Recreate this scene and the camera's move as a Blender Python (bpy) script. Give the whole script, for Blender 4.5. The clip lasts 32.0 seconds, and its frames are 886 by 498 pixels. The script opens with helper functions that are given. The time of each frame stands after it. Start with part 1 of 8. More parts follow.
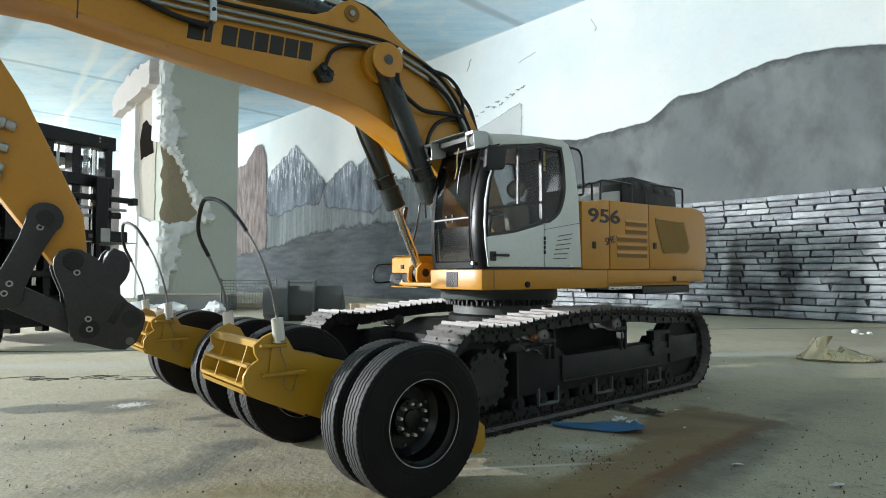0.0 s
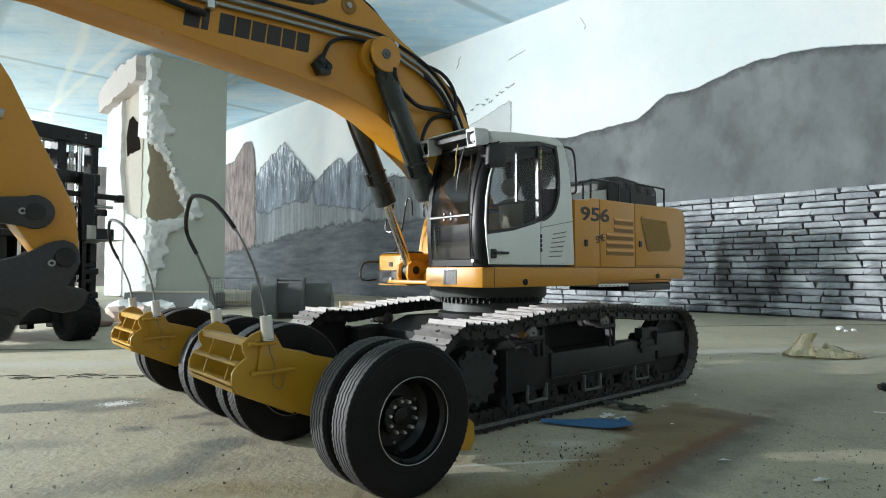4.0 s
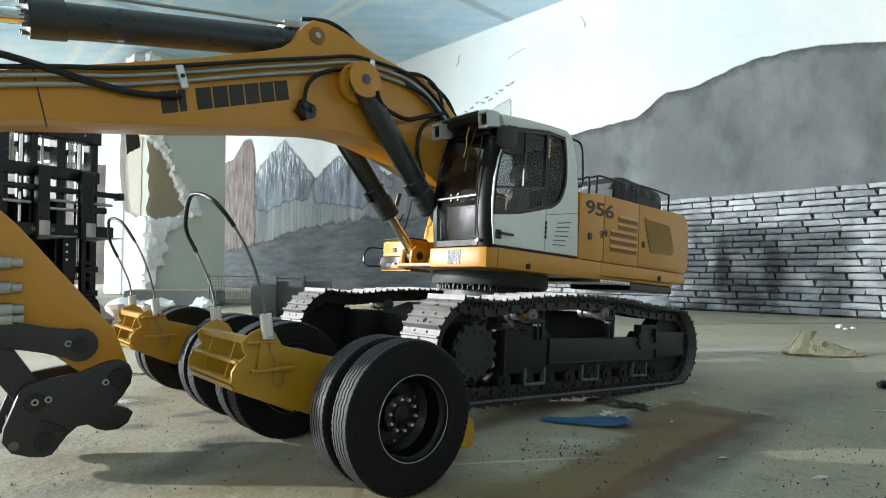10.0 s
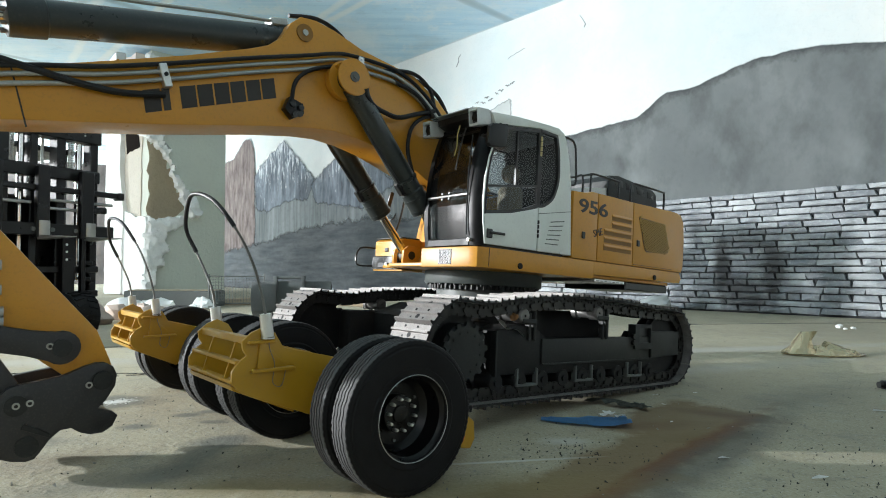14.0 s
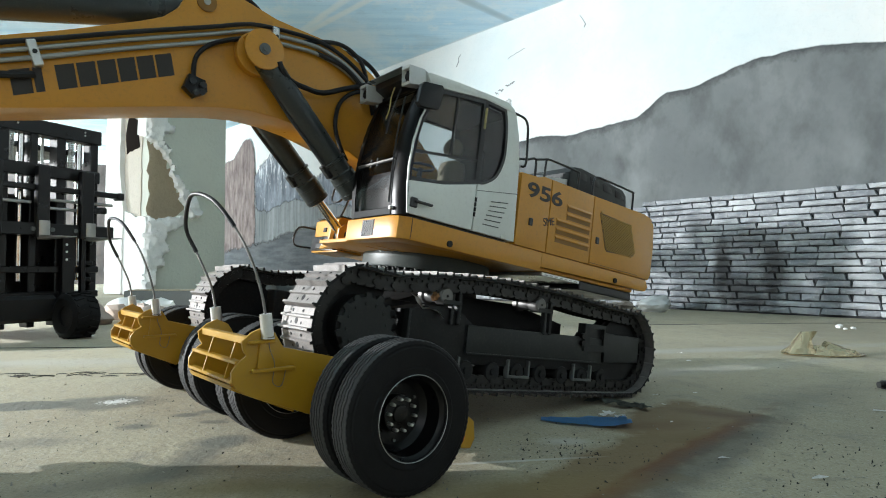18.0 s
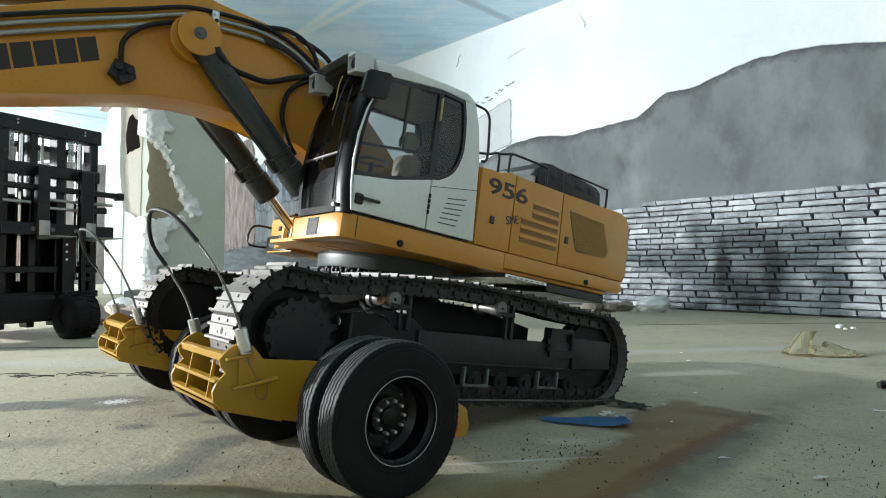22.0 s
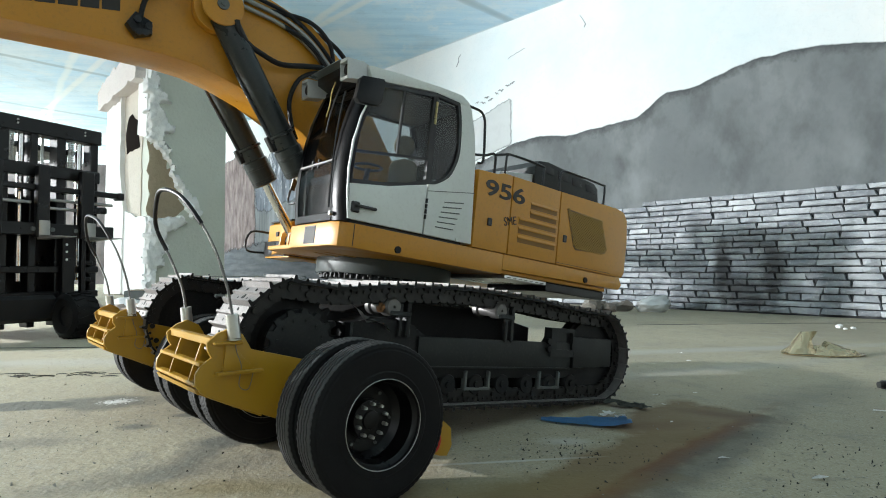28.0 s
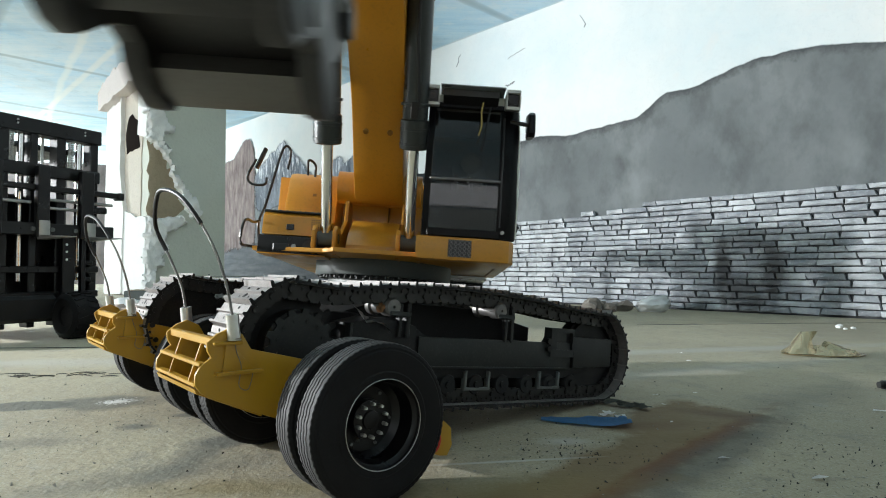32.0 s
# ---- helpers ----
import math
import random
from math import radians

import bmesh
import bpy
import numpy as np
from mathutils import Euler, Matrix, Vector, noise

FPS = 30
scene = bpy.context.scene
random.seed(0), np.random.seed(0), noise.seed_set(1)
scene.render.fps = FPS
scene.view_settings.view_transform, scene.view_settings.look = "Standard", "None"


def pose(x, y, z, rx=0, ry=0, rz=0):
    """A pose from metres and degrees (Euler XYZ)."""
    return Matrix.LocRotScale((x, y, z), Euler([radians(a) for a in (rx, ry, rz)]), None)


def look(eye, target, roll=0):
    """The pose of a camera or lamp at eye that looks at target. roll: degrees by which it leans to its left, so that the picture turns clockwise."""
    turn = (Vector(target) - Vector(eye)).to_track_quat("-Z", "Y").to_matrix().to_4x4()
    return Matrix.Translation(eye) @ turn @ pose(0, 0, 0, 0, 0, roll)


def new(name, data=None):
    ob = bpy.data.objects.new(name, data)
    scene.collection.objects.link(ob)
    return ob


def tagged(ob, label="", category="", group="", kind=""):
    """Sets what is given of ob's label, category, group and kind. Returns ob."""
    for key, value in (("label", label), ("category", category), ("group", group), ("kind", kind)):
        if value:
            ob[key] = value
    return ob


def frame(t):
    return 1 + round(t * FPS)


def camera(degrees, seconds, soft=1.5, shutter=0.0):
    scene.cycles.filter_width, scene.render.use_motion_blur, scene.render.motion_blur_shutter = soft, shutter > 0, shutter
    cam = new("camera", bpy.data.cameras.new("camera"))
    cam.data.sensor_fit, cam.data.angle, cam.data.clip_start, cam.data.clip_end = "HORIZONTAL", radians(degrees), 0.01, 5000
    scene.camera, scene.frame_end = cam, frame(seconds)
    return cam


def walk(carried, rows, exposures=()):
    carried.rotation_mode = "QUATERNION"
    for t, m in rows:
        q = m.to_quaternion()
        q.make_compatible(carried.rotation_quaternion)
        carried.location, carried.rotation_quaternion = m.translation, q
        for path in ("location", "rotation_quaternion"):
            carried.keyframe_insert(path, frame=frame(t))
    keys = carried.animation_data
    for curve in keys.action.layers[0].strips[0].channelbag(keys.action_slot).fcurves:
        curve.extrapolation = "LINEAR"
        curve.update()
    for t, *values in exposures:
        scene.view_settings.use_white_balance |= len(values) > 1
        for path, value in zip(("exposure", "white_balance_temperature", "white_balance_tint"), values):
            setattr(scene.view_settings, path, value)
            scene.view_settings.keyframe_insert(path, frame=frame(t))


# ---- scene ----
cam = camera(72.97, 32.0, soft=1.0, shutter=0.5)


def stand(yaw, pitch):
    """The camera on its stand: turned left by yaw and up by pitch, in degrees."""
    return pose(0, 0, 0.1207, 90 + pitch, 0, yaw)


walk(cam, [(0, stand(1.03, 2.34)), (0.5, stand(0.76, 2.34)), (1.0, stand(0.36, 2.34)), (1.5, stand(0.03, 2.34)),
           (2.5, stand(0.03, 2.33)), (3.0, stand(0.03, 2.26)), (3.5, stand(0.03, 2.19)), (5.5, stand(0, 1.93)), (32, stand(0, 1.93))],
     exposures=[(0, -0.14), (6.0, -0.12), (8.5, -0.04), (10.0, 0.0), (30.5, 0.0), (32.0, -0.14)])

# ---- light ----
world = bpy.data.worlds.new("sky")
scene.world = world
world.use_nodes = True
sky = world.node_tree.nodes.new("ShaderNodeTexSky")
sky.sky_type, sky.sun_disc, sky.sun_elevation, sky.sun_rotation = "NISHITA", False, radians(20), radians(280)
world.node_tree.links.new(sky.outputs[0], world.node_tree.nodes["Background"].inputs[0])
world.node_tree.nodes["Background"].inputs[1].default_value = 0.1


def lamp(name, energy, size, size_y, eye, target, colour):
    data = bpy.data.lights.new(name, "AREA")
    data.shape, data.size, data.size_y, data.energy, data.color = "RECTANGLE", size, size_y, energy, colour
    ob = new(name, data)
    ob.matrix_world = look(eye, target)
    return ob


# a small work lamp beside the stage, whose hard shadows fall over the floor and on the stone wall
spot_data = bpy.data.lights.new("work_lamp_light", "SPOT")
spot_data.energy, spot_data.color, spot_data.shadow_soft_size, spot_data.spot_size, spot_data.spot_blend = 350, (0.95, 0.985, 1.0), 0.018, radians(80), 0.62
new("work_lamp_light", spot_data).matrix_world = look((-2.20, 0.50, 0.52), (0.4, 0.98, 0.36))
# unseen area lamps added as daylight fill, each before an assumed wall opening
lamp("fill_light", 45, 0.60, 0.36, (-3.44, 0.36, 0.60), (0.3, 0.6, 0.45), (0.95, 0.98, 1.0))
lamp("fill_light", 140, 0.80, 0.40, (-4.40, 4.20, 0.62), (-0.8, 3.4, 0.60), (0.93, 0.98, 1.0))
lamp("fill_light", 3.6, 1.5, 0.5, (0.2, -1.72, 0.75), (0.2, 1.0, 0.4), (0.93, 0.97, 1.0))

# ---- materials ----
MAT = {}


def tree(name):
    m = bpy.data.materials.new(name)
    m.use_nodes = True
    nt = m.node_tree
    b = nt.nodes["Principled BSDF"]
    return m, nt, b


def noise_tex(nt, scale, detail=4, rough=0.6, coords=None):
    n = nt.nodes.new("ShaderNodeTexNoise")
    n.inputs["Scale"].default_value, n.inputs["Detail"].default_value, n.inputs["Roughness"].default_value = scale, detail, rough
    if coords is None:
        tc = nt.nodes.new("ShaderNodeTexCoord")
        coords = tc.outputs["Object"]
    nt.links.new(coords, n.inputs["Vector"])
    return n.outputs["Fac"]


def ramp(nt, fac, stops):
    r = nt.nodes.new("ShaderNodeValToRGB")
    el = r.color_ramp.elements
    while len(el) < len(stops):
        el.new(0.5)
    for e, (p, c) in zip(el, stops):
        e.position = p
        e.color = (c, c, c, 1) if isinstance(c, (int, float)) else (*c, 1)
    nt.links.new(fac, r.inputs["Fac"])
    return r.outputs["Color"]


def mix(nt, a, b, fac, mode="MIX"):
    m = nt.nodes.new("ShaderNodeMix")
    m.data_type, m.blend_type = "RGBA", mode
    for sock, v in ((m.inputs[6], a), (m.inputs[7], b), (m.inputs[0], fac)):
        if isinstance(v, bpy.types.NodeSocket):
            nt.links.new(v, sock)
        elif sock is m.inputs[0]:
            sock.default_value = v
        else:
            sock.default_value = (*v, 1)
    return m.outputs[2]


def bump(nt, b, height, strength, distance):
    n = nt.nodes.new("ShaderNodeBump")
    n.inputs["Strength"].default_value, n.inputs["Distance"].default_value = strength, distance
    nt.links.new(height, n.inputs["Height"])
    nt.links.new(n.outputs[0], b.inputs["Normal"])


def paint(name, colour, rough=0.4, metal=0.0, dirt=0.25, dirt_colour=(0.16, 0.13, 0.09), scale=40, relief=0.0, coat=0.0, spread=0.1, gloss=0.5):
    """A painted or plain surface: base colour with a broad and a fine variation, some dust, uneven gloss."""
    m, nt, b = tree(name)
    broad, fine = noise_tex(nt, scale, 5), noise_tex(nt, scale * 14, 3)
    base = mix(nt, [c * (1 - spread) for c in colour], [min(1, c * (1 + spread)) for c in colour], broad)
    dusty = ramp(nt, fine, [(0.52, 0.0), (0.8, dirt)])
    nt.links.new(mix(nt, base, dirt_colour, dusty), b.inputs["Base Color"])
    nt.links.new(ramp(nt, broad, [(0.25, max(0.05, rough - 0.1)), (0.75, min(1, rough + 0.13))]), b.inputs["Roughness"])
    b.inputs["Metallic"].default_value = metal
    b.inputs["Coat Weight"].default_value = coat
    b.inputs["Specular IOR Level"].default_value = gloss
    if relief:
        bump(nt, b, fine, 0.5, relief)
    MAT[name] = m
    return m


def glass(name, colour, gloss):
    """A thin tinted pane: light passes straight through, with a faint mirror image."""
    m, nt, b = tree(name)
    nt.nodes.remove(b)
    clear, shine, both = nt.nodes.new("ShaderNodeBsdfTransparent"), nt.nodes.new("ShaderNodeBsdfGlossy"), nt.nodes.new("ShaderNodeMixShader")
    clear.inputs["Color"].default_value = (*colour, 1)
    smear = noise_tex(nt, 60, 5, 0.7)
    nt.links.new(ramp(nt, smear, [(0.45, 0.02), (0.75, 0.16)]), shine.inputs["Roughness"])
    both.inputs[0].default_value = gloss
    nt.links.new(clear.outputs[0], both.inputs[1]), nt.links.new(shine.outputs[0], both.inputs[2])
    nt.links.new(both.outputs[0], nt.nodes["Material Output"].inputs["Surface"])
    MAT[name] = m


paint("yellow", (0.56, 0.250, 0.018), 0.36, dirt=0.3, dirt_colour=(0.22, 0.12, 0.03), scale=30, coat=0.15)
paint("olive_yellow", (0.42, 0.230, 0.013), 0.36, dirt=0.15, scale=30, coat=0.1)
paint("white_paint", (0.74, 0.77, 0.73), 0.4, dirt=0.12, scale=25)
paint("black", (0.010, 0.010, 0.011), 0.34, dirt=0.2, dirt_colour=(0.08, 0.08, 0.075), scale=50)
paint("rim_black", (0.0045, 0.0045, 0.005), 0.32, dirt=0.15, dirt_colour=(0.03, 0.03, 0.028), scale=50, gloss=0.35)
paint("gloss_black", (0.0035, 0.0035, 0.004), 0.36, dirt=0.25, dirt_colour=(0.02, 0.02, 0.02), scale=50, gloss=0.16)
paint("rubber", (0.008, 0.008, 0.0085), 0.7, dirt=0.15, dirt_colour=(0.03, 0.03, 0.028), scale=60, gloss=0.2)
paint("tread", (0.035, 0.035, 0.036), 0.68, dirt=0.5, dirt_colour=(0.095, 0.095, 0.09), scale=60)
paint("dark_grey", (0.016, 0.018, 0.018), 0.48, dirt=0.3, dirt_colour=(0.08, 0.075, 0.065), scale=40, gloss=0.35)
paint("mid_grey", (0.10, 0.11, 0.105), 0.5, dirt=0.35, dirt_colour=(0.2, 0.19, 0.17), scale=40)
paint("frame_grey", (0.0085, 0.009, 0.0095), 0.6, dirt=0.4, dirt_colour=(0.045, 0.040, 0.034), scale=40, gloss=0.3)
paint("chain_black", (0.017, 0.0165, 0.016), 0.38, metal=0.3, dirt=0.35, dirt_colour=(0.06, 0.055, 0.05), scale=120, spread=0.4)
paint("brass", (0.50, 0.42, 0.20), 0.35, metal=0.7, dirt=0.2)
paint("steel", (0.42, 0.42, 0.40), 0.38, metal=0.85, dirt=0.5, dirt_colour=(0.2, 0.19, 0.17), scale=60)
paint("worn_steel", (0.16, 0.155, 0.15), 0.42, metal=0.6, dirt=0.5, dirt_colour=(0.06, 0.05, 0.04), scale=60)
paint("shoe_steel", (0.23, 0.215, 0.205), 0.50, metal=0.35, dirt=0.8, dirt_colour=(0.09, 0.08, 0.075), scale=110, spread=0.55, relief=0.0006)
paint("alloy", (0.70, 0.70, 0.68), 0.3, metal=0.9, dirt=0.1)
paint("chrome", (0.75, 0.75, 0.74), 0.14, metal=1.0, dirt=0.05, scale=40)
paint("hose", (0.013, 0.013, 0.014), 0.48, dirt=0.2, dirt_colour=(0.04, 0.04, 0.038), scale=80, gloss=0.3)
paint("letter", (0.022, 0.018, 0.014), 0.45, dirt=0.05)
paint("red", (0.5, 0.03, 0.02), 0.4, dirt=0.1)
paint("skin_tan", (0.13, 0.115, 0.075), 0.7, dirt=0.2)
paint("gold", (0.56, 0.47, 0.30), 0.22, metal=0.9, dirt=0.3, scale=20, relief=0.002)
paint("blue_film", (0.11, 0.31, 0.57), 0.55, dirt=0.3, scale=30, relief=0.001)
paint("scrap", (0.10, 0.11, 0.09), 0.7, dirt=0.5, dirt_colour=(0.3, 0.3, 0.27), scale=40, relief=0.002)
paint("foam_white", (0.88, 0.88, 0.86), 0.9, dirt=0.15, dirt_colour=(0.5, 0.48, 0.42), scale=10, relief=0.004)
paint("silver_bag", (0.6, 0.61, 0.6), 0.4, metal=0.4, dirt=0.1, scale=8)
paint("fibre_brown", (0.36, 0.29, 0.20), 0.95, dirt=0.4, dirt_colour=(0.2, 0.16, 0.1), scale=6, relief=0.004)
paint("pebble", (0.3, 0.29, 0.26), 0.9, dirt=0.3, scale=60, spread=0.5)
paint("timber", (0.32, 0.25, 0.17), 0.8, dirt=0.3, scale=20, relief=0.002)
glass("tint_glass", (0.84, 0.86, 0.87), 0.03)
glass("smoke_glass", (0.50, 0.49, 0.49), 0.055)


# ---- mesh helpers ----
def part(name, bm, material, parent=None, label="", smooth=35):
    me = bpy.data.meshes.new(name)
    bmesh.ops.recalc_face_normals(bm, faces=bm.faces)
    bm.to_mesh(me)
    bm.free()
    me.materials.append(MAT[material] if isinstance(material, str) else material)
    if smooth:
        me.shade_smooth()
        me.set_sharp_from_angle(angle=radians(smooth))
    ob = new(name, me)
    if parent is not None:
        ob.parent = parent
    return tagged(ob, label)


def block(bm, x0, x1, y0, y1, z0, z1, bevel=0.0, seg=1, m=None):
    r = bmesh.ops.create_cube(bm, size=1, matrix=Matrix.LocRotScale(((x0 + x1) / 2, (y0 + y1) / 2, (z0 + z1) / 2), None, (abs(x1 - x0), abs(y1 - y0), abs(z1 - z0))))
    vs = r["verts"]
    if bevel:
        es = list({e for v in vs for e in v.link_edges})
        r = bmesh.ops.bevel(bm, geom=es, offset=bevel, segments=seg, affect="EDGES", profile=0.5)
        vs = list({v for f in r["faces"] for v in f.verts} | {v for v in vs if v.is_valid})
    if m is not None:
        bmesh.ops.transform(bm, matrix=m, verts=vs)
    return vs


def rod(bm, a, b, r, seg=14, r2=None, cap=True):
    a, b = Vector(a), Vector(b)
    d = b - a
    m = Matrix.Translation((a + b) / 2) @ d.to_track_quat("Z", "Y").to_matrix().to_4x4()
    return bmesh.ops.create_cone(bm, cap_ends=cap, segments=seg, radius1=r, radius2=r if r2 is None else r2, depth=d.length, matrix=m)["verts"]


def plate(bm, outline, y0, y1, bevel=0.0, axis="y"):
    """A polygon of (x, z) points as a slab between y0 and y1."""
    put = (lambda p, y: (p[0], y, p[1])) if axis == "y" else (lambda p, y: (p[0], p[1], y)) if axis == "z" else (lambda p, y: (y, p[0], p[1]))
    a = [bm.verts.new(put(p, y0)) for p in outline]
    b = [bm.verts.new(put(p, y1)) for p in outline]
    fs = [bm.faces.new(a), bm.faces.new(b[::-1])]
    n = len(a)
    for i in range(n):
        fs.append(bm.faces.new((a[i], b[i], b[(i + 1) % n], a[(i + 1) % n])))
    if bevel:
        es = list({e for f in fs[:2] for e in f.edges})
        bmesh.ops.recalc_face_normals(bm, faces=fs)
        bmesh.ops.bevel(bm, geom=es, offset=bevel, segments=2, affect="EDGES", profile=0.6)


def ringplate(bm, outer, inner, y0, y1):
    """A frame between two outlines of equally many points."""
    v = [[bm.verts.new((p[0], y, p[1])) for p in pts] for y in (y0, y1) for pts in (outer, inner)]
    n = len(outer)
    oa, ia, ob_, ib = v
    for i in range(n):
        j = (i + 1) % n
        bm.faces.new((oa[i], oa[j], ia[j], ia[i])), bm.faces.new((ob_[i], ib[i], ib[j], ob_[j]))
        bm.faces.new((oa[i], ob_[i], ob_[j], oa[j])), bm.faces.new((ia[i], ia[j], ib[j], ib[i]))


def spline(pts, n=8):
    """A smooth line through points."""
    ps = [Vector(p) for p in pts]
    out = []
    for i in range(len(ps) - 1):
        p0, p1, p2, p3 = ps[max(i - 1, 0)], ps[i], ps[i + 1], ps[min(i + 2, len(ps) - 1)]
        for k in range(n):
            t = k / n
            out.append(0.5 * ((2 * p1) + (p2 - p0) * t + (2 * p0 - 5 * p1 + 4 * p2 - p3) * t * t + (3 * p1 - p0 - 3 * p2 + p3) * t ** 3))
    out.append(ps[-1])
    return out


def tube(bm, pts, r, seg=8, smooth=6):
    line = spline(pts, smooth) if smooth else [Vector(p) for p in pts]
    rings = []
    up = Vector((0.3, 0.2, 1)).normalized()
    for i, p in enumerate(line):
        d = (line[min(i + 1, len(line) - 1)] - line[max(i - 1, 0)]).normalized()
        x = d.cross(up)
        if x.length < 0.05:
            x = d.cross(Vector((1, 0, 0)))
        x.normalize()
        y = d.cross(x).normalized()
        rings.append([bm.verts.new(p + x * (r * math.cos(2 * math.pi * k / seg)) + y * (r * math.sin(2 * math.pi * k / seg))) for k in range(seg)])
    for a, b in zip(rings, rings[1:]):
        for k in range(seg):
            bm.faces.new((a[k], a[(k + 1) % seg], b[(k + 1) % seg], b[k]))
    bm.faces.new(rings[0]), bm.faces.new(rings[-1][::-1])


def lathe(bm, prof, seg=48, axis="y", centre=(0, 0, 0), close=False):
    """Turns (radius, along) points about an axis."""
    c = Vector(centre)
    rings = []
    for k in range(seg):
        a = 2 * math.pi * k / seg
        ca, sa = math.cos(a), math.sin(a)
        ring = []
        for r, y in prof:
            v = (r * ca, y, r * sa) if axis == "y" else (r * ca, r * sa, y) if axis == "z" else (y, r * ca, r * sa)
            ring.append(bm.verts.new(c + Vector(v)))
        rings.append(ring)
    n = len(prof)
    for k in range(seg):
        a, b = rings[k], rings[(k + 1) % seg]
        for i in range(n if close else n - 1):
            bm.faces.new((a[i], a[(i + 1) % n], b[(i + 1) % n], b[i]))


def thing(name, label, category, group="", m=None):
    ob = tagged(new(name), label, category, group)
    ob.empty_display_size = 0.02
    if m is not None:
        ob.matrix_basis = m
    return ob


B = bmesh.new

# ---- the room ----
WALL_P, WALL_D, WALL_N = Vector((0.77, 1.75, 0)), Vector((-0.6987, 0.7154, 0)), Vector((-0.7154, -0.6987, 0))
WALL_M = Matrix(((WALL_D.x, WALL_N.x, 0, WALL_P.x), (WALL_D.y, WALL_N.y, 0, WALL_P.y), (0, 0, 1, 0), (0, 0, 0, 1)))
CEIL = 1.075


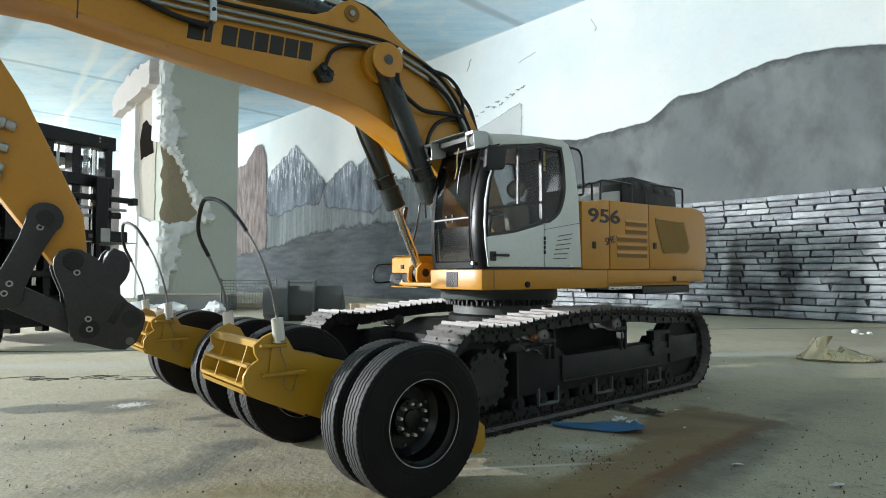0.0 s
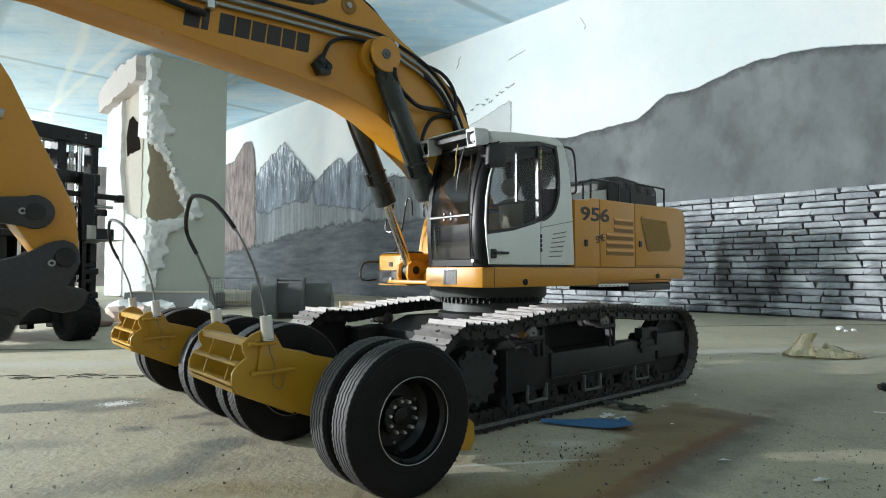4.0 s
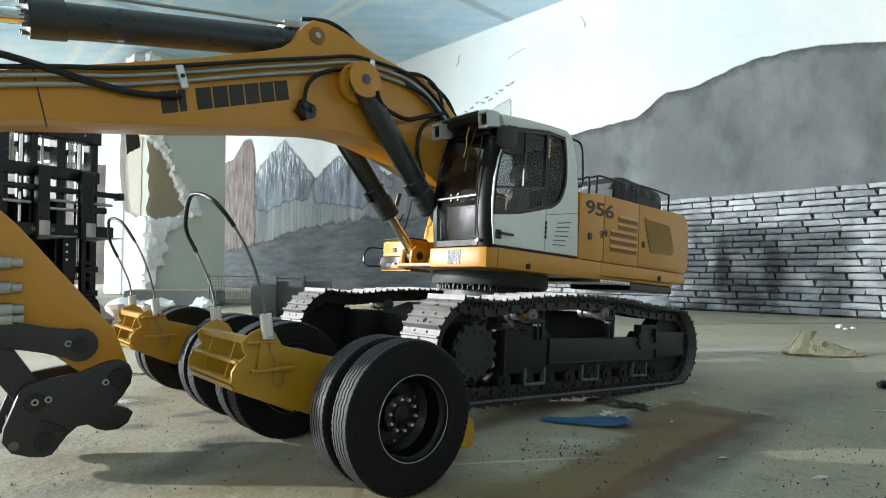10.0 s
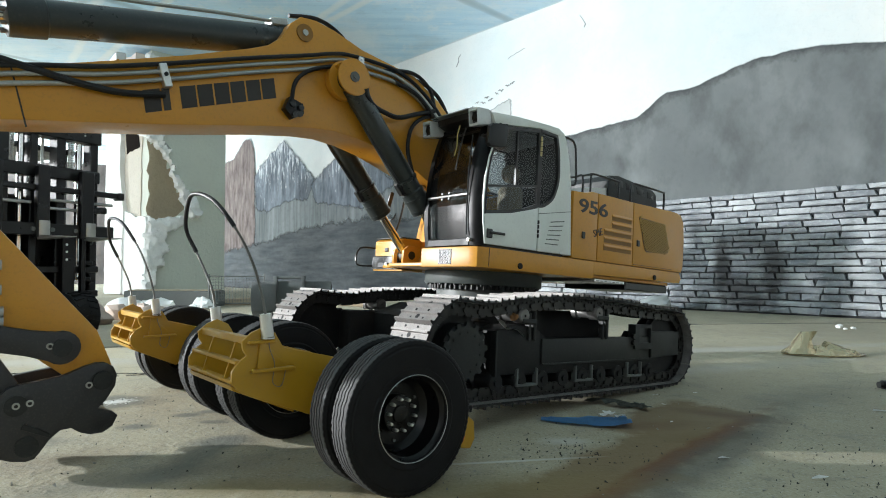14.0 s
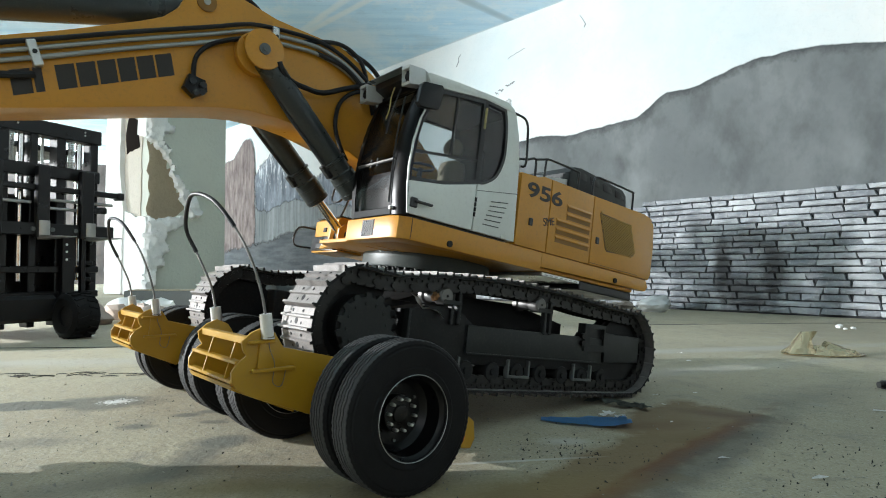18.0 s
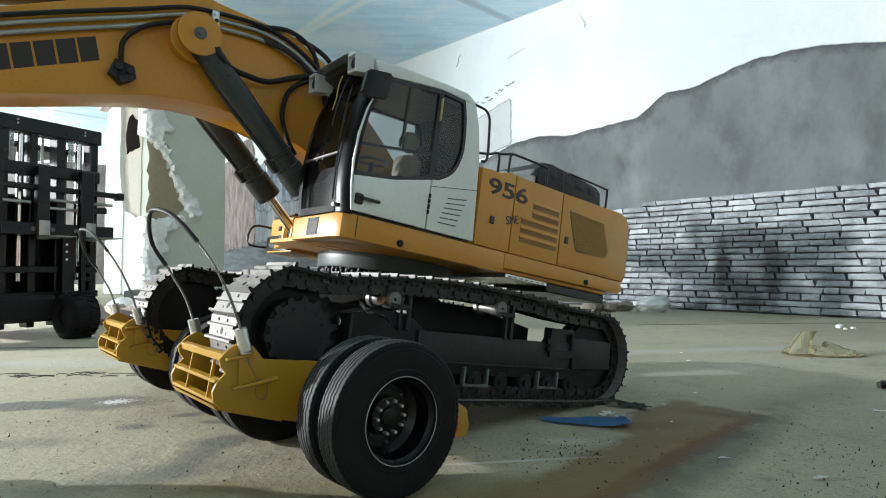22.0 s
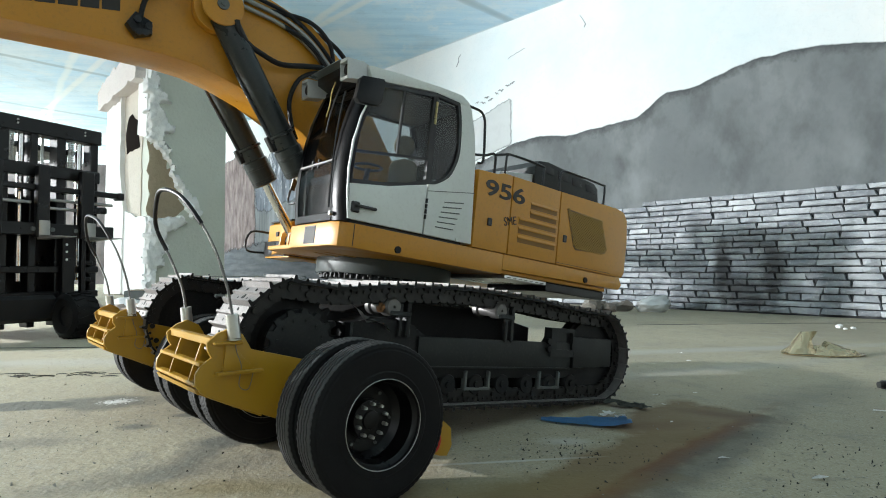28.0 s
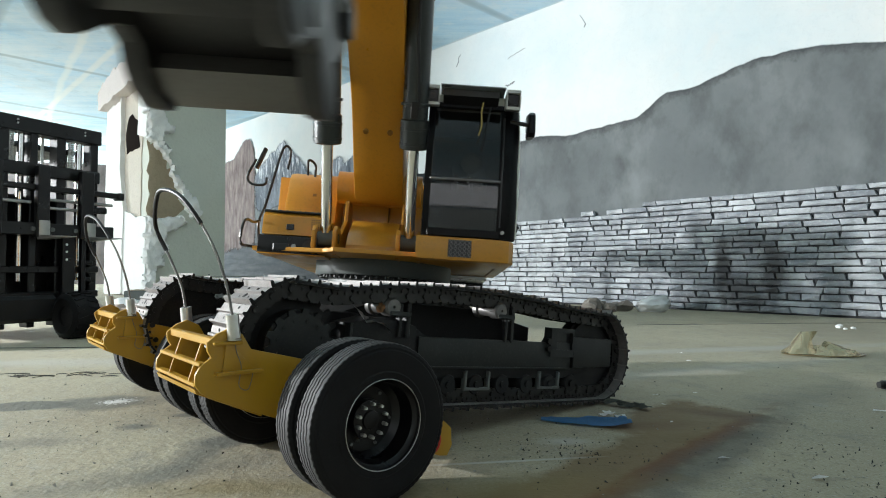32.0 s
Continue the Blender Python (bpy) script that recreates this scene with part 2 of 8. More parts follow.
def concrete_floor():
    m, nt, b = tree("floor_concrete")
    broad, mid, small, fine = noise_tex(nt, 3.0, 6), noise_tex(nt, 22, 6, 0.7), noise_tex(nt, 110, 4, 0.7), noise_tex(nt, 520, 3, 0.7)
    c = ramp(nt, broad, [(0.3, (0.300, 0.268, 0.190)), (0.55, (0.380, 0.338, 0.234)), (0.75, (0.456, 0.410, 0.290))])
    c = mix(nt, c, (0.20, 0.20, 0.17), ramp(nt, mid, [(0.52, 0.0), (0.72, 0.6)]))
    c = mix(nt, c, (0.40, 0.39, 0.34), ramp(nt, mid, [(0.28, 0.5), (0.42, 0.0)]))
    c = mix(nt, c, (0.13, 0.13, 0.11), ramp(nt, small, [(0.56, 0.0), (0.72, 0.6)]))
    c = mix(nt, c, (0.50, 0.49, 0.45), ramp(nt, fine, [(0.54, 0.0), (0.70, 0.6)]))
    c = mix(nt, c, (0.08, 0.08, 0.07), ramp(nt, fine, [(0.30, 0.65), (0.44, 0.0)]))
    tc = nt.nodes.new("ShaderNodeTexCoord")
    wob = nt.nodes.new("ShaderNodeTexNoise")
    wob.inputs["Scale"].default_value, wob.inputs["Detail"].default_value, wob.inputs["Roughness"].default_value = 38, 6, 0.65
    nt.links.new(tc.outputs["Object"], wob.inputs["Vector"])

    speck = noise_tex(nt, 230, 4, 0.7)

    def math_node(op, a, v):
        n = nt.nodes.new("ShaderNodeMath")
        n.operation = op
        nt.links.new(a, n.inputs[0])
        if isinstance(v, (int, float)):
            n.inputs[1].default_value = v
        else:
            nt.links.new(v, n.inputs[1])
        return n.outputs[0]

    def stain(x, y, a, rx, ry, edge, uneven, square):
        """An uneven oval or square-cornered stain round (x, y), turned by a degrees."""
        mp = nt.nodes.new("ShaderNodeMapping")
        mp.vector_type = "TEXTURE"
        mp.inputs["Location"].default_value, mp.inputs["Rotation"].default_value, mp.inputs["Scale"].default_value = (x, y, 0), (0, 0, radians(a)), (rx, ry, 1)
        nt.links.new(tc.outputs["Object"], mp.inputs["Vector"])
        if square:
            sp = nt.nodes.new("ShaderNodeSeparateXYZ")
            nt.links.new(mp.outputs[0], sp.inputs[0])
            d = math_node("MAXIMUM", math_node("ABSOLUTE", sp.outputs[0], 0), math_node("ABSOLUTE", sp.outputs[1], 0))
        else:
            ln = nt.nodes.new("ShaderNodeVectorMath")
            ln.operation = "LENGTH"
            nt.links.new(mp.outputs[0], ln.inputs[0])
            d = ln.outputs["Value"]
        w = math_node("MULTIPLY", math_node("SUBTRACT", speck if uneven >= 3 else wob.outputs["Fac"], 0.5), uneven)
        v = math_node("MULTIPLY", math_node("ADD", d, w), 0.5)
        return ramp(nt, v, [(max(0.0, 0.5 * (1 - edge)), 1.0), (min(1.0, 0.5 * (1 + edge)), 0.0)])
    rust, ochre, damp = (0.20, 0.125, 0.046), (0.225, 0.185, 0.085), (0.135, 0.137, 0.115)
    for x, y, a, rx, ry, edge, uneven, square, colour, much in (
            (0.1955, 0.481, 45.8, 0.066, 0.042, 0.12, 0.9, 1, (0.165, 0.110, 0.052), 0.82), (0.102, 0.363, 45.8, 0.140, 0.028, 0.22, 1.2, 1, (0.165, 0.105, 0.040), 0.80),
            (0.185, 0.470, 40, 0.050, 0.022, 0.6, 1.6, 0, (0.235, 0.195, 0.115), 0.55),
            (0.136, 0.373, 45.8, 0.185, 0.009, 0.35, 1.5, 0, (0.15, 0.068, 0.026), 0.95), (0.232, 0.500, -35, 0.035, 0.010, 0.6, 1.6, 0, (0.14, 0.08, 0.045), 0.8), (0.165, 0.468, 10, 0.035, 0.012, 0.6, 1.6, 0, (0.16, 0.095, 0.05), 0.7),
            (0.170, 0.385, 46, 0.150, 0.016, 0.5, 1.4, 0, (0.10, 0.10, 0.085), 0.7), (0.045, 0.325, 15, 0.070, 0.018, 0.6, 1.6, 0, rust, 0.6), (0.0, 0.330, 10, 0.080, 0.020, 0.6, 1.4, 0, ochre, 0.6),
            (-0.308, 0.545, 5, 0.046, 0.030, 0.25, 1.0, 0, damp, 0.85), (-0.297, 0.551, 20, 0.012, 0.009, 0.35, 5.0, 0, (0.66, 0.66, 0.64), 0.85), (-0.367, 0.534, 5, 0.036, 0.020, 0.12, 0.9, 0, (0.115, 0.117, 0.098), 0.9),
            (-0.159, 0.392, 80, 0.045, 0.014, 0.5, 1.2, 0, damp, 0.75), (-0.155, 0.424, 10, 0.022, 0.013, 0.4, 1.0, 0, damp, 0.75), (-0.175, 0.350, 30, 0.060, 0.016, 0.6, 1.4, 0, damp, 0.6),
            (-0.235, 0.463, 0, 0.013, 0.008, 0.4, 1.2, 0, damp, 0.8), (-0.212, 0.500, 0, 0.012, 0.007, 0.4, 1.0, 0, damp, 0.8), (-0.198, 0.512, 0, 0.010, 0.006, 0.4, 1.0, 0, damp, 0.7), (-0.180, 0.478, 0, 0.012, 0.006, 0.4, 1.0, 0, damp, 0.7),
            (-0.290, 0.420, 0, 0.030, 0.012, 0.6, 1.6, 0, damp, 0.5), (-0.110, 0.335, 5, 0.050, 0.012, 0.6, 1.4, 0, ochre, 0.7), (0.330, 0.560, 35, 0.090, 0.022, 0.8, 1.8, 0, damp, 0.45),
            (0.420, 0.905, 12, 0.30, 0.020, 0.7, 1.6, 0, (0.42, 0.415, 0.39), 0.6), (0.30, 0.72, 20, 0.22, 0.02, 0.8, 1.8, 0, (0.37, 0.365, 0.34), 0.4), (0.040, 0.3805, 9, 0.042, 0.0016, 0.8, 1.0, 0, (0.60, 0.60, 0.56), 0.7),
            (0.085, 0.425, 0, 0.016, 0.008, 0.6, 1.4, 0, (0.50, 0.50, 0.46), 0.6), (-0.50, 0.78, 5, 0.16, 0.03, 0.6, 1.8, 0, (0.40, 0.39, 0.36), 0.5)):
        c = mix(nt, c, colour, math_node("MULTIPLY", stain(x, y, a, rx, ry, edge, uneven, square), much))
    nt.links.new(c, b.inputs["Base Color"])
    b.inputs["Roughness"].default_value = 0.85
    bump(nt, b, small, 0.7, 0.0016)
    MAT["floor_concrete"] = m


concrete_floor()


def wall_paint():
    """White plaster, greyer and bluer in broad patches, with hairline stains."""
    m, nt, b = tree("wall_plaster")
    broad, fine = noise_tex(nt, 1.8, 6, 0.6), noise_tex(nt, 60, 5)
    c = ramp(nt, broad, [(0.3, (0.58, 0.67, 0.69)), (0.6, (0.73, 0.745, 0.73)), (0.8, (0.68, 0.68, 0.67))])
    c = mix(nt, c, (0.45, 0.50, 0.52), ramp(nt, fine, [(0.62, 0.0), (0.8, 0.35)]))
    warm = noise_tex(nt, 4.5, 6, 0.7)
    c = mix(nt, c, (0.70, 0.62, 0.58), ramp(nt, warm, [(0.56, 0.0), (0.68, 0.35)]))
    thin = noise_tex(nt, 9, 8, 0.8)
    c = mix(nt, c, (0.40, 0.44, 0.46), ramp(nt, thin, [(0.495, 0.0), (0.5, 0.35), (0.505, 0.0)]))
    nt.links.new(c, b.inputs["Base Color"])
    b.inputs["Roughness"].default_value = 0.9
    bump(nt, b, fine, 0.4, 0.004)
    MAT["wall_plaster"] = m
    # pale blue ceiling with strokes of a brush
    m, nt, b = tree("ceiling_blue")
    tc = nt.nodes.new("ShaderNodeTexCoord")
    mp = nt.nodes.new("ShaderNodeMapping")
    mp.inputs["Rotation"].default_value = (0, 0, radians(44))
    mp.inputs["Scale"].default_value = (1.2, 14, 1)
    nt.links.new(tc.outputs["Object"], mp.inputs["Vector"])
    strokes = noise_tex(nt, 1.0, 6, 0.65, mp.outputs[0])
    broad, fine = noise_tex(nt, 2.2, 5), noise_tex(nt, 45, 5)
    c = ramp(nt, strokes, [(0.3, (0.40, 0.64, 0.82)), (0.5, (0.53, 0.76, 0.92)), (0.68, (0.66, 0.83, 0.95))])
    c = mix(nt, c, (0.72, 0.84, 0.92), ramp(nt, broad, [(0.45, 0.0), (0.7, 0.7)]))
    c = mix(nt, c, (0.30, 0.42, 0.48), ramp(nt, fine, [(0.62, 0.0), (0.78, 0.4)]))
    blot = noise_tex(nt, 7, 6, 0.75)
    c = mix(nt, c, (0.74, 0.84, 0.91), ramp(nt, blot, [(0.52, 0.0), (0.62, 0.55)]))
    c = mix(nt, c, (0.30, 0.46, 0.56), ramp(nt, blot, [(0.32, 0.28), (0.42, 0.0)]))
    # board joints of the shuttering
    wv = nt.nodes.new("ShaderNodeTexWave")
    wv.wave_type, wv.bands_direction = "BANDS", "X"
    wv.inputs["Scale"].default_value, wv.inputs["Distortion"].default_value, wv.inputs["Detail"].default_value = 0.62, 0.25, 3
    mp2 = nt.nodes.new("ShaderNodeMapping")
    mp2.inputs["Rotation"].default_value = (0, 0, radians(-44))
    nt.links.new(tc.outputs["Object"], mp2.inputs["Vector"])
    nt.links.new(mp2.outputs[0], wv.inputs["Vector"])
    c = mix(nt, c, (0.84, 0.89, 0.90), ramp(nt, wv.outputs["Fac"], [(0.985, 0.0), (0.998, 0.7)]))
    cloud = noise_tex(nt, 1.1, 7, 0.68)
    c = mix(nt, c, (0.76, 0.85, 0.91), ramp(nt, cloud, [(0.50, 0.0), (0.66, 0.75)]))
    c = mix(nt, c, (0.46, 0.56, 0.62), ramp(nt, noise_tex(nt, 2.6, 6, 0.7), [(0.57, 0.0), (0.72, 0.35)]))
    for turn_, size, colour, dist in ((44, 0.34, (0.27, 0.39, 0.46), 0.5), (-52, 0.21, (0.30, 0.42, 0.48), 0.9), (-38, 0.47, (0.86, 0.91, 0.92), 0.6)):
        w2 = nt.nodes.new("ShaderNodeTexWave")
        w2.wave_type, w2.bands_direction = "BANDS", "X"
        w2.inputs["Scale"].default_value, w2.inputs["Distortion"].default_value, w2.inputs["Detail"].default_value, w2.inputs["Detail Scale"].default_value = size, dist, 4, 2.5
        m3 = nt.nodes.new("ShaderNodeMapping")
        m3.inputs["Rotation"].default_value = (0, 0, radians(turn_))
        nt.links.new(tc.outputs["Object"], m3.inputs["Vector"])
        nt.links.new(m3.outputs[0], w2.inputs["Vector"])
        c = mix(nt, c, colour, ramp(nt, w2.outputs["Fac"], [(0.992, 0.0), (0.999, 0.6)]))
    nt.links.new(c, b.inputs["Base Color"])
    b.inputs["Roughness"].default_value = 0.9
    bump(nt, b, strokes, 0.4, 0.004)
    MAT["ceiling_blue"] = m


wall_paint()


def mural_mat(name, dark, light, scale, stretch, snow=0.0, rim=0.0, blots=0.0, feather=0.022):
    """Brushed wall paint: uneven tone, a ragged soft edge, and if wanted snow or a dark outline."""
    m, nt, b = tree(name)
    tc = nt.nodes.new("ShaderNodeTexCoord")
    mp = nt.nodes.new("ShaderNodeMapping")
    mp.inputs["Scale"].default_value = stretch
    nt.links.new(tc.outputs["Object"], mp.inputs["Vector"])
    n = noise_tex(nt, scale, 4, 0.6, mp.outputs[0])
    fine = noise_tex(nt, scale * 4, 4, 0.6)
    c = ramp(nt, n, [(0.3, dark), (0.7, light)])
    c = mix(nt, c, [v * 0.6 for v in dark], ramp(nt, fine, [(0.50, 0.0), (0.80, 0.35)]))
    if blots:
        slant = nt.nodes.new("ShaderNodeMapping")
        slant.inputs["Rotation"].default_value, slant.inputs["Scale"].default_value = (0, radians(38), 0), (1.6, 1, 1.0)
        nt.links.new(tc.outputs["Object"], slant.inputs["Vector"])
        c = mix(nt, c, [v * 0.50 for v in dark], ramp(nt, noise_tex(nt, 5.5, 6, 0.62, slant.outputs[0]), [(0.46, 0.0), (0.66, blots)]))
        c = mix(nt, c, [min(1, v * 1.25) for v in light], ramp(nt, noise_tex(nt, 3.1, 5, 0.6, slant.outputs[0]), [(0.54, 0.0), (0.72, 0.6)]))
    if snow:
        flakes = noise_tex(nt, scale * 2.2, 6, 0.75, mp.outputs[0])
        sp = nt.nodes.new("ShaderNodeSeparateXYZ")
        nt.links.new(tc.outputs["Object"], sp.inputs[0])
        hi = nt.nodes.new("ShaderNodeMath")
        hi.operation = "MULTIPLY_ADD"
        nt.links.new(sp.outputs[2], hi.inputs[0])
        hi.inputs[1].default_value = 0.55
        nt.links.new(flakes, hi.inputs[2])
        c = mix(nt, c, (0.70, 0.74, 0.78), ramp(nt, hi.outputs[0], [(0.91, 0.0), (0.985, snow)]))
    at = nt.nodes.new("ShaderNodeAttribute")
    at.attribute_name = "inset"
    ragged = noise_tex(nt, 26, 6, 0.72)

    def inward(width, much):
        """Grows from 0 outside to 1 inside over the given width, made ragged by a noise."""
        k, a = nt.nodes.new("ShaderNodeMath"), nt.nodes.new("ShaderNodeMath")
        k.operation, a.operation = "MULTIPLY_ADD", "MULTIPLY_ADD"
        nt.links.new(at.outputs["Fac"], k.inputs[0])
        k.inputs[1].default_value, k.inputs[2].default_value = 1.0 / width, 0.5 - 0.5 * much
        nt.links.new(ragged, a.inputs[0])
        a.inputs[1].default_value = much
        nt.links.new(k.outputs[0], a.inputs[2])
        return a.outputs[0]
    if rim:
        c = mix(nt, c, [v * 0.42 for v in dark], ramp(nt, inward(0.055, 1.4), [(0.45, rim), (1.0, 0.0)]))
    nt.links.new(c, b.inputs["Base Color"])
    nt.links.new(ramp(nt, inward(feather, 1.1), [(0.30, 0.0), (0.70, 1.0)]), b.inputs["Alpha"])
    b.inputs["Roughness"].default_value = 0.92
    bump(nt, b, fine, 0.3, 0.003)
    MAT[name] = m


mural_mat("mural_grey", (0.120, 0.133, 0.136), (0.205, 0.222, 0.224), 3.4, (1, 1, 1), rim=0.9, blots=0.5, feather=0.012)
mural_mat("mural_slope", (0.085, 0.10, 0.107), (0.30, 0.33, 0.34), 9, (1.7, 1, 0.14), feather=0.05)
mural_mat("mural_peak", (0.055, 0.070, 0.090), (0.27, 0.31, 0.36), 12, (1.8, 1, 0.4), 0.85, feather=0.04)
mural_mat("mural_rock", (0.075, 0.055, 0.052), (0.27, 0.225, 0.215), 12, (2.4, 1, 0.7), feather=0.035)
mural_mat("mural_brick", (0.045, 0.055, 0.062), (0.125, 0.138, 0.148), 12, (0.4, 1, 2.4), feather=0.06)
mural_mat("mural_far", (0.045, 0.040, 0.038), (0.13, 0.112, 0.105), 7, (1.6, 1, 0.8))
mural_mat("mural_shade", (0.42, 0.45, 0.45), (0.50, 0.53, 0.53), 4, (1, 1, 1))
paint("mark_dark", (0.30, 0.325, 0.335), 0.9, dirt=0.3, scale=60)


def room():
    bm = B()
    bmesh.ops.create_grid(bm, x_segments=2, y_segments=2, size=6)
    tagged(part("floor", bm, "floor_concrete", smooth=0), "grey-green dusty concrete floor with stains", "floor", kind="structure")
    bm = B()
    block(bm, -6, 6, -6, 6, CEIL, CEIL + 0.1)
    tagged(part("ceiling", bm, "ceiling_blue", smooth=0), "ceiling painted pale sky blue with brush strokes", "ceiling", kind="structure")
    bm = B()
    block(bm, -1.9, 4.26, -0.1, 0, 0, CEIL)
    ob = tagged(part("wall_east", bm, "wall_plaster", smooth=0), "white plastered wall with a painted mountain landscape", "wall", kind="structure")
    ob.matrix_basis = WALL_M
    bm = B()
    block(bm, -4.6, -2.1, 4.8, 4.9, 0, CEIL)
    tagged(part("wall_north", bm, "wall_plaster", smooth=0), "pale wall with painted hills", "wall", kind="structure")
    # unseen wall added on the lamp side, with openings made for the fill lamps
    bm = B()
    block(bm, -3.6, -3.5, -1.8, 0.0, 0, CEIL)
    block(bm, -3.6, -3.5, 0.72, 2.2, 0, CEIL)
    block(bm, -3.6, -3.5, 0.0, 0.72, 0, 0.34)
    block(bm, -3.6, -3.5, 0.0, 0.72, 0.84, CEIL)
    block(bm, -4.6, -4.5, 2.2, 3.75, 0, CEIL)
    block(bm, -4.6, -4.5, 4.65, 4.9, 0, CEIL)
    block(bm, -4.6, -4.5, 3.75, 4.65, 0, 0.36)
    # added block that keeps the main lamp's light out of the alcove
    block(bm, -4.6, -3.5, 2.1, 2.2, 0, CEIL)
    tagged(part("wall_west", bm, "wall_plaster", smooth=0), "unseen white plastered wall with an added opening for a fill lamp", "wall", kind="structure")
    # unseen wall added behind the camera, open where its fill lamp hangs
    bm = B()
    block(bm, -3.6, 2.2, -1.9, -1.8, 0, 0.45)
    block(bm, -3.6, -0.6, -1.9, -1.8, 0.45, CEIL)
    block(bm, 1.0, 2.2, -1.9, -1.8, 0.45, CEIL)
    tagged(part("wall_south", bm, "wall_plaster", smooth=0), "unseen white plastered wall with an added opening for a fill lamp", "wall", kind="structure")
    bm = B()
    block(bm, 2.1, 2.2, -1.8, 0.5, 0, CEIL)
    tagged(part("wall_south_east", bm, "wall_plaster", smooth=0), "plain white plastered wall", "wall", kind="structure")


room()


def inset_of(points, outline):
    """How far each (x, z) point lies inside a closed outline; less than nothing outside."""
    p, o = np.array(points), np.array(outline)
    best, inside = np.full(len(p), 9.0), np.zeros(len(p), bool)
    for a, b in zip(o, np.roll(o, -1, 0)):
        d = b - a
        s = np.clip(((p - a) @ d) / max(d @ d, 1e-12), 0, 1)
        best = np.minimum(best, np.hypot(*(p - a - s[:, None] * d).T))
        cross = (a[1] > p[:, 1]) != (b[1] > p[:, 1])
        inside ^= cross & (p[:, 0] < d[0] * (p[:, 1] - a[1]) / (d[1] if d[1] else 1e-12) + a[0])
    return np.where(inside, best, -best)


def mural(name, material, pts, lift, label, step=0.014):
    """A painted area of the wall as a thin coat; points are distance along the wall and height."""
    x0, x1 = min(p[0] for p in pts) - 0.06, max(p[0] for p in pts) + 0.06
    z0, z1 = max(0.0, min(p[1] for p in pts) - 0.06), min(CEIL - 0.004, max(p[1] for p in pts) + 0.06)
    nx, nz = int((x1 - x0) / step) + 1, int((z1 - z0) / step) + 1
    spots = [(x0 + (x1 - x0) * i / nx, z0 + (z1 - z0) * k / nz) for i in range(nx + 1) for k in range(nz + 1)]
    deep = inset_of(spots, pts)
    near = deep > -0.055
    me = bpy.data.meshes.new(name)
    faces = []
    for i in range(nx):
        for k in range(nz):
            q = (i * (nz + 1) + k, (i + 1) * (nz + 1) + k, (i + 1) * (nz + 1) + k + 1, i * (nz + 1) + k + 1)
            if any(near[v] for v in q):
                faces.append(q)
    used = sorted({v for q in faces for v in q})
    at = {v: n for n, v in enumerate(used)}
    me.from_pydata([(spots[v][0], lift, spots[v][1]) for v in used], [], [[at[v] for v in q] for q in faces])
    me.attributes.new("inset", "FLOAT", "POINT").data.foreach_set("value", [float(deep[v]) for v in used])
    me.materials.append(MAT[material])
    ob = tagged(new(name, me), label, "mural", kind="structure")
    ob.matrix_basis = WALL_M
    return ob


RIDGE = [(-0.75, 0.66), (-0.437, 0.672), (-0.335, 0.695), (-0.258, 0.706), (-0.147, 0.707), (-0.055, 0.686), (0.026, 0.663), (0.114, 0.664),
         (0.169, 0.631), (0.218, 0.604), (0.308, 0.598), (0.394, 0.593), (0.486, 0.588), (0.571, 0.606), (0.688, 0.601), (0.785, 0.578),
         (0.888, 0.543), (1.048, 0.539), (1.26, 0.54), (1.45, 0.56)]


def rough_line(pts, step, amount, seed):
    """A line made uneven, as a brush leaves it."""
    rng = random.Random(seed)
    out = []
    for a, b in zip(pts, pts[1:]):
        n = max(1, int(math.hypot(b[0] - a[0], b[1] - a[1]) / step))
        for k in range(n):
            s = k / n
            out.append((a[0] + (b[0] - a[0]) * s + rng.uniform(-amount, amount), a[1] + (b[1] - a[1]) * s + rng.uniform(-amount, amount)))
    return out + [pts[-1]]


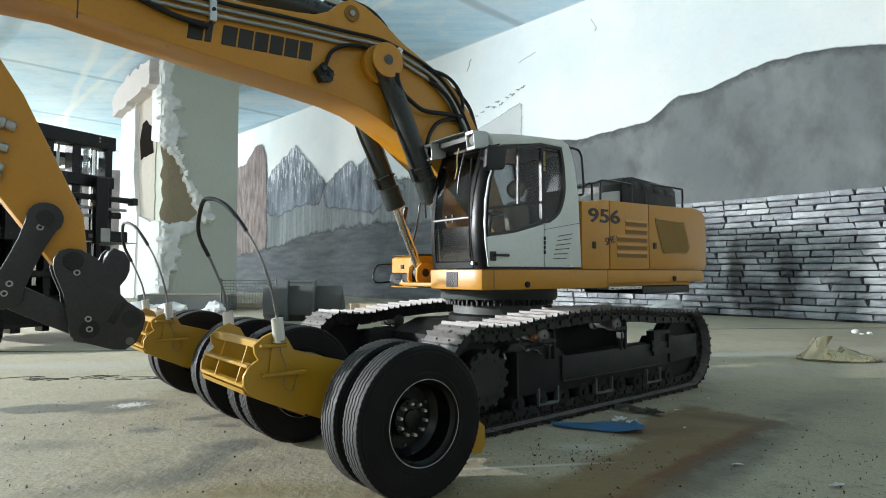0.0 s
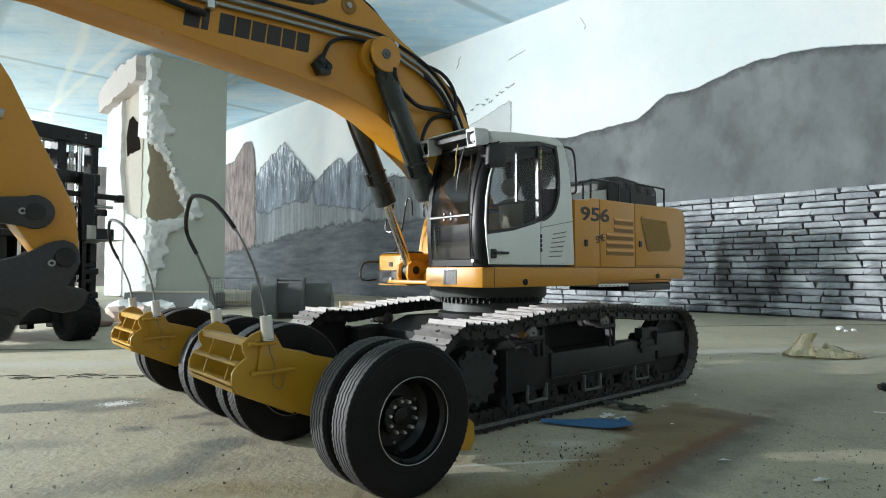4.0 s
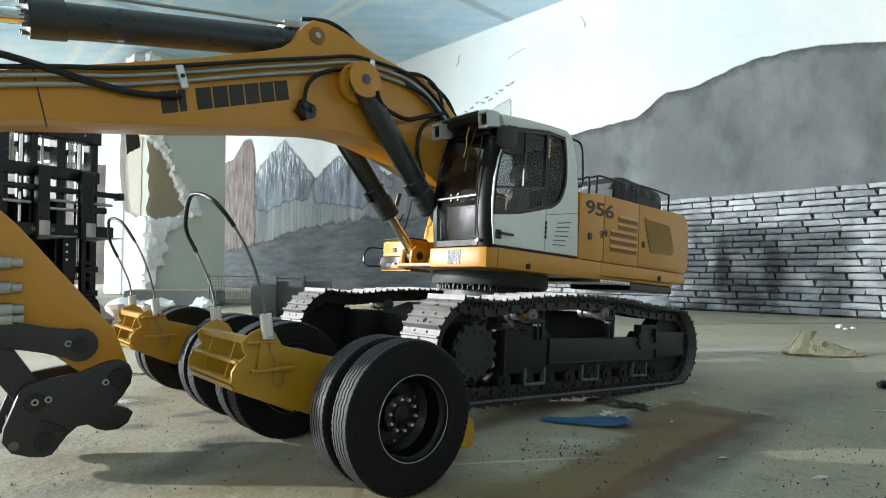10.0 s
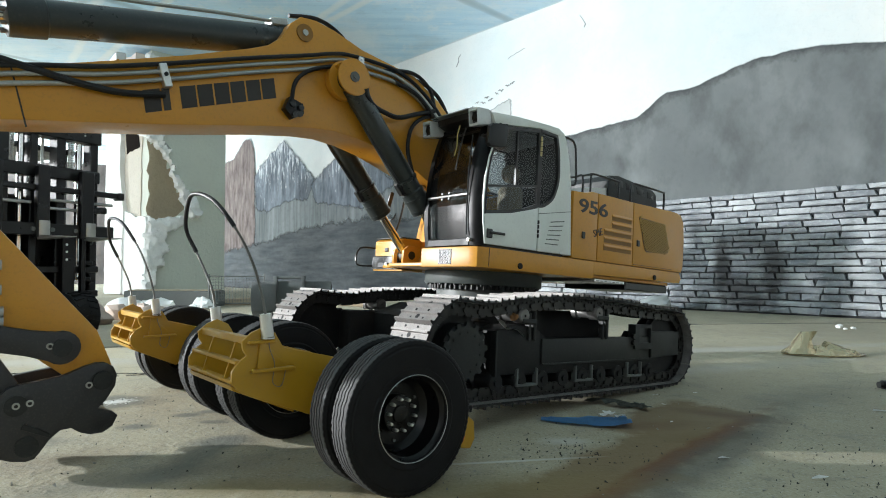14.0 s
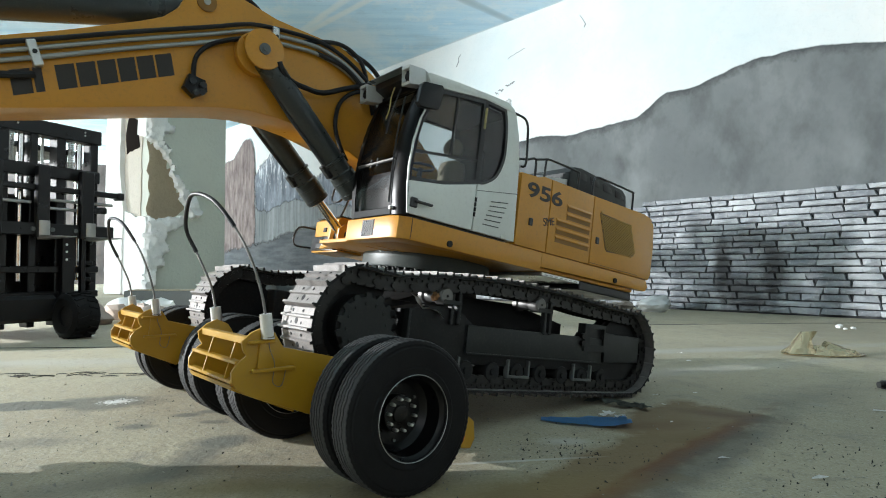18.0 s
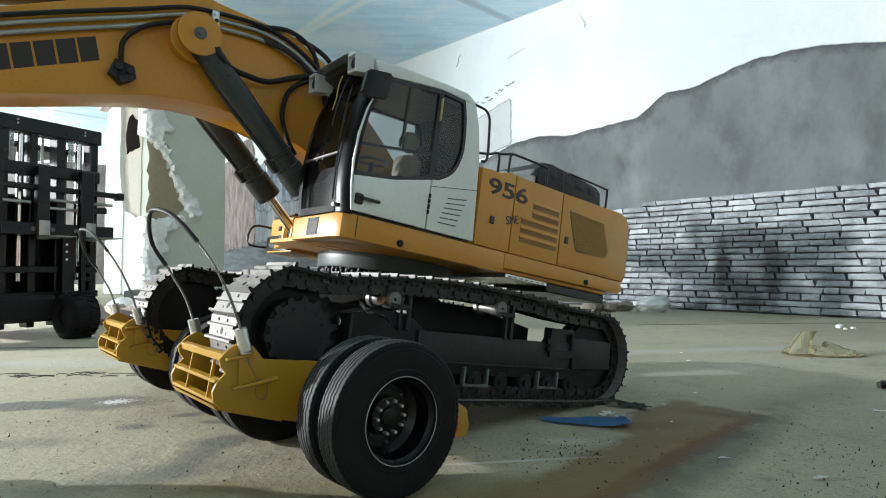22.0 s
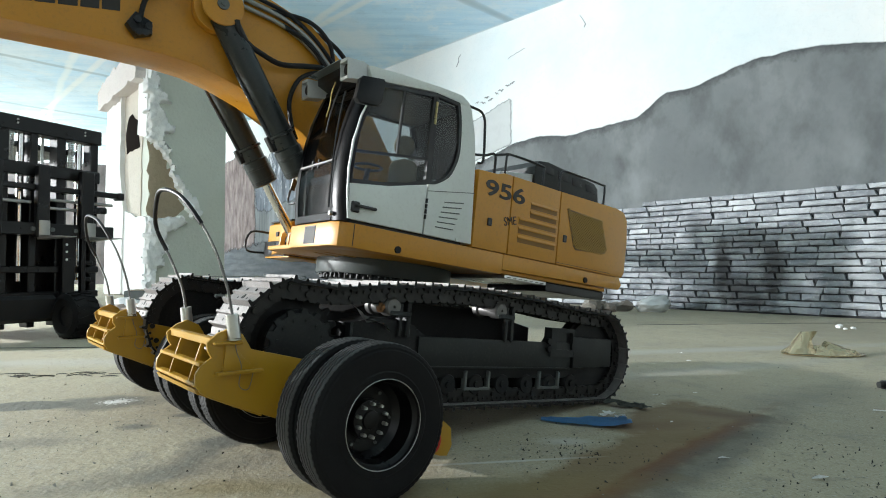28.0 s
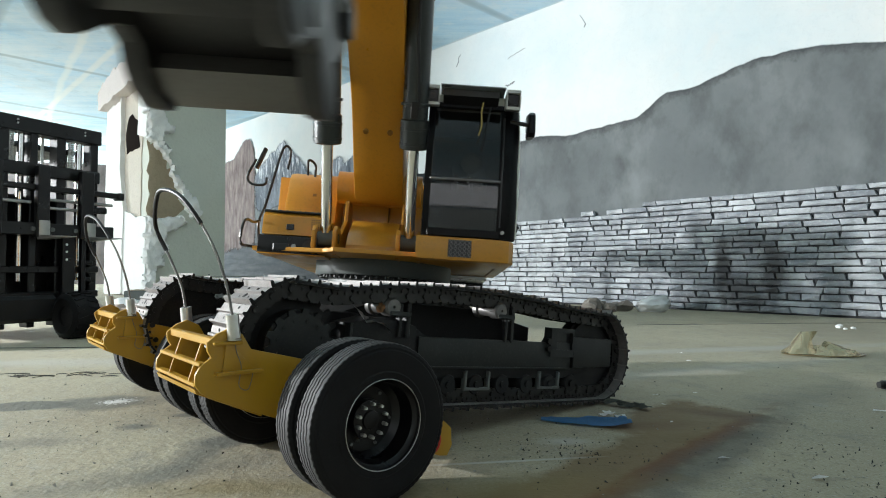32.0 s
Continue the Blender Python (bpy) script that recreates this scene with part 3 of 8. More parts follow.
def murals():
    ridge = rough_line(RIDGE, 0.03, 0.003, 1)
    mural("wall_painting", "mural_grey", ridge + [(1.45, 0.2), (-0.75, 0.2)], 0.0025, "painted grey mountain ridge on the plaster wall")
    slope = rough_line([(3.9, 0.70), (3.235, 0.724), (2.789, 0.690), (2.087, 0.608), (1.633, 0.609), (1.417, 0.557), (1.187, 0.520), (0.95, 0.50)], 0.05, 0.008, 2)
    mural("wall_painting", "mural_slope", slope + [(0.95, 0.0), (3.9, 0.0)], 0.004, "painted slopes in streaked blue-grey")
    rock = rough_line([(3.75, 0.72), (3.5, 0.80), (3.3, 0.83), (3.084, 0.84), (3.004, 0.904), (2.949, 0.951), (2.847, 0.95), (2.807, 0.876), (2.782, 0.747), (2.77, 0.0)], 0.04, 0.008, 3)
    mural("wall_painting", "mural_rock", rock + [(3.75, 0.0)], 0.007, "painted reddish-brown rock tower")
    p1 = rough_line([(2.79, 0.71), (2.659, 0.785), (2.542, 0.827), (2.423, 0.875), (2.295, 0.77), (2.174, 0.674), (2.099, 0.616), (2.172, 0.501), (2.3, 0.52), (2.449, 0.50), (2.6, 0.47), (2.765, 0.494)], 0.03, 0.008, 4)
    mural("wall_painting", "mural_peak", p1, 0.0055, "painted dark mountain peak with snow")
    p2 = rough_line([(2.132, 0.576), (2.005, 0.654), (1.874, 0.709), (1.814, 0.666), (1.679, 0.722), (1.566, 0.629), (1.417, 0.518), (1.677, 0.418), (2.086, 0.479)], 0.03, 0.008, 5)
    mural("wall_painting", "mural_peak", p2, 0.0055, "painted dark mountain peak with snow")
    dark = rough_line([(3.3, 0.22), (2.579, 0.296), (2.084, 0.356), (1.677, 0.372), (0.95, 0.32)], 0.05, 0.012, 6)
    mural("wall_painting", "mural_brick", dark + [(0.95, 0.0), (3.3, 0.0)], 0.0085, "dark painted masonry at the foot of the mountains")
    # shaded part of the white wall, its shade painted as a grey coat
    shade = [(0.728, 0.775), (0.728, 0.60), (0.98, 0.54), (0.98, 0.70)]
    mural("wall_painting", "mural_shade", shade, 0.004, "pale grey patch of shade painted on the plaster wall")
    # far wall
    far = rough_line([(-4.4, 0.97), (-4.0, 1.00), (-3.6, 0.95), (-3.1, 0.99), (-2.6, 0.94), (-2.1, 0.93)], 0.05, 0.01, 7)
    mural("wall_painting", "mural_far", far + [(-2.1, 0.0), (-4.4, 0.0)], 0, "painted brown hills on the far wall", 0.03).matrix_basis = Matrix.Translation((0, 4.795, 0))


murals()

PILLAR_M = Matrix(((WALL_D.x, -WALL_N.x, 0, -1.27), (WALL_D.y, -WALL_N.y, 0, 2.58), (0, 0, 1, 0), (0, 0, 0, 1)))


def pillar():
    bm = B()
    block(bm, 0, 0.543, 0, 0.338, 0, CEIL)
    ob = tagged(part("pillar", bm, "pillar_paint", smooth=0), "square pillar in pale grey-green plaster up to the ceiling", "pillar", kind="structure")
    ob.matrix_basis = PILLAR_M


paint("pillar_paint", (0.64, 0.66, 0.58), 0.9, dirt=0.2, dirt_colour=(0.4, 0.4, 0.34), scale=5, relief=0.003)
pillar()

# ---- the trailer axle ----
DOLLY_O, DOLLY_A = Vector((-0.1479, 0.4776, 0)), 220.2
TYRE_R, TYRE_W, GAP = 0.0415, 0.0180, 0.0050


def tyre_mesh():
    """A lorry tyre with zigzag ribs; its outer face lies at y = 0 and it goes to y = -TYRE_W."""
    bm = B()
    w, R, seg = TYRE_W, TYRE_R, 144
    prof = [(0.0226, -0.0022, 0), (0.0232, -0.0008, 0), (0.0262, -0.0002, 0), (0.0270, -0.0006, 0), (0.0320, 0.0, 0), (0.0372, -0.0006, 0), (0.0380, -0.0012, 0), (0.0393, -0.0012, 0), (0.0409, -0.0022, 0)]
    ribs = 5
    x0, x1 = -0.0022, -(w - 0.0022)
    step = (x1 - x0) / ribs
    for i in range(ribs):
        a, b = x0 + i * step, x0 + (i + 1) * step
        g = 0.00045
        z = 1
        if i:
            prof.append((R - 0.0016, a - g * 0.2, z)), prof.append((R, a - g, z))
        else:
            prof.append((R - 0.0002, a - g * 0.6, 0))
        if i < ribs - 1:
            prof.append((R, b + g, z)), prof.append((R - 0.0016, b + g * 0.2, z))
        else:
            prof.append((R - 0.0002, b + g * 0.6, 0))
    prof += [(r, -w - y, 0) for r, y, _ in prof[:9][::-1]]
    rings = []
    for k in range(seg):
        a = 2 * math.pi * k / seg
        tri = abs((k % 4) / 2 - 1) * 2 - 1
        ring = []
        for r, y, z in prof:
            rr = r - (0.0004 if (not z and r > 0.0390 and k % 2 == 0) else 0)
            ring.append(bm.verts.new((rr * math.cos(a), y + z * tri * 0.00034, rr * math.sin(a))))
        rings.append(ring)
    for k in range(seg):
        a, b = rings[k], rings[(k + 1) % seg]
        for i in range(len(prof) - 1):
            bm.faces.new((a[i], a[i + 1], b[i + 1], b[i]))
    for f in bm.faces:
        c = f.calc_center_median()
        f.material_index = 1 if math.hypot(c.x, c.z) > R - 0.0009 else 0
    return bm


def wheel(parent, y, side):
    """A twin wheel whose outer face is at y; side is +1 when it faces left, -1 when it faces right."""
    m = Matrix.Translation((0, y, TYRE_R)) @ (Matrix.Identity(4) if side > 0 else pose(0, 0, 0, 0, 0, 180))
    bm = B()
    lathe(bm, [(0.0226, -0.0008), (0.0232, -0.0012), (0.0226, -0.0030), (0.0208, -0.0046), (0.0204, -0.0150), (0.0170, -0.0182), (0.0080, -0.0186), (0.0060, -0.0190)], 48)
    rim = part("wheel", bm, "rim_black", parent, "black steel rim of a twin wheel", smooth=30)
    rim.matrix_basis = m
    bm = B()
    lathe(bm, [(0.0229, -0.0003), (0.02315, 0.0), (0.0229, 0.0002), (0.02265, 0.0), (0.0229, -0.0003)], 48)
    part("rim_edge", bm, "steel", rim, "worn bright edge of the rim")
    bm = B()
    lathe(bm, [(0.0105, -0.0184), (0.0102, -0.0136), (0.0052, -0.0132), (0.0048, -0.0120), (0.0030, -0.0116), (0.0001, -0.0116)], 32)
    part("hub", bm, "rim_black", rim)
    for k in range(10):
        a = 2 * math.pi * (k + 0.3) / 10
        bm = B()
        x, z = 0.0086 * math.cos(a), 0.0086 * math.sin(a)
        rod(bm, (x, -0.0135, z), (x, -0.0106, z), 0.00105, 6)
        nut = part("wheel_nut", bm, "steel", rim)
        bm = B()
        rod(bm, (x, -0.0106, z), (x, -0.0096, z), 0.0008, 8)
        part("stud", bm, "alloy", nut)
    for k in range(6):
        a = 2 * math.pi * (k + 0.55) / 6
        bm = B()
        x, z = 0.0150 * math.cos(a), 0.0150 * math.sin(a)
        rod(bm, (x, -0.0185, z), (x, -0.0172, z), 0.0009, 6)
        part("rim_bolt", bm, "mid_grey", rim)
    for k in (0, 1):
        t = new("tyre", TYRE)
        t.parent = rim
        t.matrix_basis = Matrix.Translation((0, -k * (TYRE_W + GAP), 0)) @ pose(0, 0, 0, 0, 17 * k, 0)
    return rim


bm = tyre_mesh()
TYRE = bpy.data.meshes.new("tyre")
bmesh.ops.recalc_face_normals(bm, faces=bm.faces)
bm.to_mesh(TYRE)
bm.free()
TYRE.materials.append(MAT["rubber"]), TYRE.materials.append(MAT["tread"])
TYRE.shade_smooth(), TYRE.set_sharp_from_angle(angle=radians(28))

PLATE = [(0.0560, 0.0885), (0.0625, 0.0860), (0.0680, 0.0815), (0.0675, 0.0770), (0.0655, 0.0735), (0.0705, 0.0700), (0.0735, 0.0655), (0.0735, 0.0600),
         (0.0705, 0.0555), (0.0640, 0.0515), (0.0260, 0.0355), (-0.0250, 0.0130), (-0.0660, 0.0090), (-0.0730, 0.0130), (-0.0740, 0.0270),
         (-0.0420, 0.0430), (-0.0100, 0.0620), (0.0150, 0.0690), (0.0440, 0.0765), (0.0490, 0.0850)]


def arm(parent, y, h):
    """One yellow box arm centred on y, h to each side: side plates, cross bars, rope loop, shackle."""
    bm = B()
    for s in (-1, 1):
        plate(bm, PLATE, y + s * h - 0.0011, y + s * h + 0.0011, 0.0004)
    frame = part("arm_frame", bm, "olive_yellow", parent, "olive-yellow painted side plates of the axle arm")
    bm = B()
    plate(bm, [(0.0365, 0.0385), (0.0720, 0.0550), (0.0735, 0.0580), (0.0360, 0.0410)], y - h + 0.001, y + h - 0.001, 0.0003)
    part("bottom_plate", bm, "olive_yellow", frame)
    for x, z, t in ((0.0645, 0.0825, 0.0030), (0.0700, 0.0705, 0.0014), (0.0722, 0.0602, 0.0014)):
        bm = B()
        block(bm, x - 0.0028, x + 0.0014, y - h, y + h, z - t, z + t * 0.4, 0.0004)
        part("cross_bar", bm, "olive_yellow", frame)
    for dy in (-0.010, 0.0245):
        bm = B()
        plate(bm, [(0.0655, 0.080), (0.0672, 0.080), (0.0735, 0.0602), (0.0715, 0.0602)], y + dy - 0.0005, y + dy + 0.0005)
        part("upright", bm, "olive_yellow", frame)
    for s in (-1, 1):
        yy = y + s * (h + 0.0012)
        bm = B()
        plate(bm, [(0.0555, 0.0800), (0.0585, 0.0800), (0.0600, 0.0655), (0.0420, 0.0655), (0.0440, 0.0675)], yy, yy + s * 0.0016, 0.0002)
        part("gusset", bm, "olive_yellow", frame)
        bm = B()
        block(bm, 0.0385, 0.0640, yy, yy + s * 0.0042, 0.0640, 0.0660, 0.0005)
        block(bm, 0.0500, 0.0655, yy, yy + s * 0.0040, 0.0800, 0.0818, 0.0005)
        part("lug", bm, "olive_yellow", frame)
        bm = B()
        rod(bm, (0.0545, yy + s * 0.0022, 0.0835), (0.0560, yy + s * 0.0022, 0.0960), 0.0034, 20)
        rod(bm, (0.0545, yy + s * 0.0022, 0.0833), (0.05445, yy + s * 0.0022, 0.0825), 0.0037, 20)
        part("ferrule", bm, "alloy", parent, "bright aluminium ferrule")
        bm = B()
        tube(bm, [(0.0541, yy + s * 0.0020, 0.083), (0.0530, yy + s * 0.002, 0.076), (0.0505, yy + s * 0.0026, 0.068), (0.0515, yy + s * 0.0026, 0.058), (0.0460, yy + s * 0.0018, 0.0555), (0.0430, yy + s * 0.0014, 0.066)], 0.00024, 6)
        part("wire_end", bm, "rope_steel", parent)
    hi = y + h + 0.0034
    lo = y - h - 0.0034
    line = spline([(0.0560, hi, 0.0960), (0.0590, hi - 0.001, 0.112), (0.0640, hi - 0.005, 0.130), (0.0700, hi - 0.013, 0.146), (0.0760, y + 0.012, 0.1600), (0.0800, y - 0.006, 0.1650),
                   (0.0800, y - 0.019, 0.1610), (0.0740, lo - 0.003, 0.146), (0.0660, lo - 0.002, 0.128), (0.0590, lo, 0.110), (0.0560, lo, 0.0960)], 10)
    n = len(line)
    i0, i1 = int(n * 0.29), int(n * 0.79)
    bm = B()
    tube(bm, line[i0:i1], 0.00125, 10, 0)
    part("sleeve", bm, "hose", parent, "black rubber sleeve on the lifting loop")
    for seg in (line[:i0 + 1], line[i1 - 1:]):
        bm = B()
        for ph in range(3):
            pts = []
            for k, p in enumerate(spline(seg, 5)):
                a = k * 0.55 + ph * 2.094
                pts.append(p + Vector((math.cos(a), math.sin(a), 0)) * 0.0004)
            tube(bm, pts, 0.00048, 5, 0)
        part("wire_rope", bm, "rope_steel", parent, "twisted steel wire rope")
    bm = B()
    tube(bm, [(-0.056, y + h + 0.0012, 0.026), (-0.060, y + h + 0.006, 0.027), (-0.065, y + h + 0.0075, 0.021), (-0.062, y + h + 0.0065, 0.014), (-0.056, y + h + 0.0012, 0.0145)], 0.0018, 8)
    part("shackle", bm, "red", parent, "red painted shackle")


paint("rope_steel", (0.20, 0.195, 0.185), 0.5, metal=0.6, dirt=0.6, dirt_colour=(0.10, 0.09, 0.08), scale=300)
dolly = thing("trailer_axle", "olive-yellow trailer axle with eight black tyres and wire rope loops", "trailer axle")
DOLLY_WHEELS = [wheel(dolly, 0.206, 1), wheel(dolly, 0.063, 1), wheel(dolly, -0.063, -1), wheel(dolly, -0.206, -1)]
arm(dolly, 0.1045, 0.0355)
bm = B()
plate(bm, [(-0.046, 0.034), (-0.060, 0.031), (-0.0655, 0.028), (-0.0712, 0.023), (-0.0720, 0.012), (-0.068, 0.006), (-0.062, 0.007), (-0.050, 0.012)], 0.1640, 0.1760, 0.0012)
bracket = part("rear_bracket", bm, "olive_yellow", dolly, "olive-yellow rear bracket of the axle")
bm = B()
rod(bm, (-0.058, 0.138, 0.019), (-0.058, 0.166, 0.019), 0.005, 14)
part("cross_tube", bm, "olive_yellow", bracket)
bm = B()
tube(bm, [(-0.050, 0.1760, 0.025), (-0.053, 0.1800, 0.0255), (-0.0565, 0.1812, 0.020), (-0.054, 0.1806, 0.0135), (-0.050, 0.1760, 0.0135)], 0.0017, 8)
part("shackle", bm, "red", bracket, "red painted shackle")
arm(dolly, -0.1150, 0.0350)
for y0, y1 in ((0.145, 0.165), (0.061, 0.079), (-0.079, -0.061), (-0.165, -0.145), (-0.020, 0.020)):
    bm = B()
    rod(bm, (0, y0, TYRE_R), (0, y1, TYRE_R), 0.006, 16)
    part("axle_shaft", bm, "frame_grey", dolly)

# ---- the excavator: x forward, y left, z up, origin on the ground under the slewing ring ----
EX_C, EX_A = Vector((0.0464, 0.6233, 0)), 220.25
excavator = thing("excavator", "yellow and white crawler excavator scale model with quick coupler", "excavator")
TRACK_Y, SHOE_W = 0.1020, 0.043
SPROCKET, IDLER = (0.1310, 0.0425), (-0.1600, 0.0420)


def track_line():
    """The closed line of the shoes' inner faces, as evenly spaced (x, z, angle)."""
    R = 0.0385
    pts = []
    for k in range(0, 13):
        a = radians(-90 + 15 * k - 0)
        if k <= 11:
            pts.append((SPROCKET[0] + R * math.cos(a), SPROCKET[1] + R * math.sin(a)))
    pts += [(0.108, 0.0785), (0.075, 0.0825), (0.035, 0.0855), (0.0, 0.0868), (-0.035, 0.0862), (-0.075, 0.0845), (-0.115, 0.0810)]
    for k in range(1, 13):
        a = radians(90 + 15 * k)
        pts.append((IDLER[0] + (R - 0.001) * math.cos(a), IDLER[1] + (R - 0.001) * math.sin(a)))
    pts += [(-0.10, 0.0040), (0.0, 0.0040), (0.09, 0.0040)]
    fine = [(p.x, p.z) for p in spline([(x, 0, z) for x, z in pts + pts[:1]], 10)]
    fine = np.array(fine[:-1])
    d = np.hypot(*(np.roll(fine, -1, 0) - fine).T)
    return fine, np.concatenate([[0], np.cumsum(d)])


TRACK_PTS, TRACK_S = track_line()
TRACK_LEN = float(TRACK_S[-1])
SHOES = 56


def on_track(s):
    s = s % TRACK_LEN
    loop = np.vstack([TRACK_PTS, TRACK_PTS[:1]])
    x, z = np.interp(s, TRACK_S, loop[:, 0]), np.interp(s, TRACK_S, loop[:, 1])
    e = 0.004
    x1, z1 = np.interp((s + e) % TRACK_LEN, TRACK_S, loop[:, 0]), np.interp((s + e) % TRACK_LEN, TRACK_S, loop[:, 1])
    x0, z0 = np.interp((s - e) % TRACK_LEN, TRACK_S, loop[:, 0]), np.interp((s - e) % TRACK_LEN, TRACK_S, loop[:, 1])
    return float(x), float(z), math.atan2(z1 - z0, x1 - x0)


def shoe_pose(s, y):
    x, z, a = on_track(s)
    # outward is to the right of the way along the line
    return Matrix.Translation((x, y, z)) @ Matrix.Rotation(-a, 4, "Y") @ Matrix.Rotation(math.pi, 4, "X")


def shoe_mesh():
    bm = B()
    p, w = TRACK_LEN / SHOES, SHOE_W / 2
    prof = [(-p * 0.52, 0.0002), (-p * 0.50, 0.0018), (-p * 0.47, 0.0040), (-p * 0.38, 0.0040), (-p * 0.34, 0.0015), (p * 0.02, 0.0013), (p * 0.05, 0.0030), (p * 0.14, 0.0030), (p * 0.18, 0.0012), (p * 0.47, 0.0010), (p * 0.50, -0.0004), (-p * 0.46, -0.0004)]
    plate(bm, prof, -w, w)
    body = len(bm.faces)
    # the shoe's clearance hole and bolt holes: dark discs that paint their shade
    rod(bm, (-p * 0.12, 0, 0.0002), (-p * 0.12, 0, 0.00152), 0.0021, 10)
    for s in (-1, 1):
        for x in (-p * 0.20, p * 0.32):
            rod(bm, (x, s * 0.0072, 0.0002), (x, s * 0.0072, 0.00150), 0.0010, 8)
    me = bpy.data.meshes.new("track_shoe")
    bmesh.ops.recalc_face_normals(bm, faces=bm.faces)
    bm.to_mesh(me)
    bm.free()
    me.materials.append(MAT["shoe_steel"]), me.materials.append(MAT["frame_grey"])
    for f in me.polygons:
        f.material_index = 1 if abs(f.normal.y) > 0.9 or f.index >= body else 0
    me.shade_smooth(), me.set_sharp_from_angle(angle=radians(25))
    bm = B()
    for s in (-1, 1):
        plate(bm, [(-p * 0.42, -0.0002), (p * 0.36, -0.0002), (p * 0.56, -0.0040), (p * 0.60, -0.0085), (p * 0.40, -0.0105), (p * 0.06, -0.0105), (0, -0.0088), (-p * 0.06, -0.0105), (-p * 0.40, -0.0105), (-p * 0.50, -0.0080), (-p * 0.50, -0.0040)], s * 0.0110 - 0.0016, s * 0.0110 + 0.0016)
        rod(bm, (-p * 0.18, s * 0.0125, -0.0030), (-p * 0.18, s * 0.0136, -0.0030), 0.0012, 6)
        rod(bm, (p * 0.16, s * 0.0125, -0.0030), (p * 0.16, s * 0.0136, -0.0030), 0.0012, 6)
    rod(bm, (p * 0.5, -0.0140, -0.0062), (p * 0.5, 0.0140, -0.0062), 0.0022, 8)
    link = bpy.data.meshes.new("track_link")
    bmesh.ops.recalc_face_normals(bm, faces=bm.faces)
    bm.to_mesh(link)
    bm.free()
    link.materials.append(MAT["chain_black"])
    return me, link


SHOE_MESH, LINK_MESH = shoe_mesh()
TRACK_SHOES = []
for side in (1, -1):
    for i in range(SHOES):
        ob = new("track_shoe", SHOE_MESH)
        ob.parent = excavator
        lk = new("track_link", LINK_MESH)
        lk.parent = ob
        TRACK_SHOES.append((ob, side * TRACK_Y, i * TRACK_LEN / SHOES))


def gear(bm, x, z, y0, y1, r0, r1, teeth):
    pts = []
    for k in range(teeth):
        for f, r in ((0.0, r0), (0.30, r0), (0.42, r1), (0.72, r1), (0.88, r0)):
            a = 2 * math.pi * (k + f) / teeth
            pts.append((x + r * math.cos(a), z + r * math.sin(a)))
    plate(bm, pts, y0, y1, 0.0)


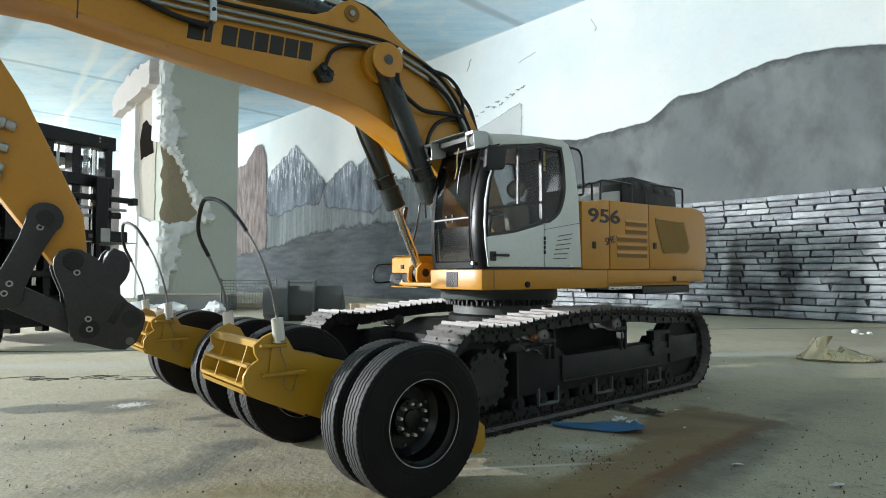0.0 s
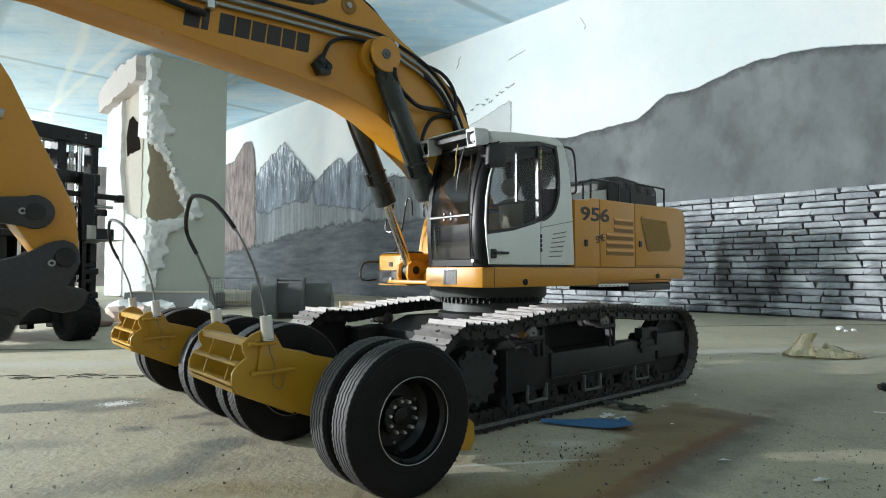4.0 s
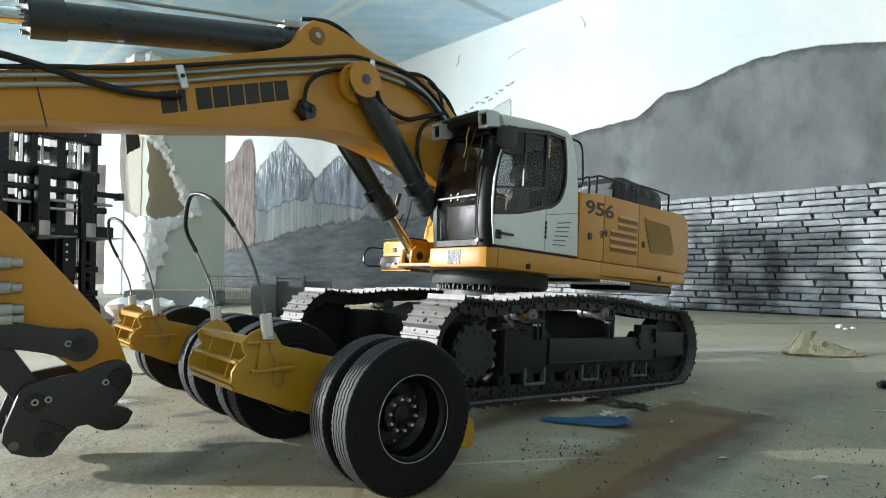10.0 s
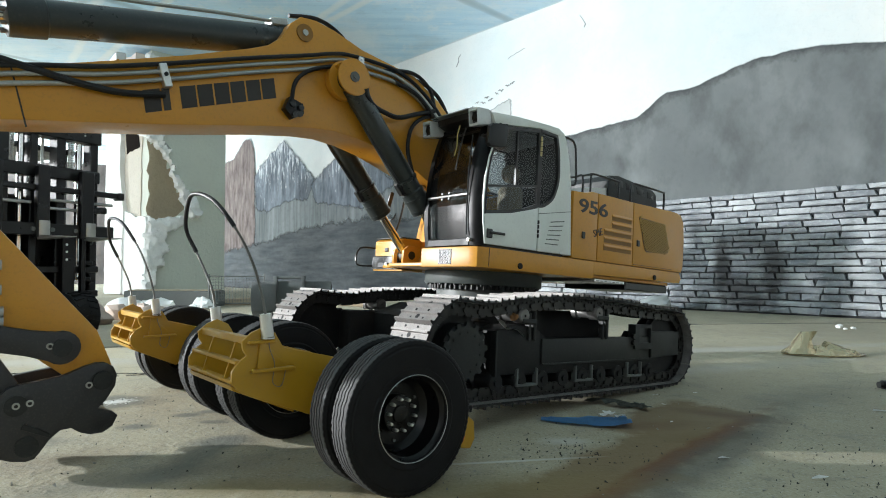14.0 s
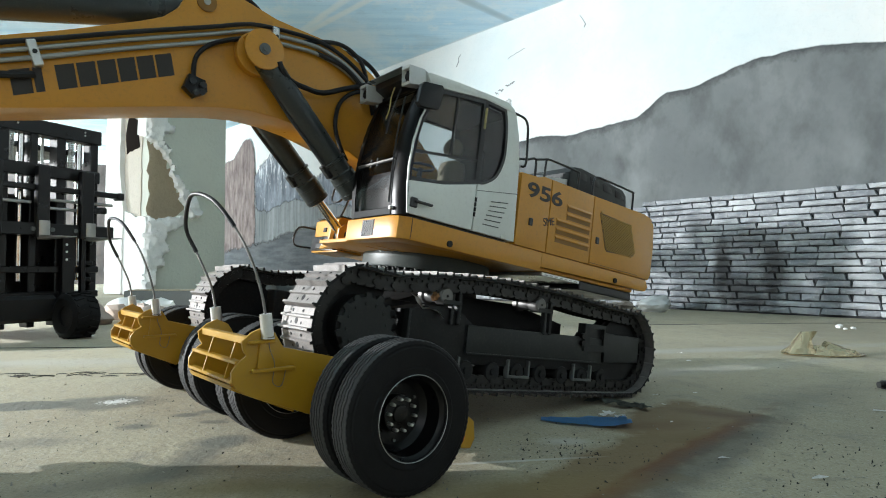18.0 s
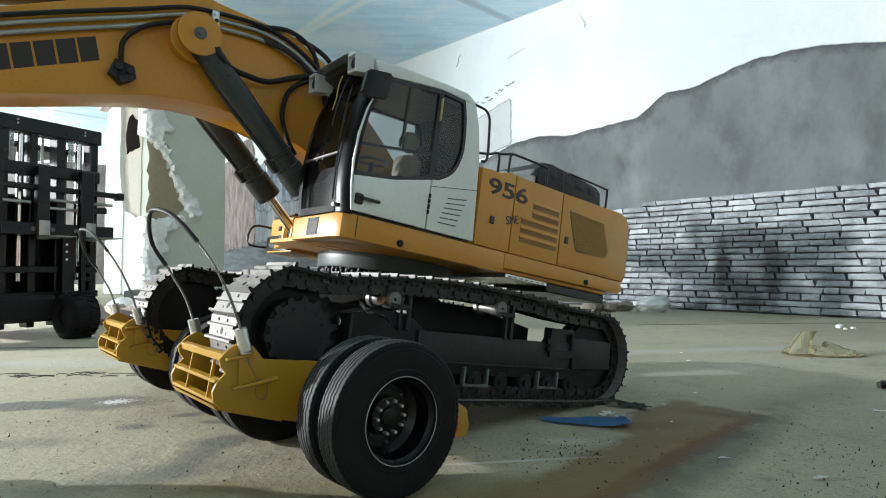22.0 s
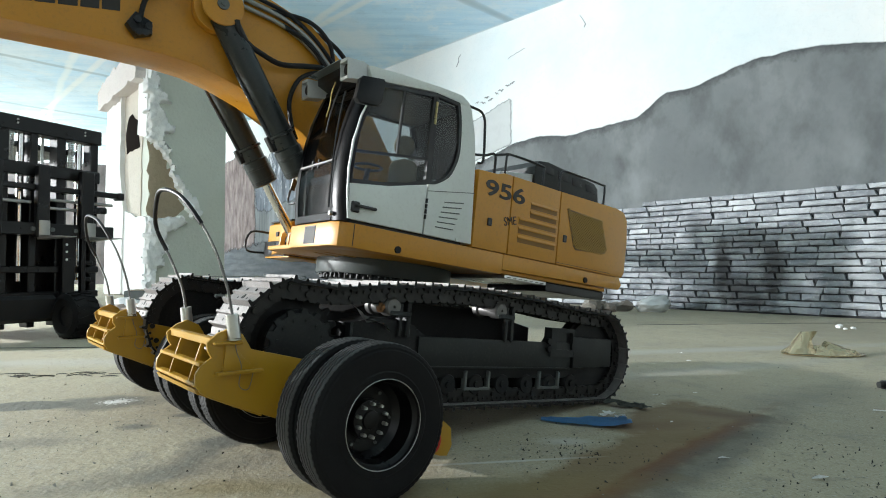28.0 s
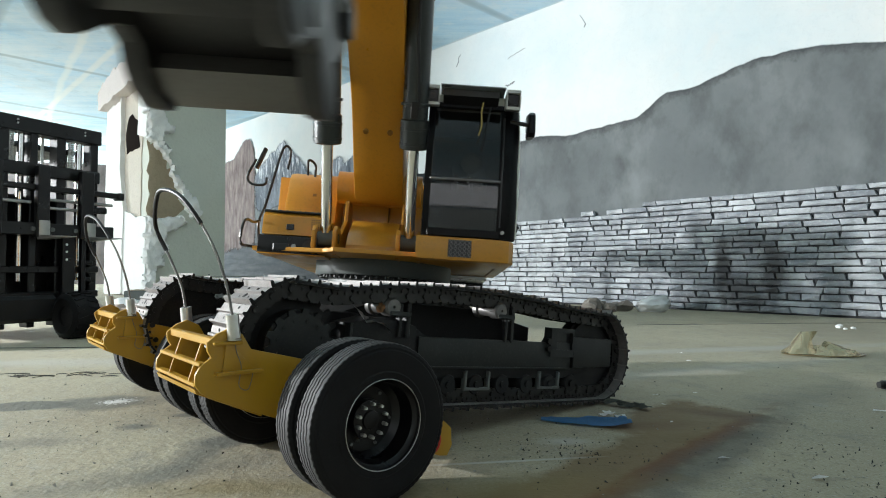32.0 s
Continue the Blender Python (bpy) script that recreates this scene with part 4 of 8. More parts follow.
def undercarriage():
    bm = B()
    plate(bm, [(0.085, 0.062), (0.085, 0.034), (0.04, 0.030), (-0.09, 0.030), (-0.115, 0.040), (-0.115, 0.062), (-0.05, 0.074), (0.05, 0.074)], -0.075, 0.075, 0.002)
    lathe(bm, [(0.052, 0.066), (0.052, 0.079), (0.049, 0.081), (0.02, 0.081)], 40, "z")
    part("centre_frame", bm, "frame_grey", excavator, "dark grey crossframe between the tracks")
    bm = B()
    lathe(bm, [(0.030, 0.080), (0.0470, 0.080), (0.0470, 0.0905), (0.030, 0.0905)], 48, "z")
    part("ring_base", bm, "mid_grey", excavator, "grey lower race of the slewing ring")
    bm = B()
    for k in range(60):
        a = 2 * math.pi * k / 60
        rod(bm, (0.0535 * math.cos(a), 0.0535 * math.sin(a), 0.0900), (0.0535 * math.cos(a), 0.0535 * math.sin(a), 0.0955), 0.0018, 6)
    lathe(bm, [(0.04, 0.0905), (0.0530, 0.0905), (0.0530, 0.0955), (0.04, 0.0955)], 48, "z")
    part("ring_teeth", bm, "dark_grey", excavator, "dark toothed slewing ring")
    for s in (1, -1):
        y = s * TRACK_Y
        o = y + s * 0.0125
        bm = B()
        plate(bm, [(0.082, 0.054), (0.078, 0.028), (0.070, 0.022), (-0.120, 0.022), (-0.155, 0.030), (-0.158, 0.056), (-0.120, 0.056), (-0.115, 0.050), (0.030, 0.050), (0.040, 0.056)], y - 0.0125, y + 0.0125, 0.0012)
        frame = part("track_frame", bm, "frame_grey", excavator, "dark grey track frame with dust")
        bm = B()
        plate(bm, [(0.040, 0.0512), (0.040, 0.0305), (-0.124, 0.0305), (-0.124, 0.0520)], o, o + s * 0.0022, 0.0005)
        part("side_plate", bm, "dark_grey", frame)
        bm = B()
        plate(bm, [(-0.1265, 0.0575), (-0.1265, 0.031), (-0.1800, 0.0325), (-0.1800, 0.0570)], o, o + s * 0.0035, 0.0008)
        part("tension_cover", bm, "dark_grey", frame)
        bm = B()
        plate(bm, [(0.096, 0.0575), (0.0945, 0.0230), (0.042, 0.0240), (0.042, 0.0575), (0.056, 0.0620), (0.078, 0.0620)], y - 0.011, o + s * 0.001, 0.001)
        part("drive_bracket", bm, "frame_grey", frame)
        for x0, x1, z0, z1 in ((-0.0960, -0.1255, 0.0400, 0.0640),):
            bm = B()
            ringplate(bm, [(x0, z0), (x1, z0), (x1, z1), (x0, z1)], [(x0 - 0.007, z0 + 0.006), (x1 + 0.002, z0 + 0.006), (x1 + 0.002, z1 - 0.0035), (x0 - 0.007, z1 - 0.0035)], o - s * 0.004, o + s * 0.0042)
            part("access_box", bm, "dark_grey", frame, "open steel box on the track frame")
            bm = B()
            block(bm, x1 + 0.002, x0 - 0.006, o - s * 0.004, o + s * 0.0005, z0 + 0.004, z1 - 0.003)
            part("box_back", bm, "black", frame)
            for z in (z0 + 0.0065, z0 + 0.0125):
                bm = B()
                rod(bm, (x0 + 0.002, o + s * 0.002, z), (x0 + 0.002, o + s * 0.0048, z), 0.0026, 12)
                part("bolt", bm, "rim_black", frame)
        bm = B()
        block(bm, 0.040, -0.124, o + s * 0.0020, o + s * 0.0034, 0.0296, 0.0310, 0.0003)
        part("edge_strip", bm, "dark_grey", frame)
        bm = B()
        block(bm, 0.072, 0.114, y - s * 0.034, y - s * 0.0125, 0.024, 0.064, 0.003, 2)
        part("motor_housing", bm, "frame_grey", frame, "dark drive motor housing")
        bm = B()
        block(bm, 0.0945, 0.0965, o - s * 0.003, o + s * 0.0040, 0.0225, 0.0580, 0.0004)
        part("end_flange", bm, "dark_grey", frame)
        for x in (0.0575, -0.0180, -0.0985):
            bm = B()
            for pts in ([(x - 0.0105, 0.0280), (x - 0.0125, 0.0270), (x - 0.0125, 0.0135), (x + 0.0130, 0.0135), (x + 0.0130, 0.0270), (x + 0.0110, 0.0280), (x + 0.0110, 0.0155), (x - 0.0105, 0.0155)],):
                plate(bm, pts, o - s * 0.002, o + s * 0.0028, 0.0003)
            part("chain_guide", bm, "mid_grey", frame, "worn grey chain guide")
        for k in range(9):
            x = 0.092 - k * 0.0275
            bm = B()
            lathe(bm, [(0.001, 0.0135), (0.0070, 0.0135), (0.0082, 0.0115), (0.0082, 0.006), (0.0066, 0.005), (0.0066, -0.005), (0.0082, -0.006), (0.0082, -0.0115), (0.0070, -0.0135), (0.001, -0.0135)], 20, "y", (x, y, 0.0175))
            rod(bm, (x, y + 0.0135, 0.0175), (x, y + 0.0150, 0.0175), 0.0028, 10)
            rod(bm, (x, y - 0.0135, 0.0175), (x, y - 0.0150, 0.0175), 0.0028, 10)
            part("track_roller", bm, "frame_grey", excavator)
        for x, z in ((0.0640, 0.0700), (-0.0370, 0.0740)):
            bm = B()
            lathe(bm, [(0.001, 0.016), (0.0052, 0.016), (0.0064, 0.0145), (0.0064, 0.006), (0.0050, 0.0045), (0.0050, -0.006), (0.0064, -0.0075), (0.0064, -0.012), (0.001, -0.012)], 22, "y", (x, y, z))
            r = part("carrier_roller", bm, "worn_steel", excavator, "worn steel carrier roller")
            bm = B()
            block(bm, x - 0.0145, x - 0.0115, y + s * 0.006, y + s * 0.0165, 0.050, z + 0.004, 0.0008)
            block(bm, x - 0.0075, x - 0.0050, y + s * 0.0110, y + s * 0.0165, 0.050, z + 0.003, 0.0006)
            block(bm, x - 0.0145, x + 0.003, y + s * 0.0150, y + s * 0.0168, z - 0.0060, z - 0.0025, 0.0006)
            part("roller_bracket", bm, "dark_grey", excavator)
        bm = B()
        gear(bm, 0, 0, -0.004, 0.004, 0.0290, 0.0335, 21)
        lathe(bm, [(0.021, -0.004), (0.021, 0.0165 * 1.0), (0.019, 0.0180), (0.001, 0.0180)] if s > 0 else [(0.001, -0.0180), (0.019, -0.0180), (0.021, -0.0165), (0.021, 0.004)], 36)
        sp = part("sprocket", bm, "frame_grey", excavator, "dark toothed drive sprocket")
        sp.matrix_basis = Matrix.Translation((SPROCKET[0], y, SPROCKET[1]))
        bm = B()
        gear(bm, 0, 0, s * 0.0165, s * 0.0195, 0.0192, 0.0222, 14)
        part("hub_cap", bm, "dark_grey", sp)
        for k in range(12):
            a = 2 * math.pi * k / 12
            bm = B()
            rod(bm, (0.015 * math.cos(a), s * 0.0195, 0.015 * math.sin(a)), (0.015 * math.cos(a), s * 0.0203, 0.015 * math.sin(a)), 0.0011, 6)
            part("hub_bolt", bm, "dark_grey", sp)
        SPROCKETS.append(sp)
        bm = B()
        lathe(bm, [(0.001, 0.009), (0.012, 0.010), (0.026, 0.008), (0.0315, 0.008), (0.0315, 0.0045), (0.0335, 0.0035), (0.0335, -0.0035), (0.0315, -0.0045), (0.0315, -0.008), (0.012, -0.010), (0.001, -0.009)], 40)
        idl = part("idler_wheel", bm, "frame_grey", excavator, "dark idler wheel")
        idl.matrix_basis = Matrix.Translation((IDLER[0], y, IDLER[1]))
        IDLERS.append(idl)


SPROCKETS, IDLERS = [], []
undercarriage()

# ---- the upper structure ----
SKIRT_Z0, SKIRT_Z1, SIDE = 0.1072, 0.1240, 0.1025


def upper_structure():
    bm = B()
    plate(bm, [(0.098, -0.030), (0.098, 0.030), (0.085, 0.098), (-0.190, 0.098), (-0.198, 0.0), (-0.190, -0.098), (0.070, -0.098), (0.085, -0.040)], 0.1085, 0.1120, 0.001, "z")
    deck = part("upper_deck", bm, "yellow", excavator, "yellow turntable deck")
    bm = B()
    for k in range(40):
        a = 2 * math.pi * k / 40
        rod(bm, (0.0570 * math.cos(a), 0.0570 * math.sin(a), 0.0940), (0.0570 * math.cos(a), 0.0570 * math.sin(a), 0.0956), 0.0010, 6)
    lathe(bm, [(0.04, 0.0955), (0.0592, 0.0955), (0.0600, 0.097), (0.0600, 0.1085), (0.04, 0.1085)], 56, "z")
    part("slew_housing", bm, "deck_grey", deck, "grey-green slewing ring housing")
    # left skirt under cab and hood
    bm = B()
    plate(bm, [(0.1065, 0.031), (0.1065, 0.092), (0.1035, 0.099), (0.0965, 0.1030), (-0.046, 0.1030), (-0.046, 0.094), (0.050, 0.094), (0.090, 0.080), (0.095, 0.031)], SKIRT_Z0, SKIRT_Z1, 0.0012, "z")
    part("skirt", bm, "yellow", deck, "yellow lower skirt under the cab")
    bm = B()
    plate(bm, [(-0.0465, SKIRT_Z0 + 0.004), (-0.0465, SKIRT_Z1), (-0.2060, SKIRT_Z1), (-0.2100, 0.1170), (-0.2060, 0.1125)], 0.094, 0.1030, 0.0010)
    part("rear_skirt", bm, "yellow", deck)
    for x, z in ((0.0575, 0.1114), (-0.1530, 0.1155)):
        bm = B()
        rod(bm, (x, 0.1028, z), (x, 0.1043, z), 0.0026, 12)
        part("bolt", bm, "frame_grey", deck)
    bm = B()
    block(bm, 0.0938, 0.0943, 0.1026, 0.1033, 0.1082, 0.1234)
    part("seam", bm, "letter", deck)
    # front grille in the skirt
    bm = B()
    for i in range(5):
        for k in range(4):
            y, z = 0.0566 + i * 0.0033, 0.1113 + k * 0.0030
            for d in (-1, 1):
                a = Matrix.Translation((0.1069, y, z)) @ Matrix.Rotation(d * 0.70, 4, "X")
                block(bm, -0.0003, 0.0003, -0.00022, 0.00022, -0.0021, 0.0021, 0, 1, a)
    part("front_grille", bm, "worn_steel", deck, "diamond mesh grille")
    bm = B()
    block(bm, 0.1060, 0.1067, 0.0545, 0.0715, 0.1095, 0.1220)
    part("grille_backing", bm, "black", deck)
    # engine hood panels on the left, and the roof over the engine
    tail = [(-0.1118, 0.1245), (-0.1118, 0.1905), (-0.1950, 0.1915), (-0.2070, 0.1895), (-0.2130, 0.1820), (-0.2150, 0.1600), (-0.2135, 0.1300), (-0.2100, 0.1245)]
    for name, pts in (("hood_panel", [(-0.0116, 0.1245), (-0.0116, 0.1870), (-0.0330, 0.1882), (-0.0400, 0.1905), (-0.0500, 0.1905), (-0.0500, 0.1245)]),
                      ("hood_panel", [(-0.0508, 0.1245), (-0.0508, 0.1905), (-0.1110, 0.1905), (-0.1110, 0.1245)]), ("counterweight", tail)):
        bm = B()
        plate(bm, pts, 0.0 if name == "hood_panel" else -0.1025, 0.1030, 0.0016)
        part(name, bm, "yellow", deck)
    bm = B()
    plate(bm, [(-0.0080, 0.1245), (-0.0080, 0.1850), (-0.1112, 0.1850), (-0.1112, 0.1245)], -0.1025, -0.0005, 0.0016)
    part("right_hood", bm, "yellow", deck)
    # mesh vent in the tail panel
    vent = [(-0.1210, 0.1762), (-0.1715, 0.1748), (-0.1818, 0.1492), (-0.1790, 0.1440), (-0.1362, 0.1410), (-0.1330, 0.1440)]
    bm = B()
    plate(bm, vent, 0.1026, 0.1034)
    part("vent_backing", bm, "black", deck)
    bm = B()
    ov = [Vector(v) for v in vent]

    def inside(x, z):
        p = Vector((x, z))
        sgn = [(ov[(k + 1) % len(ov)] - ov[k]).cross(p - ov[k]) for k in range(len(ov))]
        return all(v > 0 for v in sgn) or all(v < 0 for v in sgn)
    for i in range(20):
        for k in range(14):
            x, z = -0.120 - i * 0.0032, 0.141 + k * 0.0027
            if inside(x, z):
                for d in (-1, 1):
                    block(bm, -0.0021, 0.0021, 0, 0.0006, -0.00034, 0.00034, 0, 1, Matrix.Translation((x, 0.1034, z)) @ Matrix.Rotation(d * 0.75, 4, "Y"))
    part("vent_mesh", bm, "olive_yellow", deck, "diamond mesh over the air vent")
    # louvres, each above a flat strip whose darker yellow paints the slot's shade
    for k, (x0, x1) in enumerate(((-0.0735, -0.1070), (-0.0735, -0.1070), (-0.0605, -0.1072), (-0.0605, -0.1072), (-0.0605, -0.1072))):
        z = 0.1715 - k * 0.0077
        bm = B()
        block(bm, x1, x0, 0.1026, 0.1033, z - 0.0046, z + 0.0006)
        part("louvre_shade", bm, "yellow_shadow", deck)
        bm = B()
        plate(bm, [(0.1030, z + 0.0018), (0.1046, z - 0.0006), (0.1044, z - 0.0012), (0.1028, z + 0.0008)], x0 + 0.0005, x1 - 0.0005, 0, "x")
        part("louvre", bm, "yellow", deck)
    for x, z in ((-0.0272, 0.1471), (-0.1197, 0.1488)):
        bm = B()
        block(bm, x - 0.0022, x + 0.0022, 0.1028, 0.1046, z - 0.0032, z + 0.0032, 0.0005)
        part("latch", bm, "black", deck)
    bm = B()
    block(bm, -0.1890, -0.1115, 0.1031, 0.1033, 0.1262, 0.1266)
    part("panel_line", bm, "letter", deck)
    # dark exhaust cover, box and rails on top
    bm = B()
    plate(bm, [(-0.100, 0.189), (-0.099, 0.214), (-0.104, 0.2205), (-0.116, 0.2225), (-0.150, 0.2200), (-0.186, 0.2172), (-0.193, 0.2125), (-0.196, 0.189)], -0.030, 0.080, 0.0025)
    part("exhaust_cover", bm, "dark_grey", deck, "dark grey engine cover with slots")
    for k in range(4):
        bm = B()
        x = -0.1085 - k * 0.0212
        plate(bm, [(x, 0.2185 - k * 0.0016), (x - 0.0150, 0.2172 - k * 0.0016), (x - 0.0165, 0.2105 - k * 0.0014), (x - 0.0020, 0.2105 - k * 0.0014)], 0.0795, 0.0803, 0.0002)
        part("slot", bm, "rim_black", deck)
    bm = B()
    plate(bm, [(-0.056, 0.1885), (-0.058, 0.2000), (-0.099, 0.2065), (-0.099, 0.1885)], 0.025, 0.078, 0.0008)
    part("tread_step", bm, "steel", deck, "silver chequer-plate step box")
    for pts in ([(-0.0110, 0.094, 0.2000), (-0.0250, 0.094, 0.2030), (-0.0350, 0.094, 0.2058), (-0.0360, 0.094, 0.1900)],
                [(-0.0350, 0.094, 0.2058), (-0.0460, 0.094, 0.2090), (-0.0540, 0.094, 0.2108), (-0.0930, 0.094, 0.2105), (-0.0960, 0.094, 0.2070), (-0.0955, 0.094, 0.1900)],
                [(-0.0500, 0.094, 0.2100), (-0.0485, 0.094, 0.2060), (-0.0480, 0.094, 0.1900)],
                [(-0.1180, 0.094, 0.190), (-0.1185, 0.094, 0.2080), (-0.1230, 0.094, 0.2128), (-0.1350, 0.094, 0.2135), (-0.1800, 0.094, 0.2128), (-0.1845, 0.094, 0.2105), (-0.1840, 0.094, 0.1915)],
                [(0.0060, 0.100, 0.2350), (-0.0005, 0.100, 0.2350), (-0.0100, 0.100, 0.2342), (-0.0145, 0.100, 0.2290), (-0.0158, 0.100, 0.2200), (-0.0172, 0.100, 0.1960), (-0.0130, 0.098, 0.1930)]):
        bm = B()
        tube(bm, pts, 0.0011, 8, 4)
        part("handrail", bm, "black", deck, "thin black handrail")
    bm = B()
    block(bm, -0.1900, -0.1080, 0.020, 0.0975, 0.1000, 0.1083, 0.001)
    part("belly_weight", bm, "black", deck)
    bm = B()
    block(bm, -0.1075, -0.0560, 0.020, 0.0970, 0.1050, 0.1083, 0.0004)
    belly = part("belly_plate", bm, "alloy", deck, "bare aluminium belly plate with slots")
    for k in range(7):
        bm = B()
        x = -0.061 - k * 0.0068
        block(bm, x - 0.0018, x + 0.0018, 0.0968, 0.0974, 0.1060, 0.1066)
        part("slot", bm, "black", belly)
    # writing on the hood
    txt(deck, "956", (-0.0195, 0.1032, 0.1688), 0.0178, "letter", 1.74, 0.0, 0.020)
    txt(deck, "SME", (-0.0440, 0.1032, 0.1470), 0.0100, "letter", 0.85, 14, 0.0)
    # right side boxes, seen when the machine turns
    bm = B()
    plate(bm, [(0.0745, 0.1215), (0.0745, 0.1365), (0.0700, 0.1395), (0.0480, 0.1395), (0.0480, 0.1215)], -0.0905, -0.0455, 0.0012)
    box = part("tool_box", bm, "yellow", deck, "yellow front tool box with latch and air holes")
    bm = B()
    block(bm, 0.0742, 0.0756, -0.0715, -0.0655, 0.1255, 0.1300, 0.0005)
    part("latch", bm, "black", box)
    bm = B()
    for i in range(4):
        for k in range(5):
            y, z = -0.0520 + i * 0.0018, 0.1270 + k * 0.0018
            rod(bm, (0.0740, y, z), (0.0748, y, z), 0.0005, 6)
    part("air_holes", bm, "letter", box)
    bm = B()
    block(bm, 0.0500, 0.0735, -0.0905, -0.0455, 0.1392, 0.1408, 0.0004)
    for i in range(5):
        for k in range(9):
            block(bm, -0.0012, 0.0012, -0.0003, 0.0003, 0, 0.0005, 0, 1, Matrix.Translation((0.0525 + i * 0.0046, -0.0880 + k * 0.0050, 0.1408)) @ Matrix.Rotation(0.8 if (i + k) % 2 else -0.8, 4, "Z"))
    part("tread_plate", bm, "dark_grey", box, "dark chequered step plate")
    bm = B()
    plate(bm, [(0.0700, 0.1070), (0.0762, 0.1075), (0.0762, 0.1205), (0.0480, 0.1215), (0.0480, 0.1085)], -0.0925, -0.0460, 0.0008)
    bump_bar = part("bumper", bm, "rim_black", deck, "black bumper with a lamp and a hole")
    bm = B()
    block(bm, 0.0758, 0.0772, -0.0800, -0.0680, 0.1090, 0.1145, 0.0005)
    part("bumper_lamp", bm, "black", bump_bar)
    bm = B()
    rod(bm, (0.0755, -0.0525, 0.1133), (0.0768, -0.0525, 0.1133), 0.0050, 20)
    part("tow_hole", bm, "black", bump_bar)
    bm = B()
    rod(bm, (0.0755, -0.0640, 0.1125), (0.0785, -0.0640, 0.1125), 0.0018, 12)
    part("bolt", bm, "steel", bump_bar)
    bm = B()
    plate(bm, [(0.0480, 0.1060), (0.0740, 0.1060), (0.0742, 0.1072), (0.0480, 0.1084)], -0.0930, -0.0400, 0.0006)
    part("lower_lip", bm, "yellow", deck)
    bm = B()
    plate(bm, [(0.0230, 0.1410), (0.0205, 0.1570), (0.0150, 0.1780), (0.0090, 0.1850), (0.0030, 0.1868), (-0.0112, 0.1880), (-0.0112, 0.1120), (0.0480, 0.1120), (0.0480, 0.1385)], -0.0890, -0.0435, 0.0030)
    tank = part("fuel_tank", bm, "yellow", deck, "yellow tank with a filler flap")
    bm = B()
    block(bm, -0.0008, 0.0010, -0.0690, -0.0590, -0.0058, 0.0058, 0.0006, 1, Matrix.Translation((0.0166, 0, 0.1660)) @ Matrix.Rotation(radians(-22), 4, "Y"))
    part("filler_flap", bm, "yellow", tank)
    # grip in the shaded yellow, darker than the flap round it
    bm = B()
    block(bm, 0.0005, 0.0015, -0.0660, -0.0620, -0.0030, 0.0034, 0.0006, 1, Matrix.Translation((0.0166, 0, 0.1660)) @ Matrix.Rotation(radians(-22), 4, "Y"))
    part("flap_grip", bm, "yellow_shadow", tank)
    for pts in ([(0.0520, -0.0930, 0.1120), (0.0700, -0.1010, 0.1115), (0.0900, -0.1010, 0.1120), (0.0880, -0.1000, 0.1290), (0.0660, -0.1000, 0.1310), (0.0560, -0.0985, 0.1340)],
                [(0.0530, -0.0985, 0.1180), (0.0540, -0.1000, 0.1330), (0.0460, -0.0985, 0.1470), (0.0400, -0.0960, 0.1690), (0.0380, -0.0900, 0.2000), (0.0360, -0.0840, 0.1985), (0.0330, -0.0860, 0.1830)],
                [(0.0440, -0.1000, 0.1720), (0.0480, -0.1000, 0.1655), (0.0500, -0.1100, 0.1650), (0.0500, -0.1140, 0.1715), (0.0500, -0.1080, 0.1860)],
                [(0.0300, -0.0690, 0.1800), (0.0300, -0.0695, 0.1930), (0.0260, -0.0640, 0.1900), (0.0240, -0.0640, 0.1800)]):
        bm = B()
        tube(bm, pts, 0.0011, 8, 4)
        part("handrail", bm, "black", deck, "thin black handrail")
    bm = B()
    block(bm, -0.0026, 0.0026, -0.0014, 0.0014, -0.0095, 0.0095, 0.0010, 2, Matrix.Translation((0.0500, -0.1040, 0.1870)) @ Matrix.Rotation(radians(-20), 4, "X"))
    part("side_mirror", bm, "black", deck, "slim black mirror on a bent arm")
    # boom foot and cylinder brackets
    bm = B()
    rod(bm, (FOOT[0], -0.042, FOOT[1]), (FOOT[0], 0.0300, FOOT[1]), 0.014, 28)
    part("boom_pivot", bm, "yellow", deck)
    bm = B()
    plate(bm, [(0.066, 0.1090), (0.066, 0.1180), (0.056, 0.1300), (0.036, 0.1420), (0.0, 0.1460), (0.0, 0.1090)], -0.0265, 0.0145, 0.003)
    part("front_housing", bm, "yellow", deck)
    for y, back in ((-0.0490, [(0.034, 0.1290), (0.010, 0.1310)]), (-0.0330, [(0.030, 0.1420), (0.027, 0.184), (0.014, 0.186), (0.004, 0.15)]),
                    (0.0160, [(0.030, 0.1420), (0.027, 0.184), (0.014, 0.186), (0.004, 0.15)]), (0.0320, [(0.034, 0.1290), (0.010, 0.1310)])):
        bm = B()
        plate(bm, [(0.010, 0.108), (0.0770, 0.108), (0.0805, 0.1150), (0.0800, 0.1260), (0.0745, 0.1310), (0.0660, 0.1310), (0.055, 0.1270)] + back, y - 0.0016, y + 0.0016, 0.0006)
        part("cylinder_lug", bm, "yellow", deck)
    for y in (-0.0410, 0.0240):
        bm = B()
        rod(bm, (LUG[0], y - 0.010, LUG[1]), (LUG[0], y + 0.010, LUG[1]), 0.0042, 18)
        part("lug_pin", bm, "dark_grey", deck)
    return deck


